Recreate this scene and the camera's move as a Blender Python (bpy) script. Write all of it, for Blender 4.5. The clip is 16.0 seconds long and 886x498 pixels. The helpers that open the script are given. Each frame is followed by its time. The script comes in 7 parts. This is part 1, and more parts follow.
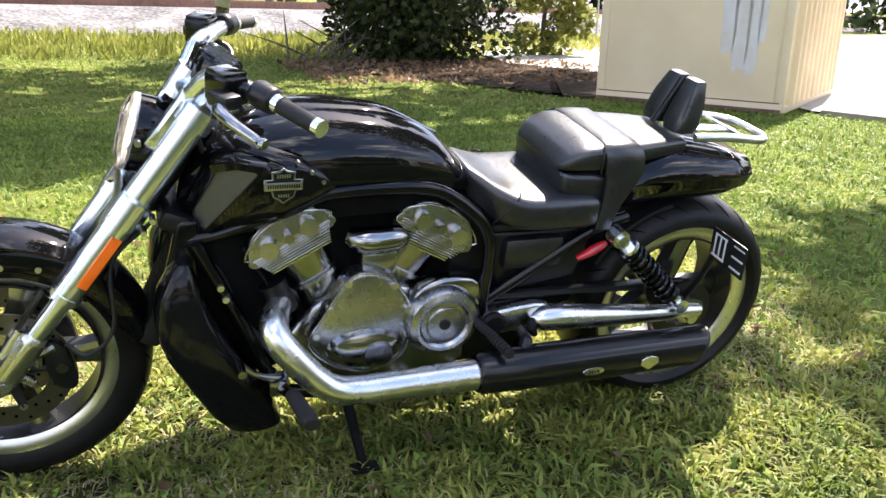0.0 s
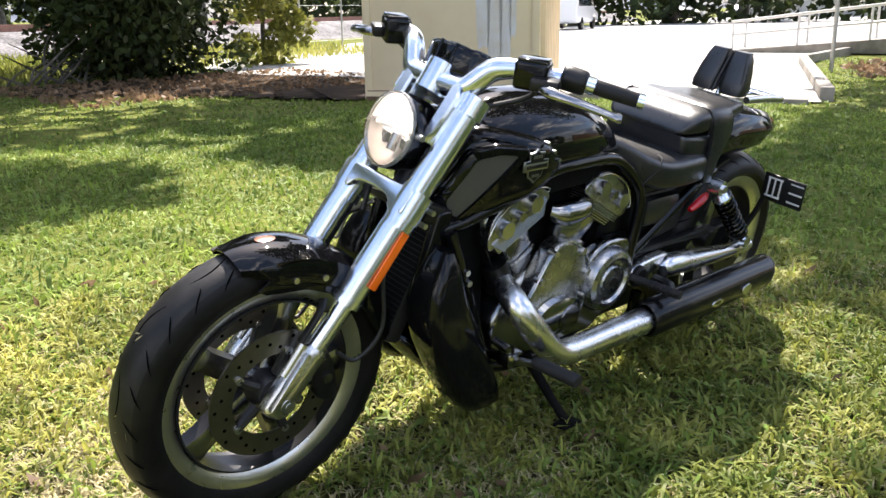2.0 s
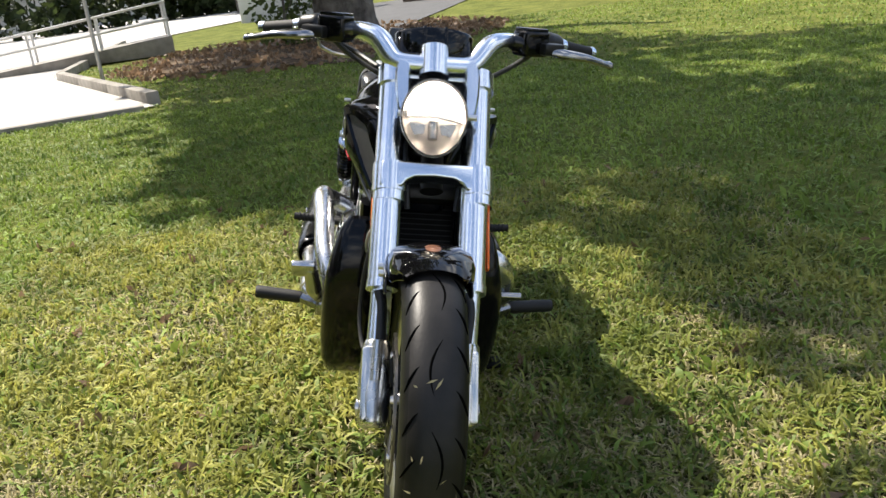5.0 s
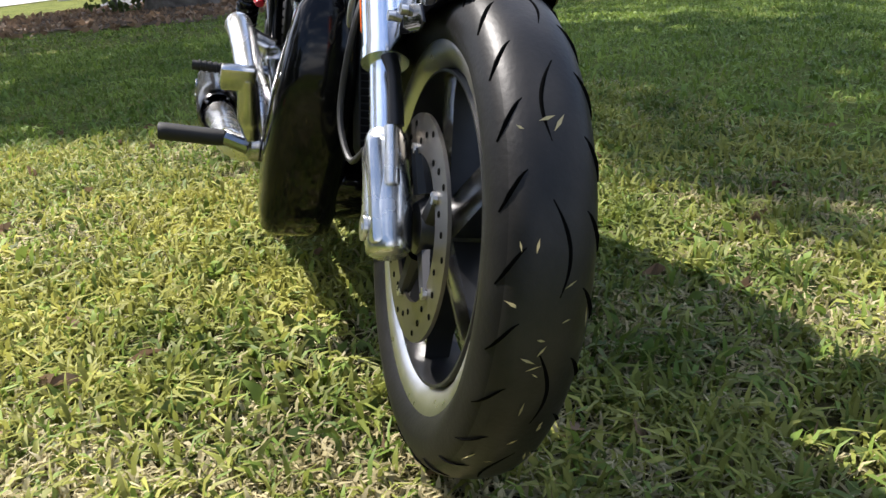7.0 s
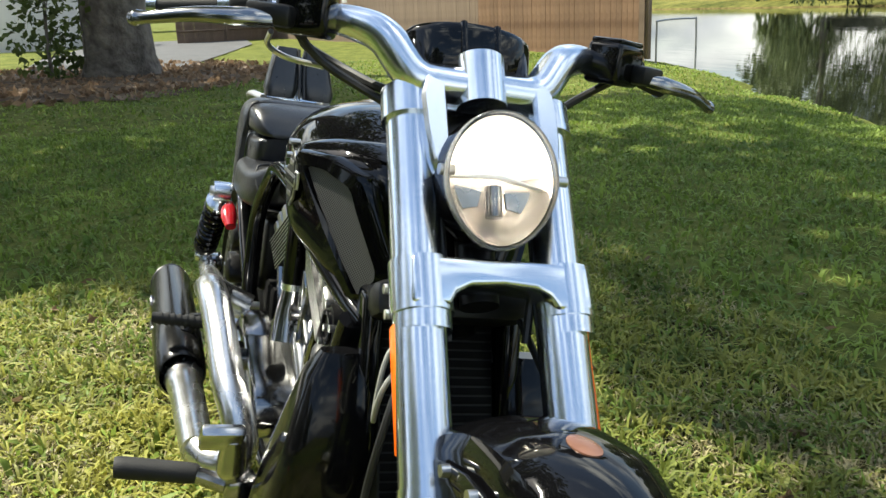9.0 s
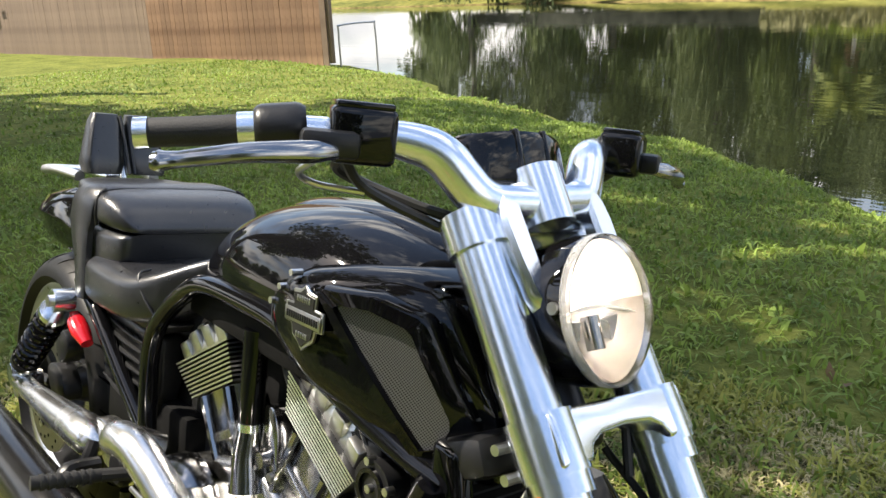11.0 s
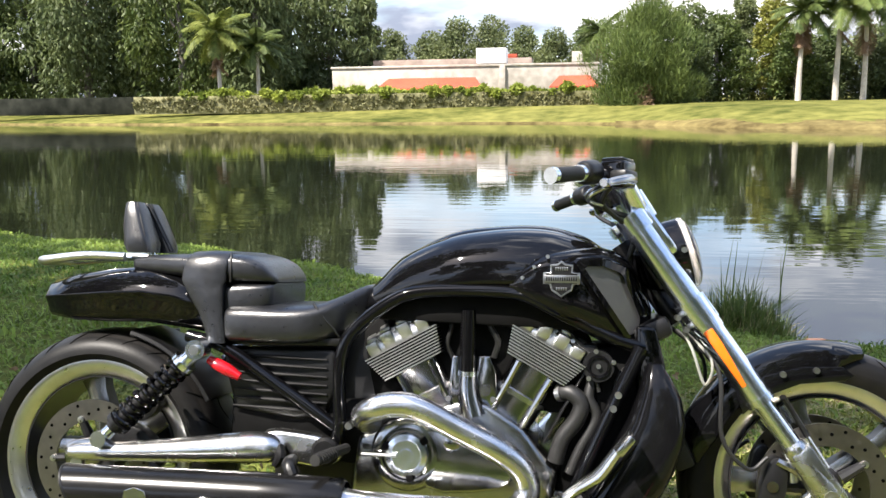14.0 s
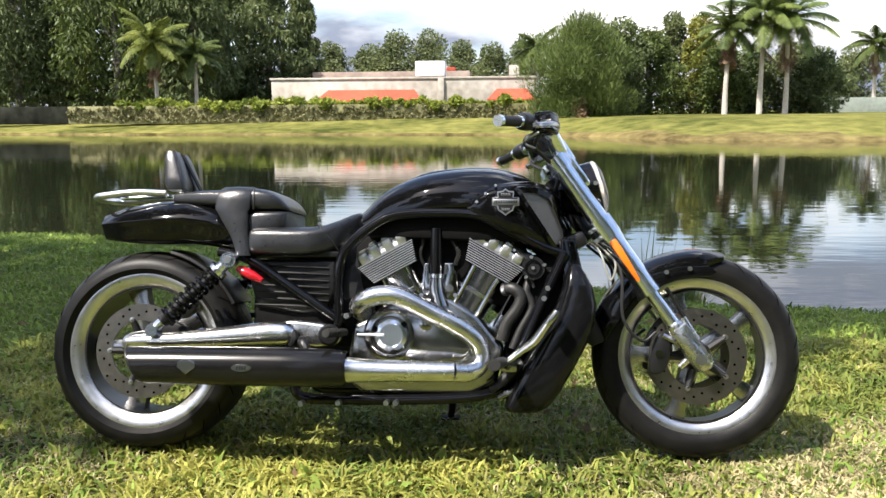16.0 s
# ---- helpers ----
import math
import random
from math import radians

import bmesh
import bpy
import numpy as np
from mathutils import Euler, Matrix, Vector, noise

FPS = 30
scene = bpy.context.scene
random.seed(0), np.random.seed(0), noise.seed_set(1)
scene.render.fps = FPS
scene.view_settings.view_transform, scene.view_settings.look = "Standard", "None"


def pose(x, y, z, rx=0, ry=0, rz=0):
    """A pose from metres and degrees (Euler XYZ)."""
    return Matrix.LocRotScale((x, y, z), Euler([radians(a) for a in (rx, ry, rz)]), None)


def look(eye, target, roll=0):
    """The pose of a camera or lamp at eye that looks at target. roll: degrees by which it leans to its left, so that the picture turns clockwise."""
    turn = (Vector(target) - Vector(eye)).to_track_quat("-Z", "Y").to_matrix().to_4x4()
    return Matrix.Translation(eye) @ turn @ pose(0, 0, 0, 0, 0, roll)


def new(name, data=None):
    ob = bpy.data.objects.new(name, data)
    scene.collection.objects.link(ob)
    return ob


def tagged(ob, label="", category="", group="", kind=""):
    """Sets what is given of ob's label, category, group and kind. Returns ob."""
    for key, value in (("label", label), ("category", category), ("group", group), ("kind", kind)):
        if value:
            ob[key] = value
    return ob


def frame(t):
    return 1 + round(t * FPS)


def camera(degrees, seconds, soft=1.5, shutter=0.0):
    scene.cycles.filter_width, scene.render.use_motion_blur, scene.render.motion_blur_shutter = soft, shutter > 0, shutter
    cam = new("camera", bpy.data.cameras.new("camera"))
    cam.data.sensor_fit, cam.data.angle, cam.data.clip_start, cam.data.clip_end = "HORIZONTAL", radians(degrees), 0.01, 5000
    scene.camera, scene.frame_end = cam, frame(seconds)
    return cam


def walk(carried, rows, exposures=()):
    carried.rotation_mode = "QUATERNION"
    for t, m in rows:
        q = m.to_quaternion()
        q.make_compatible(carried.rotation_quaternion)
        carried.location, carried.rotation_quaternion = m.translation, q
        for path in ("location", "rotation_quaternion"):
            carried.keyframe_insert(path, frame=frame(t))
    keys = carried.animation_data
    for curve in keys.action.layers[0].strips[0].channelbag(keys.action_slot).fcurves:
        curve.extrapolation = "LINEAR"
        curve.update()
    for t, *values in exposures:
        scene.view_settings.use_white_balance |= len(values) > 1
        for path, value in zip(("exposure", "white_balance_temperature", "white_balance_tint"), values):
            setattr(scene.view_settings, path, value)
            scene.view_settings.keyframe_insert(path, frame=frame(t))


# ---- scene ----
cam = camera(55.0, 16.0)
PATH = [
    (0, (1.415, 2.111, 1.148), (0.727, 0.318, 0.59), 1.6),
    (0.5, (1.687, 2.005, 1.135), (0.893, 0.264, 0.552), 0.4),
    (1, (1.95, 1.856, 1.122), (1.03, 0.164, 0.583), -1.6),
    (1.5, (2.289, 1.754, 1.092), (1.153, 0.184, 0.595), -1.9),
    (2, (2.548, 1.63, 1.107), (1.259, 0.198, 0.572), -1.1),
    (2.5, (2.748, 1.327, 1.085), (1.309, 0.061, 0.511), -1.8),
    (3, (2.864, 1.077, 1.114), (1.234, 0.089, 0.509), -3.8),
    (3.5, (3.031, 0.764, 1.156), (1.225, 0.148, 0.555), -5.2),
    (4, (3.207, 0.573, 1.177), (1.317, 0.29, 0.584), -5.6),
    (4.2, (3.271, 0.478, 1.183), (1.367, 0.303, 0.597), -5.7),
    (6.3, (2.947, -0.209, 0.945), (1.081, 0.074, 0.284), -7.0),
    (6.5, (2.875, -0.201, 0.874), (1.013, 0.135, 0.226), -6.3),
    (7, (2.745, -0.201, 0.693), (0.911, 0.244, 0.032), -5.0),
    (7.5, (2.651, -0.201, 0.66), (0.859, 0.282, -0.083), -4.6),
    (8, (2.534, -0.205, 0.802), (0.757, 0.348, 0.068), -3.7),
    (8.5, (2.440, -0.227, 0.960), (0.655, 0.402, 0.313), -3.0),
    (9, (2.336, -0.203, 1.071), (0.511, 0.406, 0.525), -2.3),
    (9.5, (2.242, -0.215, 1.172), (0.42, 0.438, 0.668), -1.5),
    (9.7, (2.221, -0.227, 1.192), (0.404, 0.449, 0.699), -1.1),
    (11.8, (1.638, -0.833, 1.213), (0.653, 0.812, 0.642), -3.7),
    (12, (1.545, -0.922, 1.199), (0.688, 0.803, 0.662), -3.7),
    (12.5, (1.401, -1.124, 1.197), (0.806, 0.718, 0.693), -2.7),
    (13, (1.311, -1.372, 1.2), (0.84, 0.519, 0.75), -2.3),
    (13.5, (1.197, -1.647, 1.211), (0.831, 0.276, 0.8), -1.3),
    (14, (1.117, -1.901, 1.243), (0.825, 0.046, 0.893), -0.8),
    (14.5, (1.12, -2.172, 1.239), (0.852, -0.211, 0.955), -1.0),
    (15, (1.085, -2.361, 1.24), (0.849, -0.391, 0.986), -0.6),
    (15.5, (1.057, -2.524, 1.192), (0.878, -0.553, 0.904), -0.3),
    (16, (1.107, -2.6, 1.115), (0.957, -0.632, 0.794), -0.4),
]
EXPOSURE = [(0, 2.02, 6550, 16), (1.5, 1.70, 6550, 15), (2.5, 1.57, 6800, 12), (3.0, 1.52, 7000, 10), (3.5, 1.34, 6900, 10), (4, 0.99, 6800, 10), (6.5, 1.07, 6400, 12), (7.5, 1.32, 6150, 15), (8, 1.52, 6400, 10),
            (8.7, 1.27, 6650, 4), (9.5, 0.96, 6700, 2), (12, 1.68, 6900, 15), (13, 1.70, 6650, 13), (14, 1.50, 6450, 12), (16, 1.26, 6450, 12)]
walk(cam, [(t, look(eye, target, roll)) for t, eye, target, roll in PATH], EXPOSURE)

# ---- light ----
SUN_EL, SUN_FROM = 54.0, (-0.74, -0.67)        # elevation; direction that the sun stands in, on the plan
world = bpy.data.worlds.new("sky")
scene.world = world
world.use_nodes = True
wn, wl = world.node_tree.nodes, world.node_tree.links
wn.clear()
w_out, w_bg = wn.new("ShaderNodeOutputWorld"), wn.new("ShaderNodeBackground")
w_sky = wn.new("ShaderNodeTexSky")
w_sky.sky_type, w_sky.sun_disc = "NISHITA", False
w_sky.sun_elevation = radians(SUN_EL)
w_sky.sun_rotation = math.atan2(SUN_FROM[0], SUN_FROM[1])
w_sky.altitude, w_sky.air_density, w_sky.dust_density, w_sky.ozone_density = 5, 1.0, 1.2, 1.0
w_bg.inputs["Strength"].default_value = 0.13
w_tc, w_noise, w_ramp, w_mix = wn.new("ShaderNodeTexCoord"), wn.new("ShaderNodeTexNoise"), wn.new("ShaderNodeValToRGB"), wn.new("ShaderNodeMix")
w_map = wn.new("ShaderNodeMapping")
w_map.inputs["Scale"].default_value = (1.0, 1.0, 3.2)
w_map.inputs["Location"].default_value = (0.35, 0.1, 0.0)
w_noise.inputs["Scale"].default_value, w_noise.inputs["Detail"].default_value, w_noise.inputs["Roughness"].default_value = 2.6, 6.0, 0.55
w_ramp.color_ramp.elements[0].position, w_ramp.color_ramp.elements[1].position = 0.46, 0.62
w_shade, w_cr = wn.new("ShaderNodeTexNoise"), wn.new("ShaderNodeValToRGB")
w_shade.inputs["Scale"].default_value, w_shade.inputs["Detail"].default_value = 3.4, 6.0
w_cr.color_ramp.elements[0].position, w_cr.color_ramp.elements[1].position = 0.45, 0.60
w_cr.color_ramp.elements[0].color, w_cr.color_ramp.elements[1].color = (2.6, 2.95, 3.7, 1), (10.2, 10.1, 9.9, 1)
w_mix.data_type = "RGBA"
wl.new(w_tc.outputs["Generated"], w_map.inputs["Vector"])
wl.new(w_map.outputs["Vector"], w_noise.inputs["Vector"])
wl.new(w_map.outputs["Vector"], w_shade.inputs["Vector"])
w_xyz, w_low, w_add = wn.new("ShaderNodeSeparateXYZ"), wn.new("ShaderNodeMapRange"), wn.new("ShaderNodeMath")
w_low.inputs["From Max"].default_value = 0.72
w_low.inputs["To Min"].default_value, w_low.inputs["To Max"].default_value = 0.14, -0.07
w_add.operation = "ADD"
wl.new(w_tc.outputs["Generated"], w_xyz.inputs["Vector"])
wl.new(w_xyz.outputs["Z"], w_low.inputs["Value"])
wl.new(w_noise.outputs["Fac"], w_add.inputs[0])
wl.new(w_low.outputs[0], w_add.inputs[1])
wl.new(w_add.outputs[0], w_ramp.inputs["Fac"])
wl.new(w_shade.outputs["Fac"], w_cr.inputs["Fac"])
wl.new(w_ramp.outputs["Color"], w_mix.inputs["Factor"])
wl.new(w_sky.outputs["Color"], w_mix.inputs["A"])
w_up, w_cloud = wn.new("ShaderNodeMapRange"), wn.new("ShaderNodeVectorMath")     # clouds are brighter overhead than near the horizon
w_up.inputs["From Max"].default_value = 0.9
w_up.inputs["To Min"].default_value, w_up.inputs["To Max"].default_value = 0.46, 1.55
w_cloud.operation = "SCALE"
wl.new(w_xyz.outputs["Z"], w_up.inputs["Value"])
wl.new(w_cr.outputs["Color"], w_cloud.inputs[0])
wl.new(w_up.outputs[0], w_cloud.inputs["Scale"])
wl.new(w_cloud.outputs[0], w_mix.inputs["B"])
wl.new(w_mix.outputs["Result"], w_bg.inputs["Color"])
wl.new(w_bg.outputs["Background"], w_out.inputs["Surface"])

sun = new("sun", bpy.data.lights.new("sun", "SUN"))
sun.data.energy, sun.data.angle, sun.data.color = 5.0, radians(0.6), (1.0, 0.94, 0.84)
_d = Vector((SUN_FROM[0], SUN_FROM[1], 0)).normalized() * math.cos(radians(SUN_EL)) + Vector((0, 0, math.sin(radians(SUN_EL))))
sun.matrix_world = look(_d * 60, (0, 0, 0))

# ---- materials ----
def mat(name, color, rough=0.5, metal=0.0, vary=0.0, scale=20.0, bump=0.0, bscale=None, coat=0.0, second=None, spec=None, island=0.0, trans=0.0, ior=None, detail=6.0, objvary=0.0, rvary=0.0):
    """A surface: base colour with stains and grain at two scales, roughness, relief."""
    m = bpy.data.materials.new(name)
    m.use_nodes = True
    n, l = m.node_tree.nodes, m.node_tree.links
    b = n["Principled BSDF"]
    b.inputs["Base Color"].default_value = (*color, 1)
    b.inputs["Roughness"].default_value = rough
    b.inputs["Metallic"].default_value = metal
    if coat:
        b.inputs["Coat Weight"].default_value, b.inputs["Coat Roughness"].default_value = coat, 0.03
    if spec is not None:
        b.inputs["Specular IOR Level"].default_value = spec
    if trans:
        b.inputs["Transmission Weight"].default_value = trans
    if ior:
        b.inputs["IOR"].default_value = ior
    tc = n.new("ShaderNodeTexCoord")
    if vary or second:
        a, c = n.new("ShaderNodeTexNoise"), n.new("ShaderNodeTexNoise")
        a.inputs["Scale"].default_value, a.inputs["Detail"].default_value = scale * 0.12, 4.0
        c.inputs["Scale"].default_value, c.inputs["Detail"].default_value = scale, detail
        l.new(tc.outputs["Object"], a.inputs["Vector"]), l.new(tc.outputs["Object"], c.inputs["Vector"])
        add = n.new("ShaderNodeMath")
        add.operation = "ADD"
        l.new(a.outputs["Fac"], add.inputs[0]), l.new(c.outputs["Fac"], add.inputs[1])
        ramp = n.new("ShaderNodeMapRange")
        ramp.inputs["From Min"].default_value, ramp.inputs["From Max"].default_value = 0.72, 1.28
        l.new(add.outputs[0], ramp.inputs["Value"])
        mix = n.new("ShaderNodeMix")
        mix.data_type = "RGBA"
        dark = tuple(max(0.0, v * (1 - vary)) for v in color)
        lite = second or tuple(min(1.0, v * (1 + vary)) for v in color)
        mix.inputs["A"].default_value, mix.inputs["B"].default_value = (*dark, 1), (*lite, 1)
        l.new(ramp.outputs[0], mix.inputs["Factor"])
        out = mix.outputs["Result"]
        if island or objvary:
            hsv = n.new("ShaderNodeHueSaturation")
            src = n.new("ShaderNodeNewGeometry").outputs["Random Per Island"] if island else n.new("ShaderNodeObjectInfo").outputs["Random"]
            mr = n.new("ShaderNodeMapRange")
            k = island or objvary
            mr.inputs["To Min"].default_value, mr.inputs["To Max"].default_value = 1 - k, 1 + k
            l.new(src, mr.inputs["Value"]), l.new(mr.outputs[0], hsv.inputs["Value"])
            l.new(out, hsv.inputs["Color"])
            out = hsv.outputs["Color"]
        l.new(out, b.inputs["Base Color"])
        if rvary:
            rr = n.new("ShaderNodeMapRange")
            rr.inputs["To Min"].default_value, rr.inputs["To Max"].default_value = max(0.02, rough - rvary), min(1.0, rough + rvary)
            l.new(c.outputs["Fac"], rr.inputs["Value"]), l.new(rr.outputs[0], b.inputs["Roughness"])
    if bump:
        t, bp = n.new("ShaderNodeTexNoise"), n.new("ShaderNodeBump")
        t.inputs["Scale"].default_value, t.inputs["Detail"].default_value = bscale or scale, 5.0
        bp.inputs["Strength"].default_value, bp.inputs["Distance"].default_value = 0.6, bump
        l.new(tc.outputs["Object"], t.inputs["Vector"]), l.new(t.outputs["Fac"], bp.inputs["Height"])
        l.new(bp.outputs["Normal"], b.inputs["Normal"])
    return m


def leafy(name, color, second, thin=0.35):
    """Leaves and blades: matt, varied leaf by leaf, a part of the light shines through."""
    m = mat(name, color, 0.55, 0, 0.25, 3.0, second=second, island=0.28, spec=0.25)
    n, l = m.node_tree.nodes, m.node_tree.links
    b = n["Principled BSDF"]
    tr, mx = n.new("ShaderNodeBsdfTranslucent"), n.new("ShaderNodeMixShader")
    link = b.inputs["Base Color"].links[0].from_socket
    l.new(link, tr.inputs["Color"])
    mx.inputs[0].default_value = thin
    l.new(b.outputs[0], mx.inputs[1]), l.new(tr.outputs[0], mx.inputs[2])
    l.new(mx.outputs[0], n["Material Output"].inputs["Surface"])
    return m


M_paint = mat("black_gloss_paint", (0.003, 0.003, 0.0035), 0.035, 0, 0.3, 30, spec=0.34, rvary=0.012)
M_shroud = mat("black_moulded_shroud", (0.004, 0.004, 0.0045), 0.10, 0, 0.3, 30, spec=0.26, rvary=0.03)
M_satin = mat("black_satin", (0.007, 0.007, 0.0075), 0.38, 0, 0.4, 40, spec=0.35, bump=0.0003, bscale=300)
M_plastic = mat("black_plastic", (0.007, 0.007, 0.0075), 0.5, 0, 0.4, 60, spec=0.15, bump=0.0004, bscale=500)
# near-black for gaps and recesses, their shade put into the colour
M_dark = mat("gap_shade_black", (0.004, 0.004, 0.004), 0.7, 0, 0.5, 30, spec=0.08)
M_rib = mat("bright_cooling_fin", (0.72, 0.72, 0.71), 0.30, 1.0, 0.12, 40)
M_fin = mat("bright_fin_edge", (0.55, 0.55, 0.545), 0.22, 1.0, 0.06, 40)
M_bowl = mat("lower_lamp_bowl", (0.88, 0.81, 0.78), 0.2, 0.7, 0.10, 40, bump=0.0006, bscale=60)
M_chrome = mat("polished_chrome", (0.78, 0.83, 0.90), 0.22, 1.0, 0.03, 20, rvary=0.04)
M_head = mat("bare_cast_head", (0.62, 0.62, 0.61), 0.36, 1.0, 0.1, 40, rvary=0.08)
M_alu = mat("brushed_aluminium", (0.31, 0.31, 0.31), 0.15, 1.0, 0.08, 30, rvary=0.07)
M_smoke = mat("dark_polished_cover", (0.40, 0.40, 0.40), 0.27, 1.0, 0.08, 30, rvary=0.05)
M_forkcast = mat("polished_fork_casting", (0.62, 0.62, 0.60), 0.26, 1.0, 0.1, 30, rvary=0.08)
M_cast = mat("cast_aluminium", (0.34, 0.34, 0.335), 0.24, 1.0, 0.15, 40, rvary=0.08)
M_pipe = mat("satin_exhaust_steel", (0.66, 0.66, 0.66), 0.26, 1.0, 0.08, 15, rvary=0.08)
M_muf = mat("black_ceramic_coating", (0.007, 0.0068, 0.0068), 0.20, 0.0, 0.3, 40, spec=0.34)
M_rubber = mat("tyre_rubber", (0.005, 0.005, 0.0052), 0.45, 0, 0.35, 25, second=(0.010, 0.0095, 0.009), spec=0.2, bump=0.0006, bscale=160)
M_tread = mat("dusty_tread", (0.008, 0.0076, 0.0073), 0.45, 0, 0.35, 18, second=(0.021, 0.0192, 0.0178), spec=0.28, bump=0.0006, bscale=160)
M_groove = mat("tyre_groove", (0.002, 0.002, 0.002), 0.95, spec=0.02)
M_grip = mat("grip_rubber", (0.006, 0.006, 0.006), 0.7, 0, 0.3, 60, bump=0.0008, bscale=400)
M_leather = mat("black_leather", (0.009, 0.0093, 0.0108), 0.31, 0, 0.3, 90, spec=0.75, bump=0.0007, bscale=420, rvary=0.1)
M_seam = mat("seat_piping", (0.008, 0.008, 0.008), 0.5)
M_disc = mat("brake_disc_steel", (0.22, 0.205, 0.185), 0.34, 1.0, 0.1, 60, rvary=0.1)
M_rim = mat("machined_rim", (0.66, 0.65, 0.645), 0.30, 1.0, 0.08, 40, rvary=0.08)
M_rimdark = mat("dark_wheel_paint", (0.02, 0.02, 0.021), 0.35, 0.3, 0.2, 40)
M_spoke = mat("grey_spoke_face", (0.36, 0.36, 0.36), 0.24, 1.0, 0.1, 40)
M_orange = mat("orange_reflector", (0.95, 0.16, 0.01), 0.25, 0, 0.1, 300, bump=0.0004, bscale=700, coat=0.5)
M_red = mat("red_reflector", (0.40, 0.008, 0.014), 0.2, 0, 0.1, 300, coat=0.5)
M_amber = mat("amber_lamp", (0.22, 0.10, 0.06), 0.25, 0.3, 0.1, 80)


def fine_mesh(name):
    """Perforated grey metal: small dark holes in staggered rows."""
    m = mat(name, (0.25, 0.25, 0.26), 0.40, 0.7, 0.15, 60)
    n, l = m.node_tree.nodes, m.node_tree.links
    b = n["Principled BSDF"]
    tc, vo, mr, mx = n.new("ShaderNodeTexCoord"), n.new("ShaderNodeTexVoronoi"), n.new("ShaderNodeMapRange"), n.new("ShaderNodeMix")
    mp = n.new("ShaderNodeMapping")
    mp.inputs["Scale"].default_value = (1, 0, 0.8)
    mp.inputs["Rotation"].default_value = (0, radians(45), 0)
    vo.inputs["Scale"].default_value, vo.inputs["Randomness"].default_value = 430, 0.0
    mr.inputs["From Min"].default_value, mr.inputs["From Max"].default_value = 0.22, 0.42
    mx.data_type = "RGBA"
    mx.inputs["A"].default_value, mx.inputs["B"].default_value = (0.02, 0.02, 0.02, 1), (0.17, 0.17, 0.178, 1)
    l.new(tc.outputs["Object"], mp.inputs["Vector"]), l.new(mp.outputs["Vector"], vo.inputs["Vector"])
    l.new(vo.outputs["Distance"], mr.inputs["Value"]), l.new(mr.outputs[0], mx.inputs["Factor"])
    l.new(mx.outputs["Result"], b.inputs["Base Color"])
    return m


M_mesh = fine_mesh("perforated_grille")
M_bulb = bpy.data.materials.new("lit_bulb")
M_bulb.use_nodes = True
_e = M_bulb.node_tree.nodes["Principled BSDF"]
_e.inputs["Emission Color"].default_value, _e.inputs["Emission Strength"].default_value = (1.0, 0.90, 0.76, 1), 26.0
M_radi = mat("radiator_core", (0.005, 0.005, 0.0045), 0.7, 0.0, 0.3, 80)
M_bolt = mat("bolt_steel", (0.6, 0.6, 0.6), 0.28, 1.0)
M_emblem = mat("emblem_pewter", (0.45, 0.45, 0.45), 0.3, 1.0, 0.1, 100)
M_white = mat("white_marking", (0.62, 0.62, 0.62), 0.5, 0, 0.1, 60)
M_cable = mat("cable_black", (0.01, 0.01, 0.01), 0.5)
M_braid = mat("clear_brake_hose", (0.30, 0.30, 0.26), 0.4, 0.4)
M_reflector = mat("lamp_reflector", (0.97, 0.95, 0.92), 0.28, 0.4, 0.04, 20, bump=0.0008, bscale=40)
M_clear = mat("clear_lamp_rim", (0.84, 0.83, 0.81), 0.09, 0, 0.06, 20, trans=0.80, ior=1.3)
M_pink = mat("pink_plastic", (0.85, 0.02, 0.13), 0.35, 0, 0.1, 30)

M_grass = leafy("grass_blades", (0.112, 0.192, 0.030), (0.270, 0.355, 0.066))
M_grass_near = leafy("worn_grass_blades", (0.125, 0.180, 0.028), (0.43, 0.41, 0.100))
M_dry = leafy("dry_grass", (0.40, 0.345, 0.17), (0.60, 0.53, 0.31))
M_soil = mat("lawn_ground", (0.075, 0.10, 0.020), 0.9, 0, 0.3, 14, spec=0.05, second=(0.17, 0.18, 0.045), bump=0.03, bscale=60)
# near soil, darkened so that its colour carries the shade between blades
M_soil_near = mat("gap_dark_soil", (0.030, 0.030, 0.012), 0.95, 0, 0.4, 14, spec=0.03, second=(0.095, 0.085, 0.034), bump=0.03, bscale=60)
M_bank = mat("bank_grass", (0.070, 0.088, 0.020), 0.95, 0, 0.45, 1.1, spec=0.03, second=(0.185, 0.175, 0.050), bump=0.05, bscale=5)
M_bank_edge = mat("bare_bank_edge", (0.085, 0.062, 0.026), 0.95, 0, 0.5, 1.6, spec=0.03, second=(0.185, 0.150, 0.060), bump=0.06, bscale=6)
M_leaf_dark = leafy("dark_leaves", (0.064, 0.096, 0.035), (0.165, 0.200, 0.078))
# darker copy of the leaves: the backlit bush's shade is put into the colour
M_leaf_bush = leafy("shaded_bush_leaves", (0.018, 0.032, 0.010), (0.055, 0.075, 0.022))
M_leaf_mid = leafy("green_leaves", (0.045, 0.080, 0.018), (0.12, 0.15, 0.04))
M_leaf_lite = leafy("bright_leaves", (0.075, 0.125, 0.025), (0.18, 0.22, 0.06))
# leaf colour with the haze of distance mixed into it
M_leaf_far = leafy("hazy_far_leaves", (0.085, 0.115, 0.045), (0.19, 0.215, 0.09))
M_leaf_yel = leafy("yellow_green_leaves", (0.14, 0.17, 0.03), (0.28, 0.27, 0.06))
M_leaf_hedge = leafy("sunlit_hedge_leaves", (0.15, 0.21, 0.03), (0.34, 0.38, 0.07))
M_leaf_palm = leafy("sunlit_palm_fronds", (0.09, 0.135, 0.025), (0.24, 0.26, 0.06))
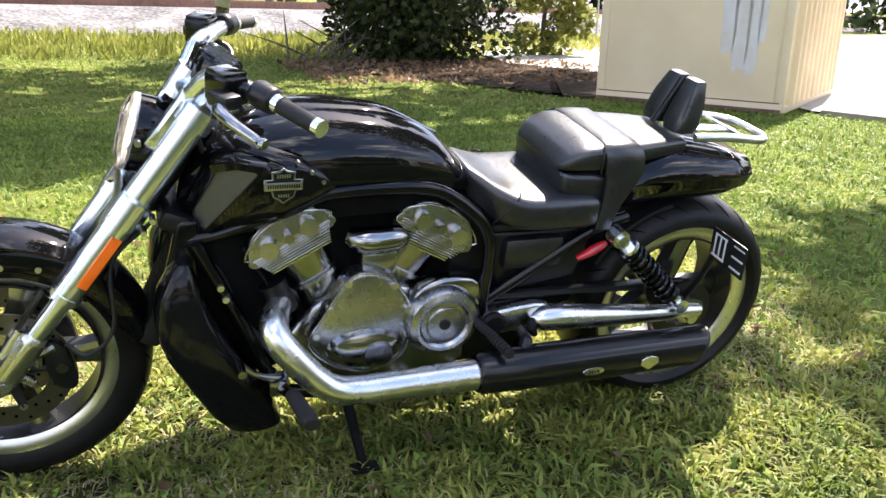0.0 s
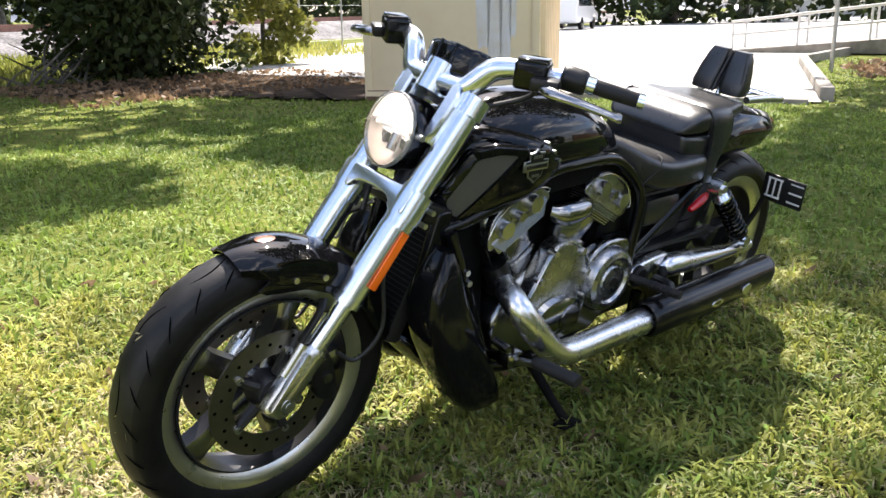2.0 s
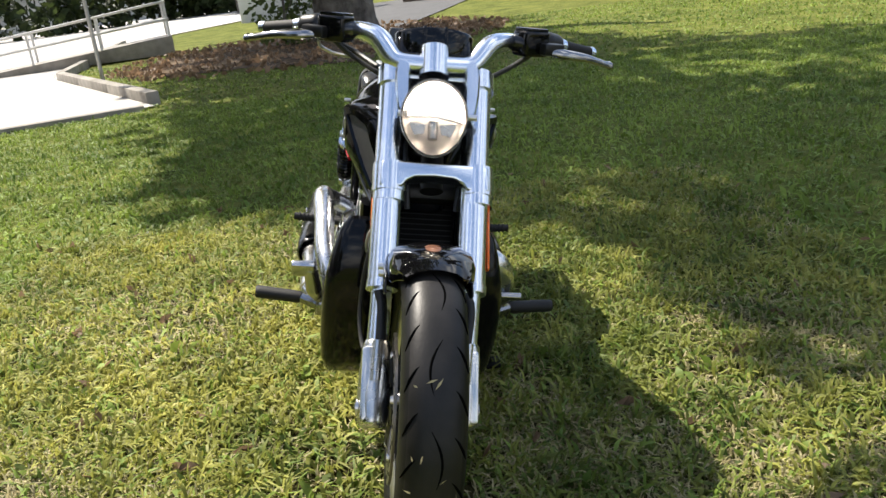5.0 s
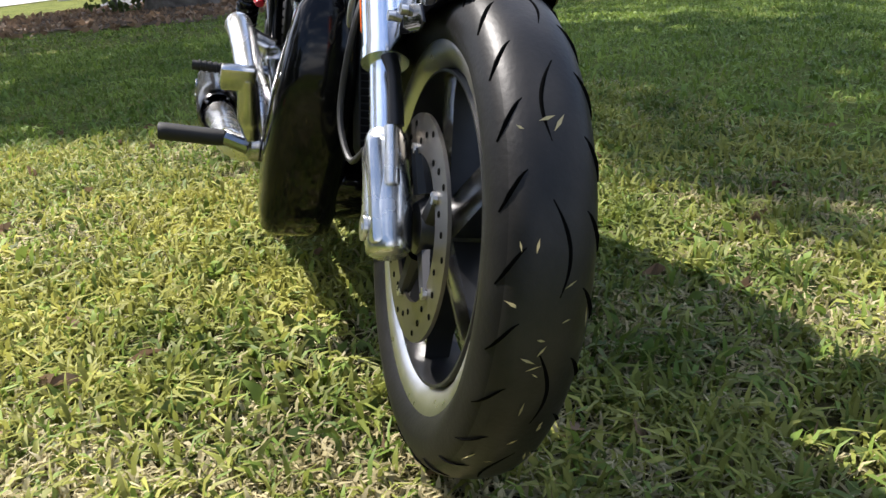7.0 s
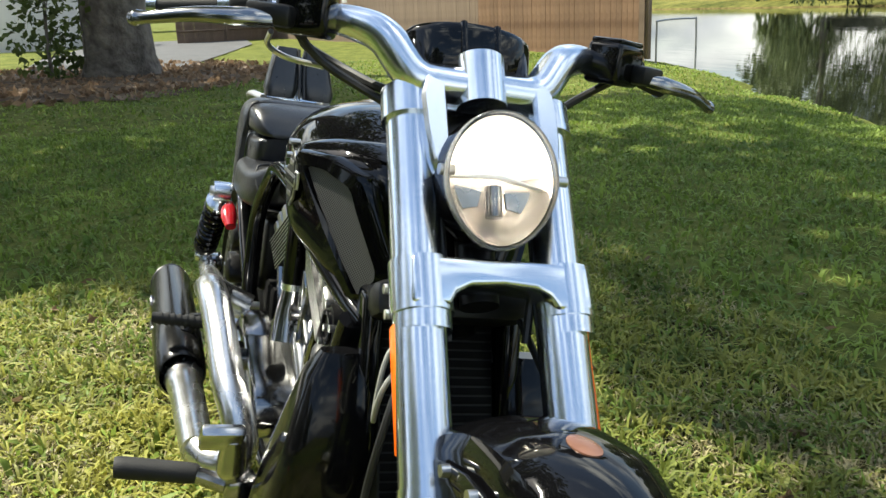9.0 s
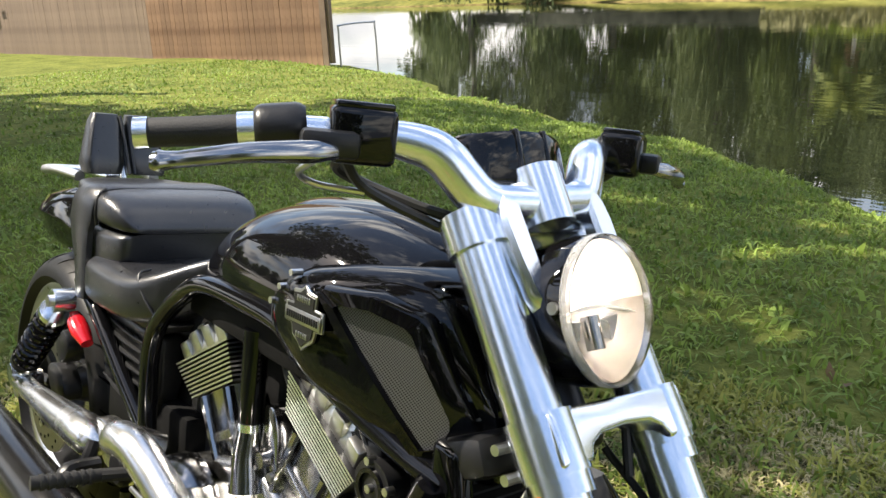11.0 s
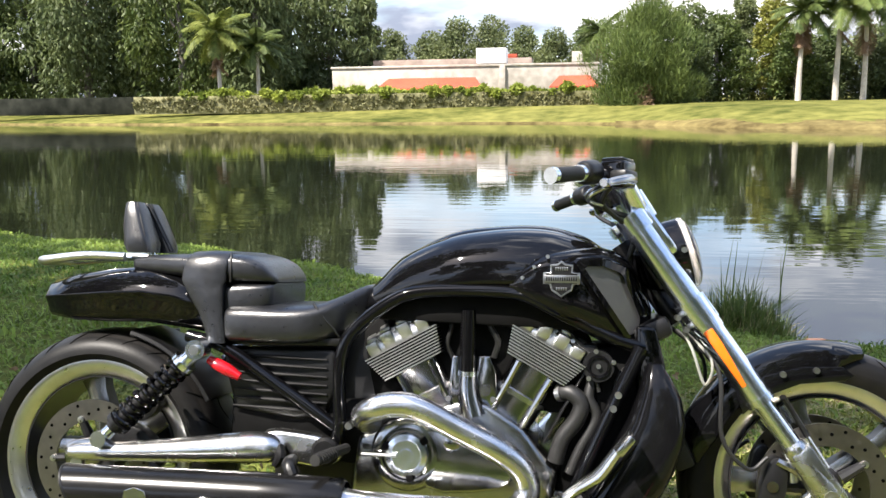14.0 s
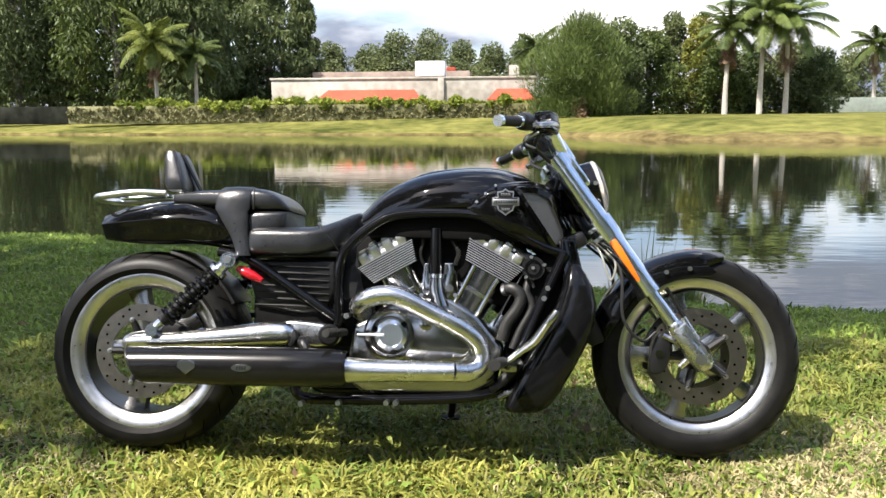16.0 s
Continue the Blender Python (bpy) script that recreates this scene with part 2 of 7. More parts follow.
M_leaf_feather = leafy("feathery_needles", (0.055, 0.095, 0.022), (0.15, 0.19, 0.05))
M_leaf_creep = leafy("olive_creeper", (0.13, 0.135, 0.050), (0.30, 0.285, 0.135))
M_leaf_dead = leafy("dead_fronds", (0.20, 0.13, 0.08), (0.30, 0.2, 0.12))
M_bark = mat("bark", (0.07, 0.06, 0.05), 0.95, 0, 0.5, 5, second=(0.20, 0.18, 0.155), bump=0.25, bscale=5)
M_palm = mat("palm_trunk", (0.42, 0.38, 0.33), 0.85, 0, 0.2, 6, bump=0.01, bscale=12)
M_concrete = mat("sunlit_concrete", (0.40, 0.385, 0.36), 0.9, 0, 0.12, 2.5, bump=0.004, bscale=40)
M_kerb = mat("weathered_kerb", (0.26, 0.24, 0.21), 0.9, 0, 0.3, 6, bump=0.004, bscale=30)
M_asphalt = mat("path_asphalt", (0.07, 0.07, 0.07), 0.9, 0, 0.25, 10, bump=0.005, bscale=60)
M_gravel = mat("ballast_gravel", (0.05, 0.047, 0.05), 0.95, 0, 0.55, 9, second=(0.21, 0.20, 0.20), bump=0.05, bscale=16, detail=2)
M_rust = mat("rusty_rail", (0.30, 0.16, 0.12), 0.7, 0.3, 0.3, 10)
M_cont = mat("cream_container_paint", (0.74, 0.60, 0.40), 0.55, 0, 0.06, 1.6, second=(0.80, 0.67, 0.47), bump=0.001, bscale=30)
# same cream on the sides, with yellow bounced light put into the colour
M_contside = mat("container_bounce_tint", (0.74, 0.58, 0.36), 0.55, 0, 0.12, 3)
M_patch = mat("faded_paint", (0.63, 0.56, 0.47), 0.6, 0, 0.05, 5, second=(0.68, 0.68, 0.74))
M_rustdark = mat("rusty_sill", (0.13, 0.075, 0.05), 0.85, 0, 0.5, 8)
M_wood = mat("fence_wood", (0.145, 0.098, 0.066), 0.85, 0, 0.25, 2.2, second=(0.235, 0.17, 0.118), bump=0.002, bscale=20, objvary=0.09)
# first run of boards: darker orange-brown with paler mottling
M_mottled_wood = mat("mottled_fence_wood", (0.15, 0.070, 0.030), 0.7, 0, 0.3, 2.6, second=(0.34, 0.21, 0.125), bump=0.002, bscale=20, objvary=0.12)
# litter under the big tree: its shade is put into the colour
M_mulch = mat("leaf_litter", (0.065, 0.047, 0.032), 0.95, 0, 0.5, 9, second=(0.17, 0.125, 0.085), spec=0.04, bump=0.03, bscale=25)
# darker copy for the bed, carrying the shade under the bush
M_earth = mat("shade_dark_earth", (0.022, 0.016, 0.012), 0.95, 0, 0.5, 7, second=(0.075, 0.055, 0.04), spec=0.04, bump=0.03, bscale=25)
M_wall = mat("render_wall", (0.34, 0.30, 0.25), 0.85, 0, 0.25, 1.5, second=(0.48, 0.44, 0.38))
M_roofband = mat("brown_roof_band", (0.22, 0.16, 0.13), 0.85, 0, 0.3, 1.2, second=(0.34, 0.27, 0.22))
M_roof = mat("red_tile_roof", (0.34, 0.055, 0.022), 0.7, 0, 0.25, 4)
M_white_wall = mat("white_wall", (0.66, 0.65, 0.63), 0.7, 0, 0.05, 2)
M_galv = mat("galvanised_steel", (0.42, 0.43, 0.43), 0.4, 0.9, 0.1, 20)
M_window = mat("dark_window", (0.02, 0.025, 0.03), 0.08, 0, spec=0.6)
M_carwhite = mat("white_car_paint", (0.75, 0.76, 0.78), 0.25, 0, coat=0.8)
M_cardark = mat("dark_car_paint", (0.03, 0.035, 0.04), 0.22, 0, coat=0.9)
M_mud = mat("pond_mud", (0.05, 0.045, 0.03), 0.9, 0, 0.3, 3)


def water_material():
    m = bpy.data.materials.new("pond_water")
    m.use_nodes = True
    n, l = m.node_tree.nodes, m.node_tree.links
    b = n["Principled BSDF"]
    b.inputs["Base Color"].default_value = (0.009, 0.011, 0.006, 1)
    b.inputs["Roughness"].default_value, b.inputs["IOR"].default_value = 0.012, 1.5
    b.inputs["Specular IOR Level"].default_value = 1.0
    tc, mp, w, bp = n.new("ShaderNodeTexCoord"), n.new("ShaderNodeMapping"), n.new("ShaderNodeTexNoise"), n.new("ShaderNodeBump")
    mp.inputs["Scale"].default_value = (0.35, 1.6, 1)
    w.inputs["Scale"].default_value, w.inputs["Detail"].default_value = 1.6, 3.0
    bp.inputs["Strength"].default_value, bp.inputs["Distance"].default_value = 0.22, 0.015
    l.new(tc.outputs["Object"], mp.inputs["Vector"]), l.new(mp.outputs["Vector"], w.inputs["Vector"])
    l.new(w.outputs["Fac"], bp.inputs["Height"]), l.new(bp.outputs["Normal"], b.inputs["Normal"])
    return m


M_water = water_material()


def thin_glass():
    """A thin clear pane: light passes straight through, a little is mirrored."""
    m = bpy.data.materials.new("lamp_glass")
    m.use_nodes = True
    n, l = m.node_tree.nodes, m.node_tree.links
    n.remove(n["Principled BSDF"])
    tr, gl, mx, fr = n.new("ShaderNodeBsdfTransparent"), n.new("ShaderNodeBsdfGlossy"), n.new("ShaderNodeMixShader"), n.new("ShaderNodeFresnel")
    tr.inputs["Color"].default_value = (0.97, 0.96, 0.93, 1)
    gl.inputs["Roughness"].default_value = 0.03
    fr.inputs["IOR"].default_value = 1.6
    l.new(fr.outputs[0], mx.inputs[0]), l.new(tr.outputs[0], mx.inputs[1]), l.new(gl.outputs[0], mx.inputs[2])
    l.new(mx.outputs[0], n["Material Output"].inputs["Surface"])
    return m


M_glass = thin_glass()


# ---- mesh helpers ----
def part(name, bm, material, parent=None, label="", sharp=35, m=None):
    """Links a bmesh as one mesh object, under a thing or a part."""
    me = bpy.data.meshes.new(name)
    bmesh.ops.recalc_face_normals(bm, faces=bm.faces)
    for f in bm.faces:
        f.smooth = True
    bm.to_mesh(me)
    bm.free()
    me.set_sharp_from_angle(angle=radians(sharp))
    for x in material if isinstance(material, (list, tuple)) else (material,):
        me.materials.append(x)
    ob = new(name, me)
    if parent:
        ob.parent = parent
    if m:
        ob.matrix_basis = m
    if label:
        tagged(ob, label)
    return ob


def thing(name, label, category, at=(0, 0, 0), rot=(0, 0, 0), group="", kind=""):
    ob = new(name)
    ob.empty_display_size = 0.2
    ob.matrix_basis = pose(*at, *rot)
    return tagged(ob, label, category, group, kind)


def raw(name, verts, faces, material, parent=None, smooth=False, index=None):
    """A mesh straight from arrays of corners and faces (all of one size)."""
    me = bpy.data.meshes.new(name)
    v, f = np.asarray(verts, dtype=np.float32), np.asarray(faces, dtype=np.int32)
    me.vertices.add(len(v))
    me.vertices.foreach_set("co", v.ravel())
    k = f.shape[1]
    me.loops.add(f.size)
    me.loops.foreach_set("vertex_index", f.ravel())
    me.polygons.add(len(f))
    me.polygons.foreach_set("loop_start", np.arange(0, f.size, k, dtype=np.int32))
    me.polygons.foreach_set("loop_total", np.full(len(f), k, dtype=np.int32))
    for x in material if isinstance(material, (list, tuple)) else (material,):
        me.materials.append(x)
    if index is not None:
        me.polygons.foreach_set("material_index", np.asarray(index, dtype=np.int32))
    me.update()
    me.validate()
    if smooth:
        me.polygons.foreach_set("use_smooth", np.ones(len(f), dtype=bool))
    ob = new(name, me)
    if parent:
        ob.parent = parent
    return ob


def join(*bms):
    """Adds the later bmeshes to the first one."""
    a = bms[0]
    for b in bms[1:]:
        me = bpy.data.meshes.new("tmp")
        b.to_mesh(me)
        b.free()
        a.from_mesh(me)
        bpy.data.meshes.remove(me)
    return a


def moved(bm, m):
    bmesh.ops.transform(bm, matrix=m, verts=bm.verts)
    return bm


def bevel(bm, w, seg=2, angle=30):
    if w > 0:
        es = [e for e in bm.edges if len(e.link_faces) == 2 and e.calc_face_angle(0) > radians(angle)]
        bmesh.ops.bevel(bm, geom=es, offset=w, segments=seg, profile=0.5, affect="EDGES", clamp_overlap=True)
    return bm


def box(c, s, b=0.004, rot=None, seg=2):
    bm = bmesh.new()
    bmesh.ops.create_cube(bm, size=1, matrix=Matrix.Diagonal((*s, 1)))
    bevel(bm, b, seg)
    return moved(bm, Matrix.Translation(c) @ (pose(0, 0, 0, *rot) if rot else Matrix()))


def spline(pts, n=6):
    """Points on a smooth curve through the given ones."""
    p = [Vector(q) for q in pts]
    if len(p) < 3 or n < 2:
        return p
    p = [p[0] * 2 - p[1]] + p + [p[-1] * 2 - p[-2]]
    out = []
    for i in range(1, len(p) - 2):
        a, b, c, d = p[i - 1:i + 3]
        for k in range(n):
            t = k / n
            out.append(0.5 * ((2 * b) + (c - a) * t + (2 * a - 5 * b + 4 * c - d) * t * t + (3 * b - a - 3 * c + d) * t ** 3))
    out.append(p[-2])
    return out


def loft(rings, caps=True, closed=False):
    bm = bmesh.new()
    vs = [[bm.verts.new(q) for q in r] for r in rings]
    n = len(vs[0])
    for a, b in zip(vs, vs[1:] + ([vs[0]] if closed else [])):
        for i in range(n):
            bm.faces.new((a[i], a[(i + 1) % n], b[(i + 1) % n], b[i]))
    if caps and not closed:
        bm.faces.new(vs[0][::-1])
        bm.faces.new(vs[-1])
    return bm


def sweep(pts, r, seg=12, n=6, flat=1.0, caps=True, side=(0, 1, 0)):
    """A round bar along a curve; r is one radius or one per given point; flat squeezes it across."""
    path = spline(pts, n)
    k = len(path)
    if isinstance(r, (int, float)):
        rad = [r] * k
    else:
        rad = [float(v) for v in np.interp(np.linspace(0, len(r) - 1, k), range(len(r)), r)]
    rings, ref = [], Vector(side)
    for i, q in enumerate(path):
        d = (path[min(i + 1, k - 1)] - path[max(i - 1, 0)]).normalized()
        u = ref - d * ref.dot(d)
        if u.length < 1e-3:
            u = Vector((1, 0, 0)) - d * d.x
        u.normalize()
        ref = u
        w = d.cross(u)
        rings.append([q + (u * math.cos(2 * math.pi * j / seg) + w * (math.sin(2 * math.pi * j / seg) * flat)) * rad[i] for j in range(seg)])
    return loft(rings, caps)


def bent(pts, radius, n=5):
    """A line through the given corners, each rounded off by the given radius."""
    p = [Vector(q) for q in pts]
    out = [p[0]]
    for a, b, c in zip(p, p[1:], p[2:]):
        u, v = (a - b), (c - b)
        d = min(radius, u.length * 0.45, v.length * 0.45)
        s0, s1 = b + u.normalized() * d, b + v.normalized() * d
        out += [s0.lerp(b, k / n).lerp(b.lerp(s1, k / n), k / n) for k in range(n + 1)]
    return out + [p[-1]]


def rod(a, b, r, seg=16, bev=0.0, r2=None):
    bm = sweep([a, b], [r, r if r2 is None else r2], seg, 1)
    return bevel(bm, bev, 2, 50) if bev else bm


def lathe(profile, seg=48, axis="y", closed=False):
    """Turns a profile of (radius, along) about an axis."""
    rings = []
    for j in range(seg):
        a = 2 * math.pi * j / seg
        c, s = math.cos(a), math.sin(a)
        if axis == "y":
            rings.append([(r * c, h, r * s) for r, h in profile])
        elif axis == "z":
            rings.append([(r * c, r * s, h) for r, h in profile])
        else:
            rings.append([(h, r * c, r * s) for r, h in profile])
    bm = bmesh.new()
    vs = [[bm.verts.new(q) for q in ring] for ring in rings]
    n = len(profile)
    for i in range(seg):
        a, b = vs[i], vs[(i + 1) % seg]
        for k in range(n if closed else n - 1):
            q = (a[k], a[(k + 1) % n], b[(k + 1) % n], b[k])
            bm.faces.new(q)
    bmesh.ops.remove_doubles(bm, verts=bm.verts, dist=1e-5)
    return bm


def prism(poly, y0, y1, b=0.004, seg=2, bend=None):
    """A plate with an outline in (x, z), from y0 to y1; bend(x, z) shifts it across."""
    bm = bmesh.new()
    lo = [bm.verts.new((x, y0, z)) for x, z in poly]
    hi = [bm.verts.new((x, y1, z)) for x, z in poly]
    bm.faces.new(lo)
    bm.faces.new(hi[::-1])
    n = len(poly)
    for i in range(n):
        bm.faces.new((lo[i], hi[i], hi[(i + 1) % n], lo[(i + 1) % n]))
    bmesh.ops.recalc_face_normals(bm, faces=bm.faces)
    bevel(bm, b, seg)
    if bend:
        for v in bm.verts:
            v.co.y += bend(v.co.x, v.co.z)
    return bm


def rounded(poly, n=5):
    """A closed outline made smooth."""
    p = [Vector((x, 0, z)) for x, z in poly]
    k, out = len(p), []
    for i in range(k):
        a, b, c, d = p[i - 1], p[i], p[(i + 1) % k], p[(i + 2) % k]
        for j in range(n):
            t = j / n
            q = 0.5 * ((2 * b) + (c - a) * t + (2 * a - 5 * b + 4 * c - d) * t * t + (3 * b - a - 3 * c + d) * t ** 3)
            out.append((q.x, q.z))
    return out


def oval(x, w, zlo, zhi, power=2.6, n=28, y=0.0, wide=0.5):
    """A rounded cross-section at x: half-width w, from zlo to zhi, widest at the given height."""
    ring = []
    zm = zlo + (zhi - zlo) * wide
    for j in range(n):
        a = 2 * math.pi * j / n
        c, s = math.cos(a), math.sin(a)
        h = (zhi - zm) if s > 0 else (zm - zlo)
        ring.append((x, y + w * math.copysign(abs(c) ** (2 / power), c), zm + h * math.copysign(abs(s) ** (2 / power), s)))
    return ring


def body(sections, power=2.6, n=28, wide=0.5, fine=4):
    """A body along x through sections (x, half-width, z low, z high)."""
    path = []
    for i in range(len(sections[0])):
        path.append([s[i] for s in sections])
    k = len(sections)
    t = np.linspace(0, k - 1, (k - 1) * fine + 1)
    def curve(v):
        pts = spline([(float(a), 0, 0) for a in v], fine)
        return [q.x for q in pts]
    cols = [curve(v) for v in path]
    return loft([oval(x, max(w, 0.002), lo, hi, power, n, 0, wide) for x, w, lo, hi in zip(*cols)])


def mirror(bm):
    """The same, on the other side of the middle plane."""
    b = bm.copy()
    bmesh.ops.scale(b, vec=(1, -1, 1), verts=b.verts)
    bmesh.ops.reverse_faces(b, faces=b.faces)
    return b


def both(name, bm, material, parent, label=""):
    part(name, mirror(bm), material, parent, label)
    return part(name, bm, material, parent, label)


# ---- ground, water, distance ----
WATER, LAWN = -0.42, 0.03
SHORE_X = [-120, -60, -30, -16, -12.0, -8, -5, -3, -1.2, 0.6, 2.0, 3.6, 6.0, 10, 25, 60, 120]
SHORE_Y = [18, 14, 12.0, 11.3, 10.5, 8.5, 7.6, 6.9, 6.1, 4.9, 4.25, 3.75, 3.3, 2.8, 2.0, 0, -5]
FAR_X = [-200, -60, -28, -10, 0, 5, 9, 14, 22, 40, 120]
FAR_Y = [78, 66, 56.5, 53.5, 51.5, 47.5, 41.5, 38.5, 37, 36, 36]


def shore(x):
    return np.interp(x, SHORE_X, SHORE_Y) + 0.12 * np.sin(x * 1.7) + 0.06 * np.sin(x * 4.3)


def ground_height(x, y):
    """The lawn, its edge down to the pond, the pond's bed and the far bank."""
    s, f = shore(x), np.interp(x, FAR_X, FAR_Y)
    d = y - s
    near = LAWN + np.interp(d, [-6, -2.5, -0.5, 0, 0.6, 3], [0, -0.06, -0.30, -0.45, -0.75, -1.4])
    e = y - f
    far = np.interp(e, [-4, -0.6, 0, 0.4, 3, 6.5, 14, 24, 60], [-1.4, -0.75, -0.42, -0.24, 0.12, 0.55, 0.70, 0.74, 0.8])
    z = np.where(y > (s + f) / 2, far, near)
    rough = 0.012 * np.sin(x * 1.9 + y * 0.7) * np.sin(y * 1.3 - x * 0.4) + 0.01 * np.sin(x * 0.5 + 1) * np.sin(y * 0.45)
    return z + np.where(np.abs(x - 1) + np.abs(y) < 3, 0.3, np.where(y > 20, 0.0, 1.0)) * rough


def stretch(lo, hi, dense0, dense1, step, far):
    """Coordinates close together between dense0 and dense1, further apart beyond."""
    mid = np.arange(dense0, dense1 + 1e-6, step)
    left, right, s = [], [], step
    v = dense0
    while v > lo:
        s *= far
        v -= s
        left.append(v)
    v, s = dense1, step
    while v < hi:
        s *= far
        v += s
        right.append(v)
    return np.concatenate([left[::-1], mid, right])


gx = np.unique(np.round(np.concatenate([stretch(-900, 900, -14, 10, 0.3, 1.12), np.arange(-70, 60, 1.0)]), 3))
gy = np.concatenate([stretch(-900, 0, -8, 12, 0.25, 1.12)[:-1], np.arange(0, 12, 0.25), np.arange(12, 42, 1.5), np.arange(42, 62, 0.25), np.arange(62, 72, 0.8), 72 * 1.13 ** np.arange(0, 22)])
gy = np.unique(np.round(gy[(gy < 950)], 3))
GX, GY = np.meshgrid(gx, gy)
GY = GY + (np.interp(GX, FAR_X, FAR_Y) - 50) * np.interp(GY, [12, 42, 62, 160], [0, 1, 1, 0])      # rows run along the far shore
GZ = ground_height(GX, GY)
nx, ny = len(gx), len(gy)
gi = np.arange(nx * ny).reshape(ny, nx)
gf = np.stack([gi[:-1, :-1], gi[:-1, 1:], gi[1:, 1:], gi[1:, :-1]], -1).reshape(-1, 4)
gc = GY.ravel()[gf].mean(1)
gd = GZ.ravel()[gf].mean(1)
gm = GX.ravel()[gf].mean(1)
edge_high = np.interp(gm, [-20, 2, 7, 12], [0.0, 0.05, 0.32, 0.38]) * (0.65 + 0.35 * np.sin(gm * 1.3) * np.sin(gm * 0.37 + 1))      # bare earth at the water's edge
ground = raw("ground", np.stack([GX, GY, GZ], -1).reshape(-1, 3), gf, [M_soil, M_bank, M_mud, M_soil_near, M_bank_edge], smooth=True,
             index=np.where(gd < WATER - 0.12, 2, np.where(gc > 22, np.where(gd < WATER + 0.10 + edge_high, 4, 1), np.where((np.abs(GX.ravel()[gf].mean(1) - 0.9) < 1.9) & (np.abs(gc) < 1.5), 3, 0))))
tagged(ground, "green lawn sloping to a pond, yellowish bank beyond", "ground", kind="structure")

bm = bmesh.new()
bmesh.ops.create_grid(bm, x_segments=4, y_segments=4, size=1, matrix=Matrix.Translation((-20, 35, WATER)) @ Matrix.Diagonal((200, 42, 1, 1)))
water = part("water", bm, M_water)
tagged(water, "still dark pond mirroring trees and clouds", "water", kind="structure")


# ---- plants ----
def leaf_cloud(centres, radii, count, size, rng, droop=0.0, long=1.6, shell=0.45):
    """Corners and faces of many small leaves about clump centres."""
    c, r = np.asarray(centres, float), np.asarray(radii, float)
    w = r ** 2
    k = rng.choice(len(c), count, p=w / w.sum())
    d = rng.normal(size=(count, 3))
    d /= np.linalg.norm(d, axis=1)[:, None]
    rad = (shell + (1 - shell) * rng.random(count)) ** 0.7
    p = c[k] + d * (r[k] * rad)[:, None] * np.array([1, 1, 0.85])
    a = d + rng.normal(size=(count, 3)) * 0.8
    a[:, 2] -= droop
    a /= np.linalg.norm(a, axis=1)[:, None]
    b = np.cross(a, rng.normal(size=(count, 3)))
    b /= np.linalg.norm(b, axis=1)[:, None] + 1e-9
    s = size * (0.6 + 0.8 * rng.random(count))[:, None]
    v = np.stack([p - a * s * long * 0.5, p + b * s * 0.5, p + a * s * long * 0.5, p - b * s * 0.5], 1).reshape(-1, 3)
    return v, np.arange(count * 4).reshape(-1, 4)


def tree(name, label, at, height, spread, trunk, leaves, count, size, seed, base=0.35, clumps=26, droop=0.2, narrow=False, bark=None, limbs=7, lean=0.0, category="tree", kind="", shift=(0, 0), long=1.6, clumps_at=None):
    """A tapered trunk with limbs and a crown of small leaves in uneven clumps."""
    rng = np.random.default_rng(seed)
    t = thing(name, label, category, at, (0, 0, 0), kind=kind)
    top = Vector((lean * height, 0, height * 0.82))
    bmt = sweep([(0, 0, -0.25), (0.02 * height, 0, height * 0.25), (lean * height * 0.5, 0.02 * height, height * 0.55), top], [trunk * 1.35, trunk, trunk * 0.7, trunk * 0.18], 12, 5)
    for q in [v for v in bmt.verts if v.co.z < 0.1]:
        q.co.x *= 1.25
        q.co.y *= 1.25
    cs, rs = [], []
    for i in range(clumps):
        h = base + (1 - base) * ((i + 0.5) / clumps)
        if narrow:
            w = spread * (1 - (h - base) / (1 - base)) ** 0.6 * (0.75 + 0.5 * rng.random())
        else:
            w = spread * math.sin(math.pi * min(0.97, 0.22 + 0.75 * (h - base) / (1 - base))) * (0.6 + 0.6 * rng.random())
        a = rng.random() * 6.28
        d = w * (0.35 + 0.5 * rng.random())
        cs.append((math.cos(a) * d + lean * h * height + shift[0] * min(1, h * 1.4), math.sin(a) * d + shift[1] * min(1, h * 1.4), h * height))
        rs.append(spread * (0.24 + 0.26 * rng.random()) * (0.7 if narrow else 1))
    if clumps_at:
        cs, rs = [q[0] for q in clumps_at], [q[1] for q in clumps_at]
        clumps = len(cs)
    for i in range(limbs):
        c = Vector(cs[int(i * clumps / limbs)])
        z0 = max(0.15 * height, c.z * 0.6)
        s0 = Vector((lean * z0, 0, z0))
        bmt = join(bmt, sweep([s0, (s0 + c) / 2 + Vector((0, 0, 0.05 * height)), c], [trunk * 0.42, trunk * 0.25, trunk * 0.07], 7, 4))
    part("trunk", bmt, bark or M_bark, t)
    v, f = leaf_cloud(cs, rs, count, size, rng, droop, long)
    raw("crown", v, f, leaves, t)
    return t


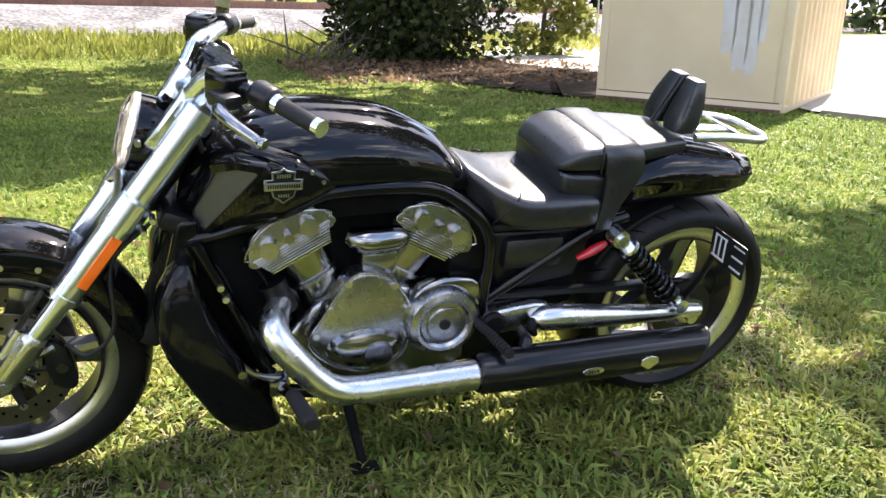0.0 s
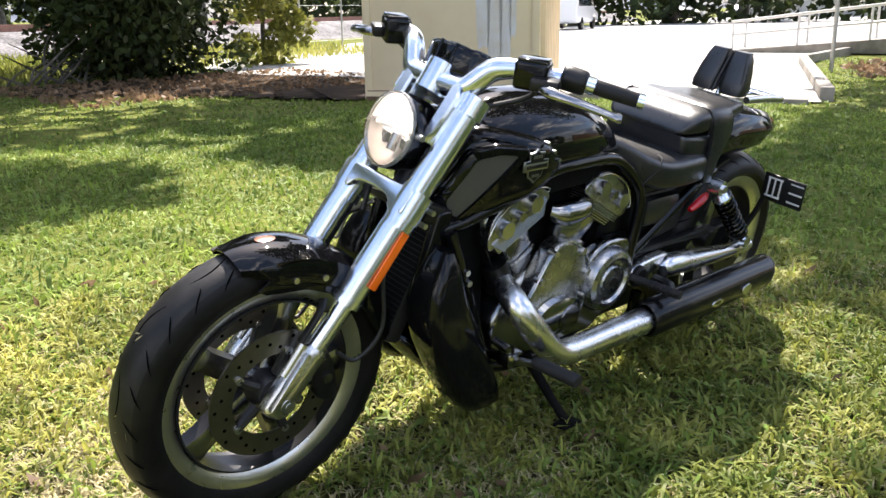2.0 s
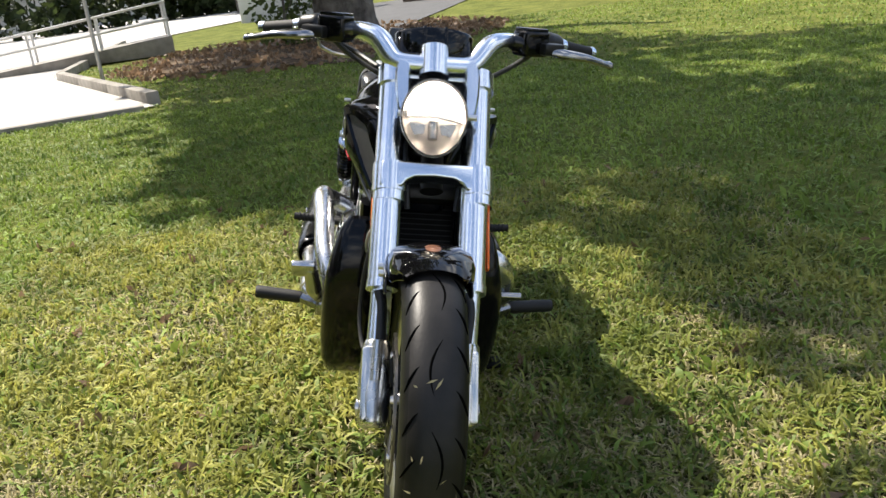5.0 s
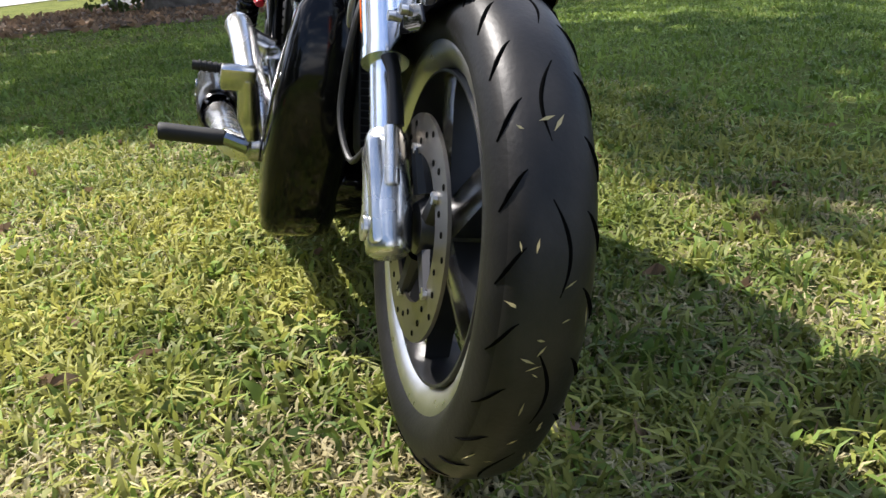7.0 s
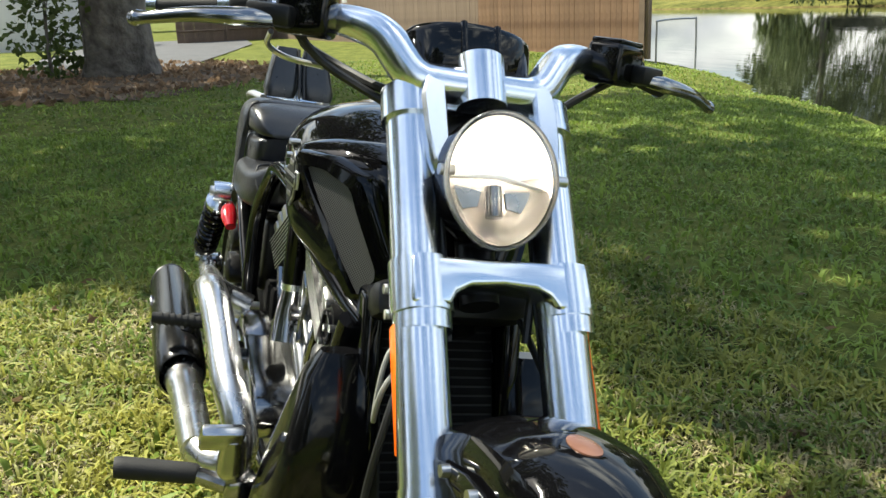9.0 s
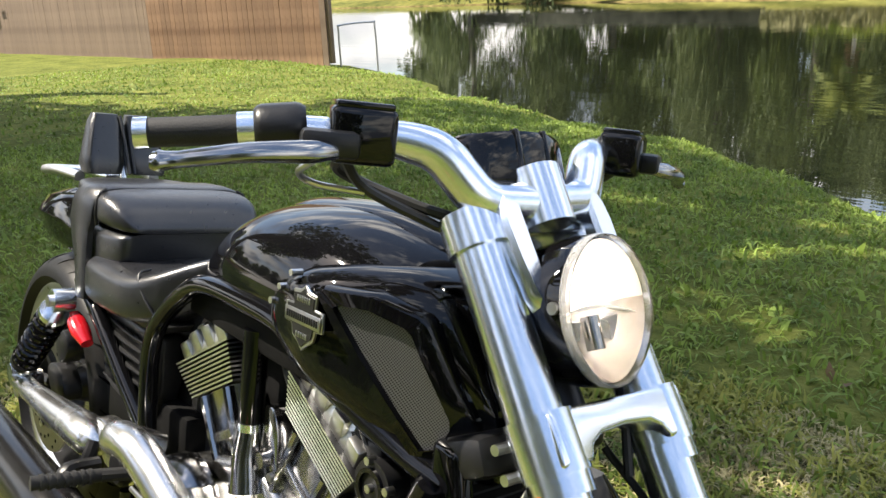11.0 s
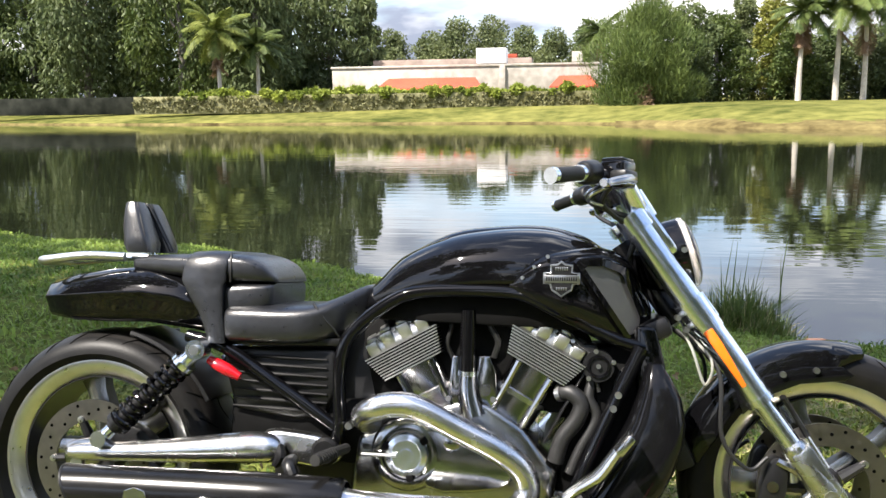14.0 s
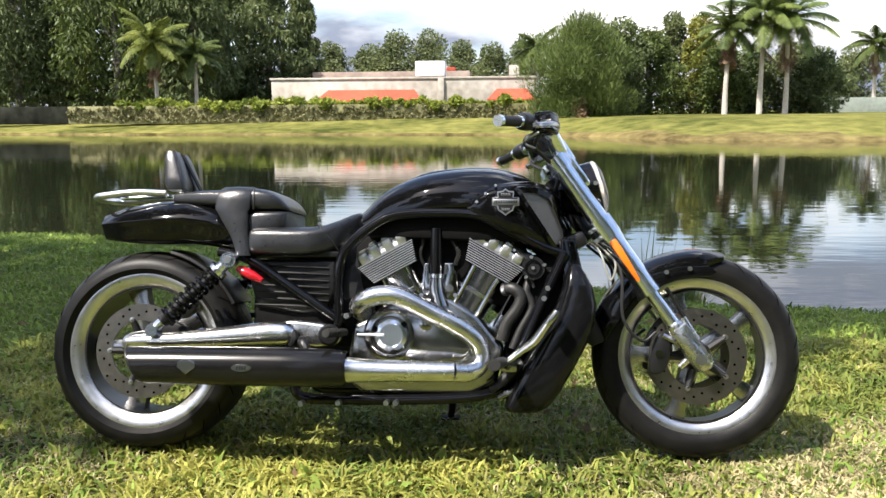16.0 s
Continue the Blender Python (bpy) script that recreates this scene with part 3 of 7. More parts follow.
def palm(label, at, height, seed, trunk=0.2, frond=2.6, count=19, leaves=None, dead=0, lean=0.02):
    """A slim trunk with a crown of arched fronds, each with two rows of leaflets."""
    rng = np.random.default_rng(seed)
    t = thing("palm_tree", label, "palm tree", at, (0, 0, rng.random() * 360), group="palms by the pond")
    top = Vector((lean * height, 0, height))
    part("trunk", sweep([(0, 0, -0.2), (0, 0, height * 0.4), top], [trunk * 1.3, trunk, trunk * 0.8], 10, 5), M_palm, t)
    part("crown_shaft", sweep([top - Vector((0, 0, 0.1)), top + Vector((0, 0, 0.55))], [trunk * 0.85, trunk * 0.5], 10, 2), M_leaf_lite, t)
    for i in range(count + dead):
        a = i * 2.4 + rng.random() * 0.3
        up = 1.35 - 1.75 * (i / count) if i < count else -1.25
        out = np.array([math.cos(a), math.sin(a), 0.0])
        n = 12
        s = np.linspace(0, 1, n)
        ang = up - s * (0.95 + 0.3 * rng.random())
        step = frond * (0.85 + 0.3 * rng.random()) / (n - 1)
        rr, zz = np.cumsum(np.cos(ang)) * step, np.cumsum(np.sin(ang)) * step
        rib = np.array(top) + np.array([0, 0, 0.45]) + rr[:, None] * out + zz[:, None] * np.array([0, 0, 1])
        side = np.array([-out[1], out[0], 0])
        v, f = [], []
        for j in range(1, n):
            for q in np.linspace(0, 1, 7, endpoint=False):
                p = rib[j - 1] * (1 - q) + rib[j] * q
                d = rib[j] - rib[j - 1]
                d = d / np.linalg.norm(d)
                ln = frond * 0.30 * math.sin(math.pi * min(0.95, 0.18 + 0.8 * (j - 1 + q) / n))
                for sg in (-1, 1):
                    tip = p + (side * sg * 0.75 + d * 0.5 + np.array([0, 0, -0.35 - 0.3 * rng.random()])) * ln
                    k = len(v)
                    v += [p - d * 0.036, p + d * 0.036, tip + d * 0.008, tip - d * 0.008]
                    f.append((k, k + 1, k + 2, k + 3))
        k = len(v)
        for j in range(n):
            v += [rib[j] + side * 0.02, rib[j] - side * 0.02]
        f += [(k + 2 * j, k + 2 * j + 1, k + 2 * j + 3, k + 2 * j + 2) for j in range(n - 1)]
        raw("frond", v, f, M_leaf_dead if i >= count else (leaves or M_leaf_mid), t)
    return t


def bearing(az, y):
    """A place on the far side, seen at az degrees right of straight ahead across the pond."""
    return 1.1 + (y + 2.57) * math.tan(radians(az))


# tall dark trees at the end of the pond
for i, (az, y, h, sp) in enumerate([(-33.5, 74, 17, 4.2), (-30.5, 72, 18, 4.4), (-27.6, 75, 16.5, 4.2), (-25.0, 71, 18, 4.0), (-22.6, 76, 17, 4.2), (-20.2, 72, 15.5, 3.6),
                                    (-18.4, 80, 16, 3.4), (-15.8, 80, 14.5, 3.0), (-13.4, 80, 11.5, 2.4), (-37, 70, 17, 4.6), (-41, 66, 16, 4.6), (-46, 62, 15, 4.6)]):
    tree("pine_tree", "tall dark feathery pine beside the pond", (bearing(az, y), y, 0.6), h, sp * 1.25, 0.32, M_leaf_dark if i % 3 else M_leaf_mid, 14000, 0.16, 40 + i, base=0.05, clumps=60, droop=1.6, narrow=i in (8, 9), limbs=5, long=3.2)
for i, (az, y, h, sp) in enumerate([(-36, 86, 17, 5), (-31.5, 88, 18, 5), (-27, 88, 17, 5), (-23, 88, 17, 5), (-19.4, 88, 14, 4), (-41, 84, 17, 5), (-48.5, 76, 14, 5.5)]):
    tree("pine_tree", "dark pine in the second row behind the pond", (bearing(az, y), y, 0.6), h, sp, 0.3, M_leaf_dark, 4200, 0.42, 60 + i, base=0.03, clumps=40, droop=1.2, limbs=4, long=2.2)
# feathery bright tree and its darker neighbours
tree("feathery_tree", "dense feathery bright green tree on the bank", (bearing(4.9, 57), 57, 0.6), 6.0, 4.1, 0.22, M_leaf_feather, 42000, 0.045, 71, base=0.04, clumps=60, droop=-1.6, limbs=4, long=9.0)
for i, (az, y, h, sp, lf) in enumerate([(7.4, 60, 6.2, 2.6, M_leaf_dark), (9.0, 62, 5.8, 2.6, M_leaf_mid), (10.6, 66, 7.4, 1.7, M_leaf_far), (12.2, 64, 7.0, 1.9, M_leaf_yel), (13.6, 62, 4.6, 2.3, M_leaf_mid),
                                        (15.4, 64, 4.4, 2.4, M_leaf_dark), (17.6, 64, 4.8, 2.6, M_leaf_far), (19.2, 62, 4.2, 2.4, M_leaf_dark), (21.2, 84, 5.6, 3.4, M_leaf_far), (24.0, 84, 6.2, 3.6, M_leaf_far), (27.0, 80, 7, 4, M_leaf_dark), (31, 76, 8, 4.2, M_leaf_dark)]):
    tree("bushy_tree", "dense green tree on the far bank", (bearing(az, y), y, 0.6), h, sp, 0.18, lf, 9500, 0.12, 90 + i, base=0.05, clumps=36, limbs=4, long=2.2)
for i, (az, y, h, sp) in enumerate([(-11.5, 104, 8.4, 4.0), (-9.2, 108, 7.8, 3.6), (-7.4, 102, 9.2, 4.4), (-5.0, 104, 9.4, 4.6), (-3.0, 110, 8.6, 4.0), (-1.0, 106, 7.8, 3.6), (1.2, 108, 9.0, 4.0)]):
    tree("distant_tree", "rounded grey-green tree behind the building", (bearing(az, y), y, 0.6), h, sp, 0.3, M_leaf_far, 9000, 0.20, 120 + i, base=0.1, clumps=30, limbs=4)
for label, az, y, h, seed, fr, lf, dead in [("leaning palm with yellowing fronds before dark trees", -22.6, 63, 5.5, 1, 2.9, M_leaf_palm, 3), ("smaller green palm before dark trees", -20.2, 65, 4.6, 2, 2.5, M_leaf_mid, 0),
                                           ("palm standing behind the building", 1.9, 88, 6.4, 3, 2.9, M_leaf_mid, 1), ("tall pale palm on the bank with dead fronds", 13.8, 58, 5.5, 4, 2.5, M_leaf_mid, 5),
                                           ("tall pale-trunked royal palm on the bank", 15.85, 58, 6.4, 5, 3.0, M_leaf_lite, 1), ("tall pale-trunked royal palm on the bank", 17.35, 58.4, 6.0, 6, 3.0, M_leaf_lite, 1),
                                           ("slender palm further off", 22.2, 78, 5.6, 7, 2.6, M_leaf_mid, 1)]:
    palm(label, (bearing(az, y), y, 0.55), h, seed, 0.165 if seed > 3 else 0.16, fr, 20, lf, dead)

tree("dead_shrub", "dead red-brown shrub at the foot of a feathery tree", (6.0, 55.0, 0.45), 1.35, 0.75, 0.06, M_leaf_dead, 900, 0.12, 77, base=0.05, clumps=14, limbs=5, long=2.4, category="shrub")

# hedge over a low wall along the far bank
hx0, hx1, hy = bearing(-27.6, 60), bearing(6.5, 59), 60.0
rng = np.random.default_rng(5)
v, f = leaf_cloud([(x, hy - 0.15 + rng.normal() * 0.3, 1.50 + 0.35 * rng.random() ** 2) for x in np.arange(hx0 + 4, hx1, 0.5)], [0.20 + 0.34 * rng.random() for x in np.arange(hx0 + 4, hx1, 0.5)], 15000, 0.17, rng, long=2.4)
tagged(raw("hedge", v, f, M_leaf_hedge), "trimmed yellow-green hedge along the far bank", "hedge", kind="stuff")
cx = np.linspace(hx0, hx1, 900)
v, f = leaf_cloud(np.stack([cx, np.full(900, hy - 0.62), 0.45 + 1.05 * rng.random(900)], 1), np.full(900, 0.16), 14000, 0.11, rng, droop=1.0)
tagged(raw("creeper", v, f, M_leaf_creep), "dry olive creeper hanging over the low wall", "creeper", kind="stuff")
bm = box(((hx0 + hx1) / 2, hy - 0.5, 0.95), (hx1 - hx0, 0.2, 1.3), 0.02)
tagged(part("bank_wall", bm, mat("creeper_wall", (0.14, 0.14, 0.065), 0.95, 0, 0.5, 1.2, second=(0.28, 0.265, 0.14), spec=0.05, bump=0.1, bscale=3)), "low wall overgrown with dry creeper", "wall", kind="structure")
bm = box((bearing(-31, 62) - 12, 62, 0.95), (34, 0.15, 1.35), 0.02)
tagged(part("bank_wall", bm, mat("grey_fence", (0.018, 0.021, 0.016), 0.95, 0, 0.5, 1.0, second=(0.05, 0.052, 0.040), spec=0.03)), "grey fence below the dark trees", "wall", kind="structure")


def building():
    """A long low rendered building with tiled awnings, seen across the pond."""
    t = thing("building", "low cream rendered building with red tiled awnings", "building", (0, 72, 0.6))
    x0, x1 = bearing(-15.5, 72), bearing(1.75, 72)
    part("wall", box(((x0 + x1) / 2, 4, 1.6), (x1 - x0, 8, 3.3), 0.03), M_wall, t)
    part("parapet", box(((x0 + x1) / 2, 4, 3.32), (x1 - x0 + 0.2, 8.2, 0.18), 0.03), M_wall, t)
    part("upper_wall", box((x0 + 9.6, 9, 3.6), (15, 4, 1.2), 0.03), M_roofband, t, "brown flat roof behind the parapet")
    part("roof_sign", box((x0 - 0.4, 12, 5.0), (1.7, 0.3, 0.9), 0.03), M_roof, t, "small red roof piece")
    for a, b, dz in ((-12.2, -5.8, 0), (-1.1, 1.6, 0)):
        p, q = bearing(a, 72), bearing(b, 72)
        rings = [[(p - 0.3, -1.6, 1.45), (q + 0.3, -1.6, 1.45), (q - 0.5, 0.02, 2.35), (p + 0.5, 0.02, 2.35)], [(p - 0.3, -1.6, 1.33), (q + 0.3, -1.6, 1.33), (q - 0.5, 0.02, 2.2), (p + 0.5, 0.02, 2.2)]]
        part("awning", loft(rings), M_roof, t, "red clay tile awning")
        for k in range(3):
            part("window", box((p + (q - p) * (k + 0.5) / 3, -0.02, 1.0), (1.3, 0.1, 0.9), 0.01), M_window, t)
    part("pilaster", box((bearing(-4.4, 72), -0.12, 1.65), (0.5, 0.25, 3.2), 0.02), M_wall, t)
    part("roof_box", box((bearing(-5.0, 76), 3, 4.2), (2.6, 2.2, 1.3), 0.04), M_white_wall, t, "pale rooftop plant box")
    part("roof_box", box((bearing(0.4, 76), 3, 4.0), (0.9, 1, 0.9), 0.04), M_wall, t)
    part("roof_tile", box((bearing(-4.2, 90), 14, 4.6), (3, 2, 0.5), 0.03), M_roof, t)


building()

# court fence and lines at the right
bm = box((bearing(24, 70), 70, 1.2), (16, 0.1, 1.5), 0.01)
tagged(part("court_fence", bm, mat("court_mesh", (0.20, 0.23, 0.20), 0.8, 0, 0.2, 3)), "grey mesh fence round a court", "fence", kind="structure")

# reeds at the near shore
rng = np.random.default_rng(11)
for n, low, span, lean_, ink, label in ((1500, 0.10, 0.36, 0.95, M_leaf_lite, "tuft of green reeds at the water's edge"), (420, 0.08, 0.30, 1.0, M_dry, "dry straw stems in the tuft of reeds")):
    px = rng.normal(2.25, 0.19, n)
    py = 3.85 + rng.normal(0, 0.13, n) - (px - 2.25) * 0.25
    hh = (low + span * rng.random(n)) * np.exp(-((px - 2.25) / 0.34) ** 2)
    tilt = 0.08 + lean_ * rng.random(n)
    if ink is M_leaf_lite:
        hh[:7], tilt[:7] = 0.50 + 0.28 * rng.random(7), 0.15
    a = rng.random(n) * 6.28
    base = np.stack([px, py, np.full(n, -0.40)], 1)
    tip = base + np.stack([np.cos(a) * tilt * hh, np.sin(a) * tilt * hh, hh * (1.1 - 0.35 * tilt)], 1)
    w = np.stack([-np.sin(a), np.cos(a), 0 * a], 1) * 0.0042
    mid = base * 0.55 + tip * 0.45 + np.stack([0 * a, 0 * a, hh * 0.16], 1)
    v = np.stack([base - w, base + w, mid + w, mid - w, tip + w * 0.1, tip - w * 0.1], 1).reshape(-1, 3)
    k = np.arange(n)[:, None] * 6
    f = np.concatenate([k + [0, 1, 2, 3], k + [3, 2, 4, 5]])
    tagged(raw("reeds", v, f, ink), label, "reeds", kind="stuff")

# ---- behind the bike: fence, big tree, path ----
FENCE = [(-13.3, 9.55), (-18.5, 7.95), (-25.5, 7.1), (-36.5, 5.5), (-35.2, 1.2)]
fence = thing("fence", "tall brown board fence with vertical planks", "fence", (0, 0, LAWN), kind="structure")
plank = box((0, 0, 1.02), (0.1505, 0.022, 2.80), 0.002, seg=1)
plank_ob = part("plank", plank, M_wood, fence)
plank_ob.parent = fence
mottled_mesh = plank_ob.data.copy()
mottled_mesh.materials[0] = M_mottled_wood
first = True
for (xa, ya), (xb, yb) in zip(FENCE, FENCE[1:]):
    ln, ang = math.hypot(xb - xa, yb - ya), math.atan2(yb - ya, xb - xa)
    count = int(ln / 0.152)
    for i in range(count):
        q = (i + 0.5) / count
        m = pose(xa + (xb - xa) * q, ya + (yb - ya) * q, random.uniform(-0.015, 0.015), 0, random.uniform(-0.4, 0.4), math.degrees(ang))
        if first:
            plank_ob.matrix_basis, first = m, False
            continue
        o = new("plank", mottled_mesh if xa == FENCE[0][0] else plank_ob.data)
        o.parent, o.matrix_basis = fence, m
    for k in range(int(ln / 2.4) + 1):
        q = k * 2.4 / ln
        part("post", box((xa + (xb - xa) * q, ya + (yb - ya) * q + 0.075, 1.0), (0.1, 0.1, 2.3), 0.006, (0, 0, math.degrees(ang))), M_wood, fence)
    part("rail", rod((xa, ya + 0.06, 0.5), (xb, yb + 0.06, 0.5), 0.04, 6), M_wood, fence)
fa = math.degrees(math.atan2(-0.75, -6.5))
t = thing("fence_notice", "small white and brown notices on the fence", "sign", (-27.5, 6.55, 1.6), (0, 0, 10))
part("white_sheet", box((0, 0, 0), (0.42, 0.02, 0.5), 0.003), M_white, t)
part("brown_sheet", box((0.55, 0, 0.1), (0.26, 0.02, 0.2), 0.003), M_rustdark, t)
t = thing("pipe_rail", "bent galvanised pipe rail at the pond's edge", "rail", (-13.4, 10.25, -0.45), (0, 0, 0))
part("tube", sweep([(0, -0.35, 0), (0, -0.35, 0.95), (0, -0.28, 1.08), (0, 0.5, 1.1), (0, 0.6, 1.0), (0, 0.62, -0.1)], 0.02, 8, 4), M_galv, t)

SHADE = (0.538, 0.487)     # how far a shadow falls for each metre of height


def canopy(at, area, count, low, high, size, seed):
    """Unseen clumps of a spreading crown, placed so that their shade falls on the given stretches of lawn."""
    rng_ = random.Random(seed)
    out = []
    for i in range(count):
        x0, x1, y0, y1 = area[i % len(area)]
        h = rng_.uniform(low, high)
        out.append(((rng_.uniform(x0, x1) - SHADE[0] * h - at[0], rng_.uniform(y0, y1) - SHADE[1] * h - at[1], h), size * rng_.uniform(0.75, 1.3)))
    return out


big = (-15.2, -0.6, 0.0)
# the clumps overhead are added where the lawn is to be shaded
tree("shade_tree", "large broad tree with rough grey bark", big, 12.5, 8.2, 0.50, M_leaf_mid, 13600, 0.26, 201, limbs=20,
     clumps_at=canopy(big, [(-9.5, -6, 0.0, 3.2), (-6.5, -2.6, 0.0, 3.0), (-7.5, -2.0, 3.0, 6.5), (-3.0, 0.2, 2.6, 5.5), (0.7, 3.6, 2.4, 4.4), (-10, -6.5, -0.5, 2.5), (-4.4, -2.2, -0.9, 1.6), (-8.5, -4.5, -0.2, 1.6), (-15, -8, -2, 2.5), (-13, -7, -1, 2), (-2.6, -0.8, 1.2, 2.4)], 122, 7.2, 10.0, 1.10, 5)
     + canopy(big, [(-2.2, -0.4, 1.2, 3.0), (-0.4, 1.6, 1.5, 2.9), (1.4, 3.4, 1.6, 2.9), (-3.2, -1.9, -0.4, 1.4), (-2.0, -0.6, 0.5, 1.4), (1.2, 2.6, 1.5, 2.0), (0.2, 1.4, 1.4, 1.9), (-1.7, -0.5, -0.1, 0.9)], 42, 7.2, 10.0, 0.50, 7)
     + canopy(big, [(-2.5, -1.7, -0.7, 0.2), (-4.4, -2.6, -1.2, 0.0), (-6.4, -4.4, -1.9, -0.4), (-9.0, -6.0, -2.4, -0.8), (-12, -8.5, -3.0, -1.0), (-3.6, -2.4, -0.8, 0.2), (-17, -12, -5.0, -1.0), (-22, -15, -5.5, -2.0)], 76, 7.2, 10.0, 0.72, 19)
     + canopy(big, [(-19, -14, -4.0, 0.0), (-15, -10, -3.0, 1.0), (-18, -13, 0.0, 3.0), (-11, -7, -1.5, 1.5), (-7, -3.5, -0.5, 2.0)], 60, 7.2, 10.5, 1.0, 23))
# unseen tree, added to cast shade on the lawn before the bush
south = (-4.7, -14.8, 0.0)
tree("shade_tree", "unseen tall leafy tree behind the bush, added for its shade", south, 12, 4.2, 0.18, M_leaf_mid, 6800, 0.25, 203, limbs=9,
     clumps_at=canopy(south, [(-0.5, 3.5, -8.0, -4.4), (-2.0, 3.0, -11, -7), (0.6, 4.0, -6.0, -3.9), (-2.4, -1.4, -4.6, -4.0), (0.5, 3.5, -5.5, -4.0), (-6.5, -2.0, -11, -7.0), (-4.0, -0.5, -8.5, -5.6), (-5.5, -2.5, -9.0, -6.0)], 96, 7.4, 9.6, 0.85, 6))
tree("shrub", "leafy suckers round the tree's foot", (-14.9, -1.8, 0.0), 2.8, 1.0, 0.03, M_leaf_mid, 1000, 0.09, 202, base=0.06, clumps=22, limbs=6)
ang = np.linspace(0, 2 * math.pi, 180, endpoint=False)
rag = random.Random(18)
bm = bmesh.new()
ring = [bm.verts.new((-14.9 + (4.6 + 0.5 * math.sin(3 * q) + 0.2 * math.sin(7 * q) + rag.uniform(-0.35, 0.25)) * math.cos(q), -1.3 + (3.6 + 0.3 * math.sin(5 * q) + rag.uniform(-0.3, 0.2)) * math.sin(q), LAWN + 0.015)) for q in ang]
mid_v = bm.verts.new((-15, -1, LAWN + 0.06))
for i in range(180):
    bm.faces.new((ring[i], ring[(i + 1) % 180], mid_v))
tagged(part("leaf_litter", bm, M_mulch), "brown leaf litter under the big tree", "leaf litter", kind="structure")
bm = bmesh.new()
bed = [Vector((x, y, LAWN + 0.024)) for x, y in ((-7.4, -13.6), (-5.0, -14.6), (-1.6, -13.2), (-1.2, -11.8), (-2.4, -10.6), (-3.1, -9.4), (-3.7, -8.0), (-4.0, -7.2), (-5.2, -7.6), (-6.6, -9.4), (-7.2, -11.0))]
rag = random.Random(17)
bm.faces.new([bm.verts.new(p0.lerp(p1, i / 14) + Vector((rag.uniform(-0.16, 0.16), rag.uniform(-0.16, 0.16), 0))) for p0, p1 in zip(bed, bed[1:] + bed[:1]) for i in range(14)])
tagged(part("mulch_bed", bm, M_earth), "brown earth and litter under the bush", "mulch", kind="structure")
bm = bmesh.new()
bm.faces.new([bm.verts.new((x, y, LAWN + 0.03)) for x, y in ((-17.5, -2.8), (-17.0, 0.6), (-22, 1.8), (-30, 3.6), (-40, 4.4), (-40, -2), (-25, -3))])
tagged(part("path", bm, M_asphalt), "dark asphalt path past the tree", "path", kind="structure")
t = thing("house", "white house wall beyond the tree", "house", (-36, -3.6, 0), (0, 0, 8))
part("wall", box((0, 0, 1.6), (0.4, 4.6, 3.2), 0.03), M_white_wall, t)
part("roof", box((0, 0, 3.3), (1.4, 5.2, 0.2), 0.03), M_roof, t)

# ---- car park and its edge ----
bm = bmesh.new()
bm.faces.new([bm.verts.new((x, y, LAWN + 0.035)) for x, y in ((-6.0, -5.6), (-6.4, -4.0), (-7.05, -2.65), (-13.8, -6.2), (-27.5, -8.8), (-41, -5.6), (-60, -2.5), (-95, -20), (-110, -52), (-70, -46), (-30, -31), (-7, -20), (-5.6, -13.0), (-6.9, -9.0))])
tagged(part("car_park", bm, M_concrete), "pale sunlit concrete car park", "car park", kind="structure")
kerb = thing("kerb", "low weathered concrete kerb round a planting bed", "kerb", (0, 0, 0), kind="structure")
for (xa, ya), (xb, yb) in (((-7.4, -2.75), (-13.7, -6.05)), ((-13.7, -6.05), (-27.5, -8.7)), ((-6.0, -5.4), (-6.95, -2.75))):
    ln, ang_k = math.hypot(xb - xa, yb - ya), math.degrees(math.atan2(yb - ya, xb - xa))
    k = max(1, int(ln / 1.8))
    for i in range(k):
        q = (i + 0.5) / k
        h = 0.17 if ya != -5.4 else 0.07
        part("kerb_stone", box((xa + (xb - xa) * q, ya + (yb - ya) * q, LAWN + h / 2 - 0.02), (ln / k - 0.015, 0.16, h + 0.04), 0.012, (0, 0, ang_k)), M_kerb, kerb)


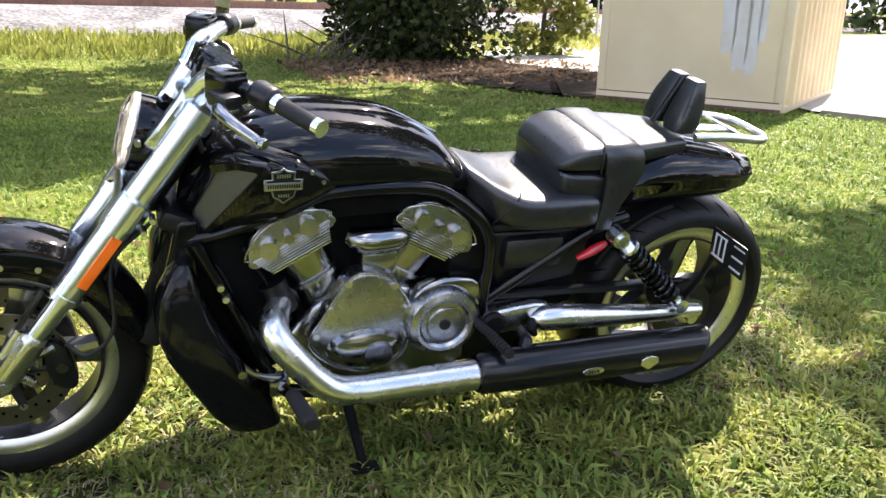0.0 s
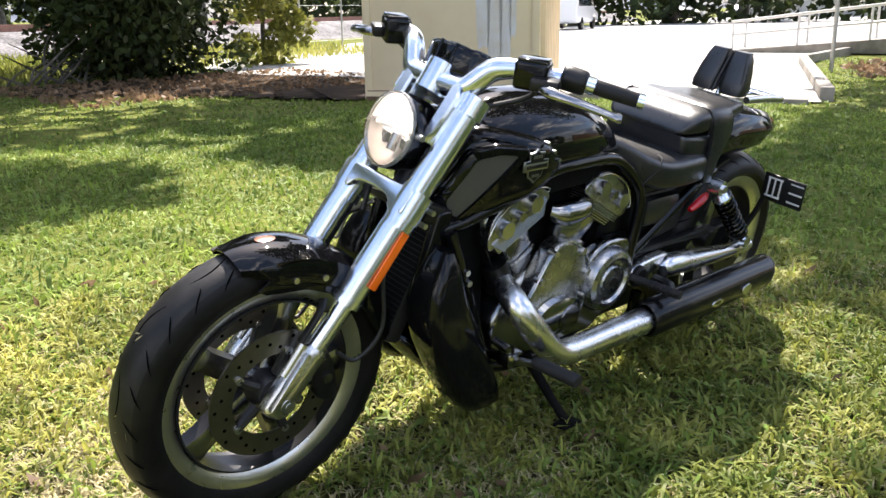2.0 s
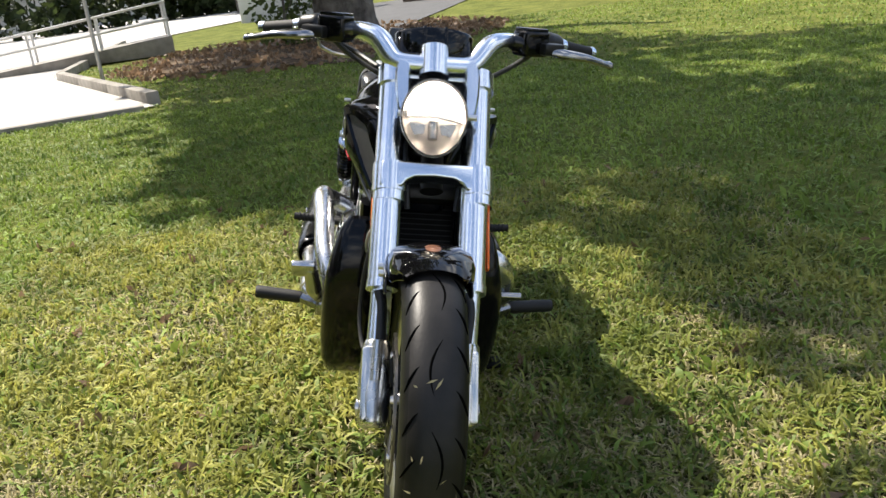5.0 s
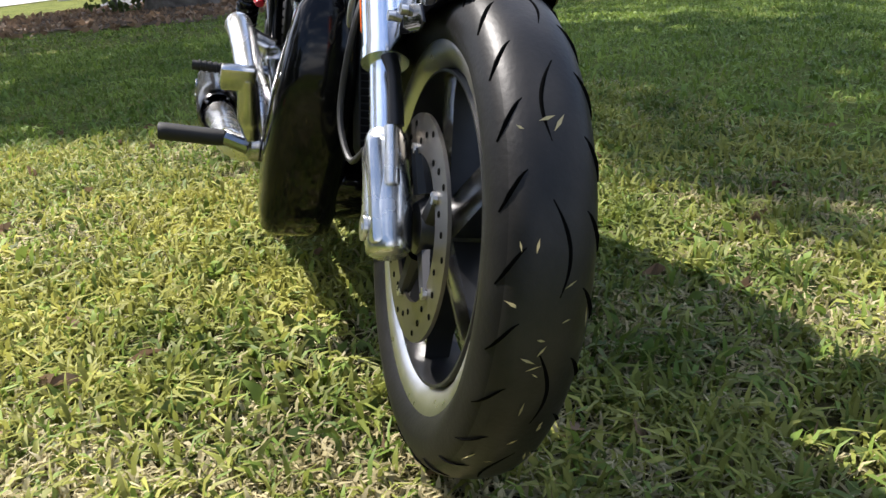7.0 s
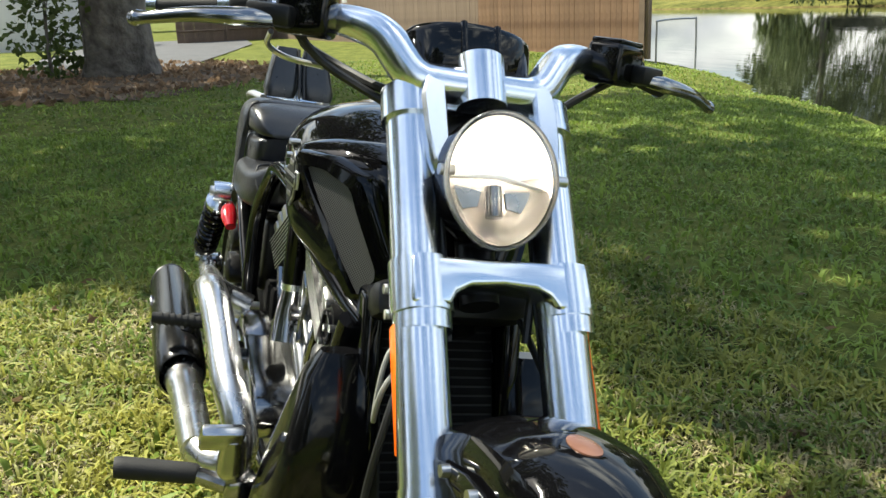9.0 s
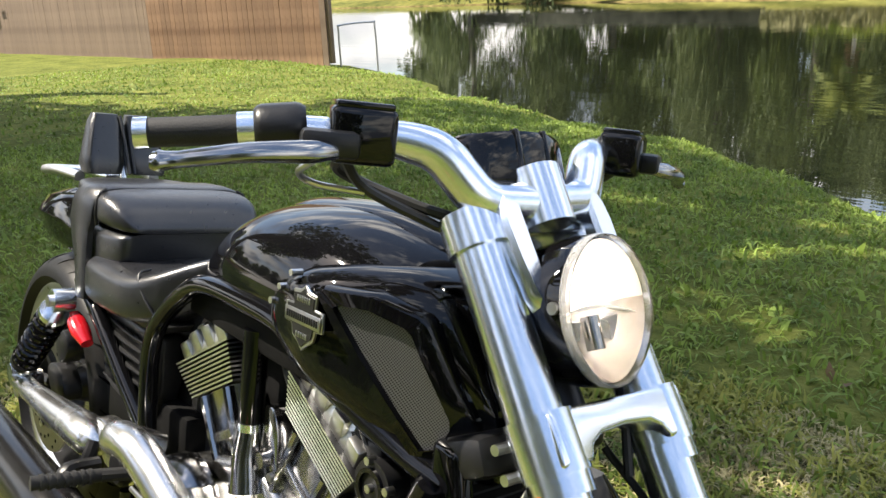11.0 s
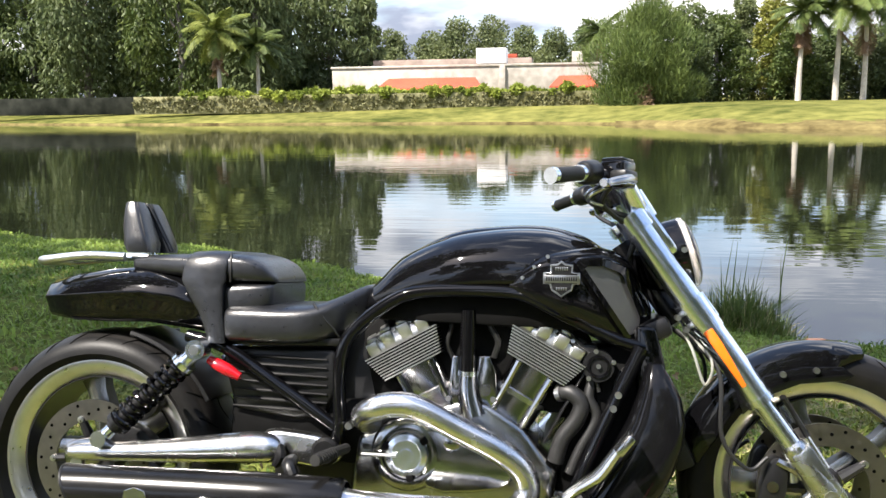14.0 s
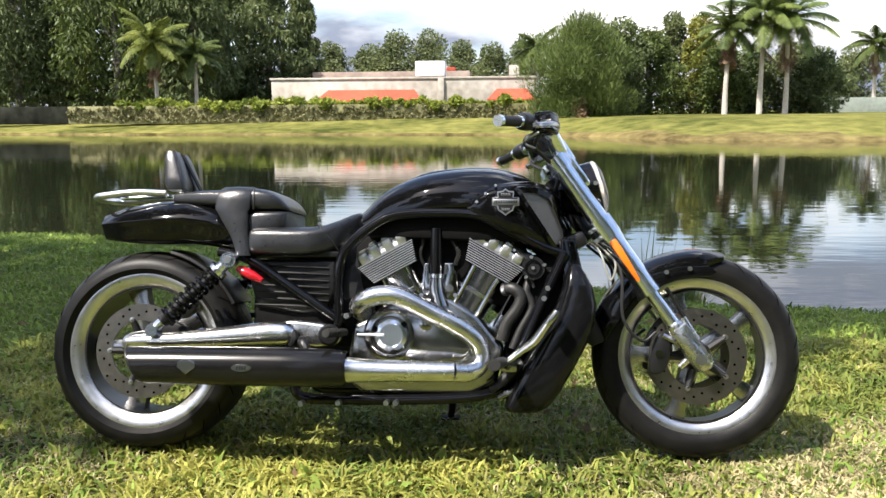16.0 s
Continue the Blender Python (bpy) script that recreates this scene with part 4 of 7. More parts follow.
def container():
    """A ten-foot cream container: plain end, ribbed side, on blocks."""
    t = thing("container", "cream shipping container with ribbed side and faded patch", "container", (-5.52, -5.52, 0.05), (0, 0, 126.5))
    # x runs along the plain end (towards the far corner), y along the ribbed side
    W_, D_, H_ = 2.20, 2.99, 2.45
    rng_ = random.Random(3)
    def corr(length, n, depth):
        pts = []
        for i in range(n):
            a = length * i / n
            s = length / n
            pts += [(a, 0), (a + s * 0.30, 0), (a + s * 0.5, depth), (a + s * 0.80, depth)]
        return pts + [(length, 0)]
    bm = bmesh.new()
    row = corr(D_ - 0.12, 10, -0.055)
    lo = [bm.verts.new((0.02 - d, 0.06 + a, 0.08)) for a, d in row]
    hi = [bm.verts.new((0.02 - d, 0.06 + a, H_ - 0.06)) for a, d in row]
    for i in range(len(row) - 1):
        bm.faces.new((lo[i], lo[i + 1], hi[i + 1], hi[i]))
    part("ribbed_side", bm, M_contside, t, "ribbed steel side", sharp=20)
    part("end_panel", box((-W_ / 2, 0.03, H_ / 2), (W_ - 0.1, 0.05, H_ - 0.1), 0.004), M_cont, t, "plain cream end panel")
    part("back_panel", box((-W_ / 2, D_ - 0.03, H_ / 2), (W_ - 0.1, 0.05, H_ - 0.1), 0.004), M_cont, t)
    part("far_side", box((-W_ + 0.03, D_ / 2, H_ / 2), (0.05, D_ - 0.1, H_ - 0.1), 0.004), M_contside, t)
    part("roof", box((-W_ / 2, D_ / 2, H_ - 0.03), (W_, D_, 0.06), 0.01), M_cont, t)
    for x in (0, -W_):
        for y in (0, D_):
            part("corner_post", box((x + (-0.03 if x == 0 else 0.03), y + (0.03 if y == 0 else -0.03), H_ / 2), (0.1, 0.1, H_), 0.008), M_cont, t)
    part("bottom_rail", box((-W_ / 2, 0.0, 0.05), (W_, 0.09, 0.1), 0.006), M_cont, t)
    part("bottom_rail", box((0, D_ / 2, 0.04), (0.09, D_, 0.08), 0.006), M_cont, t)
    part("rotten_skirt", box((-W_ / 2, -0.052, 0.0), (W_, 0.014, 0.07), 0.004), M_rustdark, t, "dark rotten bottom edge")
    part("rust_seam", box((-W_ / 2, -0.047, 0.105), (W_ - 0.04, 0.008, 0.012), 0.002), M_rustdark, t)
    for xa, xb, za in ((-0.76, -0.60, 0.66), (-0.62, -0.45, 0.47), (-0.47, -0.34, 0.43), (-0.36, -0.27, 0.78)):
        part("faded_patch", prism(rounded([(xa, za + 0.1), ((xa + xb) / 2, za), (xb, za + 0.12), (xb, 2.38), (xa, 2.38)], 3), 0.001, 0.003, 0), M_patch, t, "pale faded paint streak")
    for x in (-0.3, -1.2, -2.2):
        for y in (0.3, 1.5, 2.7):
            part("block", box((x, y, -0.03), (0.35, 0.3, 0.10), 0.01), M_rustdark, t)


container()


def vehicle(name, label, at, heading, paint, van=False):
    """A parked vehicle, far off: body, glass, wheels."""
    t = thing(name, label, "car", at, (0, 0, heading))
    L_, W_, H_ = (5.2, 1.95, 2.1) if van else (4.5, 1.8, 1.45)
    if van:
        side = [(-2.6, 0.35), (2.5, 0.35), (2.6, 0.9), (1.6, 1.15), (0.9, 1.95), (-2.5, 2.05), (-2.6, 1.0)]
        glass = [(-2.2, 1.25), (1.25, 1.25), (0.75, 1.8), (-2.2, 1.85)]
    else:
        side = [(-2.2, 0.3), (2.15, 0.3), (2.22, 0.65), (1.2, 0.92), (0.45, 1.38), (-0.9, 1.42), (-1.7, 1.0), (-2.25, 0.9)]
        glass = [(-1.45, 0.98), (0.95, 0.95), (0.4, 1.3), (-0.85, 1.34)]
    part("body", prism(side, -W_ / 2, W_ / 2, 0.12, 3), paint, t)
    part("side_window", prism(glass, -W_ / 2 - 0.012, -W_ / 2 + 0.03, 0.01), M_window, t)
    part("side_window", prism(glass, W_ / 2 - 0.03, W_ / 2 + 0.012, 0.01), M_window, t)
    for x in (-1.4, 1.4):
        for y in (-W_ / 2 + 0.08, W_ / 2 - 0.08):
            w = part("wheel", moved(lathe([(0.0, -0.09), (0.2, -0.1), (0.32, -0.09), (0.34, 0), (0.32, 0.09), (0.2, 0.1), (0.0, 0.09)], 20), Matrix.Translation((x, y, 0.34))), M_rubber, t)
            part("hub", moved(lathe([(0.0, -0.105), (0.19, -0.105), (0.19, 0.105), (0, 0.105)], 14), Matrix.Translation((x, y, 0.34))), M_alu, w)


vehicle("van", "white van parked beyond the container", (-36.5, -30.5, 0.07), 205, M_carwhite, True)
vehicle("parked_car", "dark hatchback parked at the car park's far side", (-56, -35.5, 0.07), 205, M_cardark)
vehicle("parked_car", "white car parked at the car park's far side", (-60, -37.5, 0.07), 200, M_carwhite)
vehicle("parked_car", "silver pickup parked at the car park's far side", (-70, -38, 0.07), 195, M_galv)
for i, (x, y, h, sp) in enumerate([(-52, -34, 9, 4), (-62, -34, 10, 4.5), (-72, -36, 11, 5), (-46, -38, 10, 4), (-84, -36, 10, 5), (-95, -30, 10, 5), (-66, -16, 9, 4), (-80, -14, 10, 5), (-58, -9, 9, 4), (-75, 0, 10, 5), (-60, 6, 10, 5)]):
    tree("shade_tree", "broad green tree beyond the car park", (x, y, 0), h, sp, 0.35, M_leaf_mid, 2600, 0.42, 300 + i, base=0.25, clumps=24, limbs=5)
t = thing("long_building", "long pale building beyond the car park", "building", (-92, -22, 0), (0, 0, 25))
part("wall", box((0, 0, 2), (6, 46, 4), 0.05), M_white_wall, t)
part("roof", box((0, 0, 4.1), (7, 47, 0.3), 0.05), M_galv, t)

# ---- railway and hedge behind the lawn ----
RA, RB = Vector((40, -12)), Vector((-70, -52))
rd = (RB - RA).normalized()
rn = Vector((rd.y, -rd.x))
if rn.y > 0:
    rn = -rn
def along(profile, name, material, label, category, kind="structure"):
    bm = bmesh.new()
    rows = []
    for s in np.linspace(0, (RB - RA).length, 60):
        q = RA + rd * float(s)
        rows.append([bm.verts.new((q.x + rn.x * d, q.y + rn.y * d, z + 0.02 * math.sin(s * 3 + d))) for d, z in profile])
    for a, b in zip(rows, rows[1:]):
        for i in range(len(profile) - 1):
            bm.faces.new((a[i], b[i], b[i + 1], a[i + 1]))
    return tagged(part(name, bm, material), label, category, kind=kind)
along([(-2.6, -0.05), (-1.0, 0.45), (0.2, 0.75), (3.6, 0.78), (6.5, -0.05)], "railway_bed", M_gravel, "pale gravel railway bed", "gravel bed")
along([(1.0, 0.70), (1.0, 0.98), (1.08, 0.98), (1.08, 0.70)], "rail", M_rust, "rusty railway rail on the gravel", "rail")
along([(2.5, 0.70), (2.5, 0.98), (2.58, 0.98), (2.58, 0.70)], "rail", M_rust, "rusty railway rail on the gravel", "rail")
for i, s in enumerate((34, 37.5, 40, 44, 46.5, 51, 55, 58, 63, 69, 76)):
    q = RA + rd * s + rn * (10 + (i % 3) * 2.5)
    tree("railway_tree", "slim dark trunk and thin crown beyond the railway", (q.x, q.y, 0), 8 + (i % 4), 2.6, 0.2, M_leaf_mid, 1500, 0.3, 330 + i, base=0.45, clumps=16, limbs=4)
wood = np.random.default_rng(31)
wc = [RA + rd * float(s_) + rn * float(d_) for s_, d_ in zip(wood.uniform(8, 112, 900), wood.uniform(12, 22, 900))]
v, f = leaf_cloud([(q.x, q.y, h) for q, h in zip(wc, wood.uniform(0.2, 1.0, 900) * wood.uniform(4, 14, 900))], wood.uniform(0.6, 1.6, 900), 16000, 0.50, wood, long=1.8)
tagged(raw("woodland", v, f, M_leaf_dark), "dark belt of trees and scrub beyond the railway", "woodland", kind="stuff")
part_t = thing("utility_post", "leaning grey wooden post by the railway", "post", (-1.0, -20.2, 0), (2, -11, 0))
part("meter_box", box((0.05, 0.2, 1.15), (0.34, 0.2, 0.55), 0.02), M_galv, part_t, "grey box on the post")
part("post", rod((0, 0, -0.1), (0, 0, 4.5), 0.16, 12), M_bark, part_t)
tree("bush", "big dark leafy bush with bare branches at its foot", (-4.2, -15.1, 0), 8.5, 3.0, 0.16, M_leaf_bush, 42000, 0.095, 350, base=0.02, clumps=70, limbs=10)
tree("bush", "small sunlit bush with yellow-green leaves", (-7.6, -15.4, 0), 2.8, 1.0, 0.05, M_leaf_yel, 2600, 0.10, 351, base=0.05, clumps=18, limbs=5)
t = thing("dead_branches", "tangle of bare brown branches before the bush", "branches", (-2.3, -14.0, 0.05))
rb = random.Random(8)
for i in range(16):
    a, b = rb.uniform(-1.3, 1.3), rb.uniform(0.5, 1.9)
    p0 = Vector((rb.uniform(-0.9, 0.9), rb.uniform(-0.5, 0.5), 0))
    part("branch", sweep([p0, p0 + Vector((a * 0.5, rb.uniform(-0.3, 0.3), b * 0.35)), p0 + Vector((a, rb.uniform(-0.5, 0.5), b * 0.6))], [0.025, 0.018, 0.006], 6, 4), M_bark, t)
t = thing("mesh_fence", "grey chain-link fence behind the container", "fence", (-12.5, -21.5, 0), (0, 0, -158))
for i in range(8):
    part("post", rod((i * 2.4, 0, 0), (i * 2.4, 0, 1.9), 0.03, 8), M_galv, t)
part("top_rail", rod((0, 0, 1.88), (16.8, 0, 1.88), 0.022, 8), M_galv, t)
for z in (0.3, 0.9, 1.4):
    part("wire", rod((0, 0, z), (16.8, 0, z), 0.006, 5), M_galv, t)
rng = np.random.default_rng(21)
n_w = 2600
wx, wq = rng.uniform(-14, 14, n_w), rng.random(n_w)
cs = np.stack([wx, -13.6 - 8.5 * wq + 0.30 * np.minimum(wx, 0), np.full(n_w, 0.06)], 1)
v, f = leaf_cloud(cs, [0.26] * n_w, 34000, 0.032, rng, droop=-2.2, long=6.5)
tagged(raw("weeds", v, f, M_grass_near), "rough weeds along the foot of the railway bed", "weeds", kind="stuff")


# tall unseen trees at the camera's back, added to darken the paint's reflections
for i, (x, y, h, sp) in enumerate([(5.4, -15.8, 15, 5.5), (9.5, -12.5, 14, 5), (14, -16, 14, 5), (21, -12, 13, 5), (27, -14, 12, 5)]):
    tree("shade_tree", "unseen tall broad tree, added to darken reflections", (x, y, 0), h, sp, 0.35, M_leaf_dark, 3200, 0.42, 420 + i, base=0.12, clumps=30, limbs=5)

# scrub beyond the car park
scrub = np.random.default_rng(44)
sl = [Vector((-26, -46)), Vector((-50, -34)), Vector((-66, -16)), Vector((-70, -4))]
sc_ = []
for i in range(420):
    k_ = int(scrub.integers(0, 3))
    q = sl[k_].lerp(sl[k_ + 1], float(scrub.random()))
    sc_.append((q.x + scrub.normal() * 1.2, q.y + scrub.normal() * 1.2, 0.3 + 4.2 * scrub.random()))
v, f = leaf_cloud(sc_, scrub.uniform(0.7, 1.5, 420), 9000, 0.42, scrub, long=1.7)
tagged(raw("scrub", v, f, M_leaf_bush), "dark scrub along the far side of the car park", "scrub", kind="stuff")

# ramp with white handrails at the car park's edge, and a steel post
t = thing("ramp", "low ramp with white tubular handrails", "ramp", (-17.2, -9.4, 0.06), (0, 0, 106))
part("deck", prism([(0, 0), (4.6, 0), (4.6, 0.42), (0, 0.06)], -0.7, 0.7, 0.01), M_kerb, t)
for y in (-0.65, 0.65):
    for z in (0.55, 0.95):
        part("handrail", rod((0, y, z * 0.75), (4.6, y, z + 0.25), 0.03, 8), M_white_wall, t)
    for x in (0.05, 1.5, 3.0, 4.55):
        part("rail_post", rod((x, y, 0), (x, y, 0.72 + x * 0.105), 0.028, 8), M_white_wall, t)
t = thing("steel_post", "thin grey steel post at the kerb", "post", (-12.0, -4.75, 0.0))
part("tube", rod((0, 0, 0), (0, 0, 1.9), 0.035, 10), M_galv, t)


# ---- the motorcycle; x forward, y to its left, z up; it leans on its stand ----
LEAN = 11.5
bike = thing("motorcycle", "black and chrome V-twin cruiser leaning on its stand", "motorcycle", (0, 0, 0), (-LEAN, 0, 0))
RW, FW = (-0.055, 0.0, 0.347), (1.702, 0.008, 0.349)      # wheel centres
U = Vector((-0.578, 0, 0.816))                            # up along the fork
N = Vector((0.816, 0, 0.578))                             # ahead, square to the fork
AX = Vector((1.697, 0, 0.345))


def on_fork(s, ahead=0.0, y=0.0):
    q = AX + U * s + N * ahead
    return Vector((q.x, y * (1 + 0.06 * min(1, max(0, s / 0.4))) + 0.020 * min(1, max(0, s / 0.45)), q.z))


def tyre(half, r, rim_r, parent, grooves, sign):
    prof = []
    n = 30
    for i in range(n + 1):
        a = math.pi * i / n
        c, s = math.cos(a), math.sin(a)
        y = -half * math.copysign(abs(c) ** 0.8, c)
        prof.append((rim_r + (r - rim_r) * abs(s) ** 0.62, y))
    prof[0], prof[-1] = (rim_r, -half * 0.82), (rim_r, half * 0.82)
    prof += [(rim_r - 0.012, half * 0.7), (rim_r - 0.012, -half * 0.7)]
    bm = lathe(prof, 144, "y", True)
    for fc in bm.faces:
        q = fc.calc_center_median()
        fc.material_index = 1 if abs(q.y) < half * 0.80 and math.hypot(q.x, q.z) > rim_r + 0.03 else 0
    t = part("tyre", bm, [M_rubber, M_tread], parent)
    # tread cuts, thin curved strips let into the crown
    for k in range(grooves):
        for side in (-1, 1):
            a0 = 2 * math.pi * (k + (0.5 if side > 0 else 0)) / grooves
            pts = []
            for j in range(7):
                q = j / 6
                y = side * half * (0.52 + 0.37 * q)
                rr = rim_r + (r - rim_r) * (1 - (abs(y) / half) ** 2.5) ** 0.31
                a = a0 + sign * (0.02 + 0.13 * q ** 1.3)
                pts.append(Vector((math.cos(a) * (rr - 0.0003), y, math.sin(a) * (rr - 0.0003))))
            bm = sweep(pts, [0.0010, 0.0034, 0.0042, 0.0018], 8, 2, 0.25)
            part("tread_groove", bm, M_groove, parent)
        if k % 2 == 0:
            side = 1 if k % 4 == 0 else -1
            pts = []
            for j in range(9):
                q = j / 8
                y = side * half * (0.10 + 0.16 * math.sin(math.pi * q) - 0.22 * q * q)
                rr = rim_r + (r - rim_r) * (1 - (abs(y) / half) ** 2.5) ** 0.31
                a = 2 * math.pi * (k + 0.3) / grooves - sign * 0.30 * q
                pts.append(Vector((math.cos(a) * (rr - 0.0003), y, math.sin(a) * (rr - 0.0003))))
            part("tread_groove", sweep(pts, [0.0009, 0.0024, 0.0026, 0.0010], 8, 2, 0.3), M_groove, parent)
    return t


def wheel(name, at, half, r, rim_r, spoke_w, discs, disc_r, rim_half, sign, label):
    w = new(name)
    w.parent = bike
    w.location = at
    tagged(w, label)
    tyre(half, r, rim_r, w, 26, sign)
    h = rim_half
    R_ = rim_r
    prof = [(R_ + 0.006, -h + 0.004), (R_ - 0.014, -h + 0.016), (R_ - 0.024, 0), (R_ - 0.014, h - 0.016), (R_ + 0.006, h - 0.004), (R_ + 0.004, h), (R_ - 0.004, h + 0.001), (R_ - 0.024, h - 0.005), (R_ - 0.037, h - 0.016),
            (R_ - 0.034, h * 0.5), (R_ - 0.032, 0), (R_ - 0.034, -h * 0.5), (R_ - 0.037, -h + 0.016), (R_ - 0.024, -h + 0.005), (R_ - 0.004, -h - 0.001), (R_ + 0.004, -h)]
    part("rim", lathe(prof, 120, "y", True), M_rim, w, "machined bright rim")
    inner = rim_r - 0.034
    # thin sleeve, darker than the rim that it lines
    part("rim_barrel", lathe([(inner - 0.0046, -h * 0.84), (inner - 0.003, 0), (inner - 0.0046, h * 0.84), (inner - 0.008, h * 0.84), (inner - 0.008, 0), (inner - 0.008, -h * 0.84)], 96, "y", True), M_rimdark, w, "dark sleeve inside the rim")
    part("hub", lathe([(0, -0.062), (0.034, -0.062), (0.04, -0.05), (0.05, -0.02), (0.05, 0.02), (0.04, 0.05), (0.034, 0.062), (0, 0.062)], 32), M_rimdark, w)
    for k in range(5):
        a = math.radians(36 + 72 * k)
        L0, L1 = 0.03, inner - 0.002
        bm = loft([[(L0 + (L1 - L0) * q, yy * (1 - 0.25 * q), zz * (1 + 0.25 * (1 - q) + 0.45 * max(0, q - 0.75) * 4)) for yy, zz in ((-0.024, -spoke_w), (-0.030, -spoke_w * 0.4), (-0.030, spoke_w * 0.4), (-0.024, spoke_w), (0.024, spoke_w), (0.030, spoke_w * 0.4), (0.030, -spoke_w * 0.4), (0.024, -spoke_w))] for q in (0, 0.2, 0.5, 0.75, 0.9, 1.0)])
        bmesh.ops.recalc_face_normals(bm, faces=bm.faces)
        for fc in bm.faces:
            fc.material_index = 1 if abs(fc.normal.y) > 0.5 else 0
        part("spoke", bm, [M_rimdark, M_spoke], w, m=Matrix.Rotation(-a, 4, "Y"))
    for y in discs:
        bm = lathe([(disc_r - 0.052, y - 0.0025), (disc_r, y - 0.0025), (disc_r, y + 0.0025), (disc_r - 0.052, y + 0.0025)], 72, "y", True)
        d = part("brake_disc", bm, M_disc, w, "drilled steel brake disc")
        hole = lathe([(0, -0.0034), (0.0042, -0.0034), (0.0042, 0.0034), (0, 0.0034)], 8)
        hm = None
        for k in range(30):
            a = 2 * math.pi * k / 30
            rr = disc_r - (0.012, 0.024, 0.036)[k % 3]
            m = Matrix.Translation((math.cos(a) * rr, y, math.sin(a) * rr))
            if hm is None:
                o = part("disc_hole", hole, M_groove, w, m=m)
                hm = o.data
            else:
                o = new("disc_hole", hm)
                o.parent, o.matrix_basis = w, m
        for k in range(5):
            a = 2 * math.pi * (k + 0.5) / 5
            part("disc_carrier", sweep([(math.cos(a) * 0.045, y * 0.85, math.sin(a) * 0.045), (math.cos(a) * (disc_r - 0.045), y, math.sin(a) * (disc_r - 0.045))], [0.014, 0.010], 8, 1), M_rimdark, w)
            part("carrier_bolt", moved(lathe([(0, -0.009), (0.008, -0.008), (0.009, 0.008), (0, 0.009)], 10), Matrix.Translation((math.cos(a) * (disc_r - 0.046), y, math.sin(a) * (disc_r - 0.046)))), M_bolt, w)
    return w


front = wheel("front_wheel", FW, 0.060, 0.322, 0.246, 0.022, (-0.060, 0.060), 0.150, 0.047, -1, "front wheel with five dark spokes and bright rim")
rear = wheel("rear_wheel", RW, 0.118, 0.322, 0.244, 0.024, (-0.118,), 0.150, 0.100, 1, "wide rear wheel with bright rim")

# ---- fork ----
for y in (-0.090, 0.090):
    s = 1 if y > 0 else -1
    f = part("fork_tube", rod(on_fork(0.255, 0, y), on_fork(0.765, 0, y), 0.0320, 28, 0.002), M_chrome, bike, "polished fork tube")
    part("fork_stanchion", rod(on_fork(0.06, 0, y), on_fork(0.27, 0, y), 0.0225, 24), M_chrome, bike)
    part("seal_ring", rod(on_fork(0.245, 0, y), on_fork(0.262, 0, y), 0.0340, 28, 0.002), M_chrome, bike)
    part("fork_lug", join(sweep([on_fork(-0.040, 0.004, y), on_fork(-0.030, 0.004, y), on_fork(0.02, 0.002, y), on_fork(0.115, 0, y), on_fork(0.135, 0, y)], [0.020, 0.030, 0.034, 0.030, 0.026], 20, 4), moved(box((0, 0, 0), (0.050, 0.030, 0.150), 0.008), Matrix.Translation(on_fork(0.045, 0.006, y + s * 0.014)) @ Matrix.Rotation(-math.atan2(0.578, 0.816), 4, "Y"))), M_forkcast, bike, "cast aluminium fork foot")
    part("caliper_lug", rod(on_fork(0.06, -0.045, y - s * 0.01), on_fork(0.10, -0.02, y - s * 0.01), 0.012), M_forkcast, bike)
    part("caliper_lug", rod(on_fork(0.01, -0.06, y - s * 0.012), on_fork(0.02, 0, y), 0.012), M_forkcast, bike)
    part("mudguard_lug", rod(on_fork(0.05, 0.03, y), on_fork(0.13, 0.034, y), 0.011), M_forkcast, bike)
    part("axle_nut", join(rod(on_fork(0, 0, y + s * 0.015), on_fork(0, 0, y + s * 0.034), 0.017, 20, 0.002), rod(on_fork(0, 0, y + s * 0.025), on_fork(0, 0, y + s * 0.0355), 0.008, 6)), M_bolt, bike)
    c = part("fork_clamp", join(rod(on_fork(0.462, 0, y), on_fork(0.527, 0, y), 0.0385, 28, 0.004), rod(on_fork(0.440, 0, y), on_fork(0.462, 0, y), 0.0355, 28, 0.003)), M_chrome, bike, "polished lower fork clamp")
    for q in (0.475, 0.508):
        part("clamp_bolt", rod(on_fork(q, -0.045, y + s * 0.0), on_fork(q, -0.045, y + s * 0.03), 0.0065, 10, 0.001), M_bolt, c)
    part("top_clamp", join(rod(on_fork(0.728, 0, y), on_fork(0.764, 0, y), 0.038, 28, 0.004), rod(on_fork(0.720, 0, y), on_fork(0.731, 0, y), 0.0385, 28, 0.003)), M_chrome, bike, "polished upper fork clamp")
    rf = part("side_reflector", moved(box((0, 0, 0), (0.014, 0.006, 0.150), 0.003), Matrix.Translation(on_fork(0.375, -0.007, y + s * 0.0295)) @ Matrix.Rotation(-math.atan2(0.578, 0.816), 4, "Y") @ Matrix.Diagonal((1.7, 1, 1, 1))), M_orange, bike, "orange side reflector")
    part("headlight_bracket", loft([[on_fork(q, f, s * yy) for f, yy in ((0.030, 0.058), (0.044, 0.058), (0.050, 0.062), (0.050, yb), (0.044, yb + 0.004), (0.030, yb + 0.004))] for q, yb in ((0.775, 0.068), (0.770, 0.078), (0.760, 0.083), (0.735, 0.086), (0.690, 0.084), (0.650, 0.079), (0.634, 0.074), (0.628, 0.068))]), M_chrome, bike, "broad polished headlight bracket")
    part("bracket_bolt", rod(on_fork(0.626, 0.061, y * 0.70), on_fork(0.626, 0.061, y * 0.90), 0.007, 12, 0.001), M_bolt, bike)

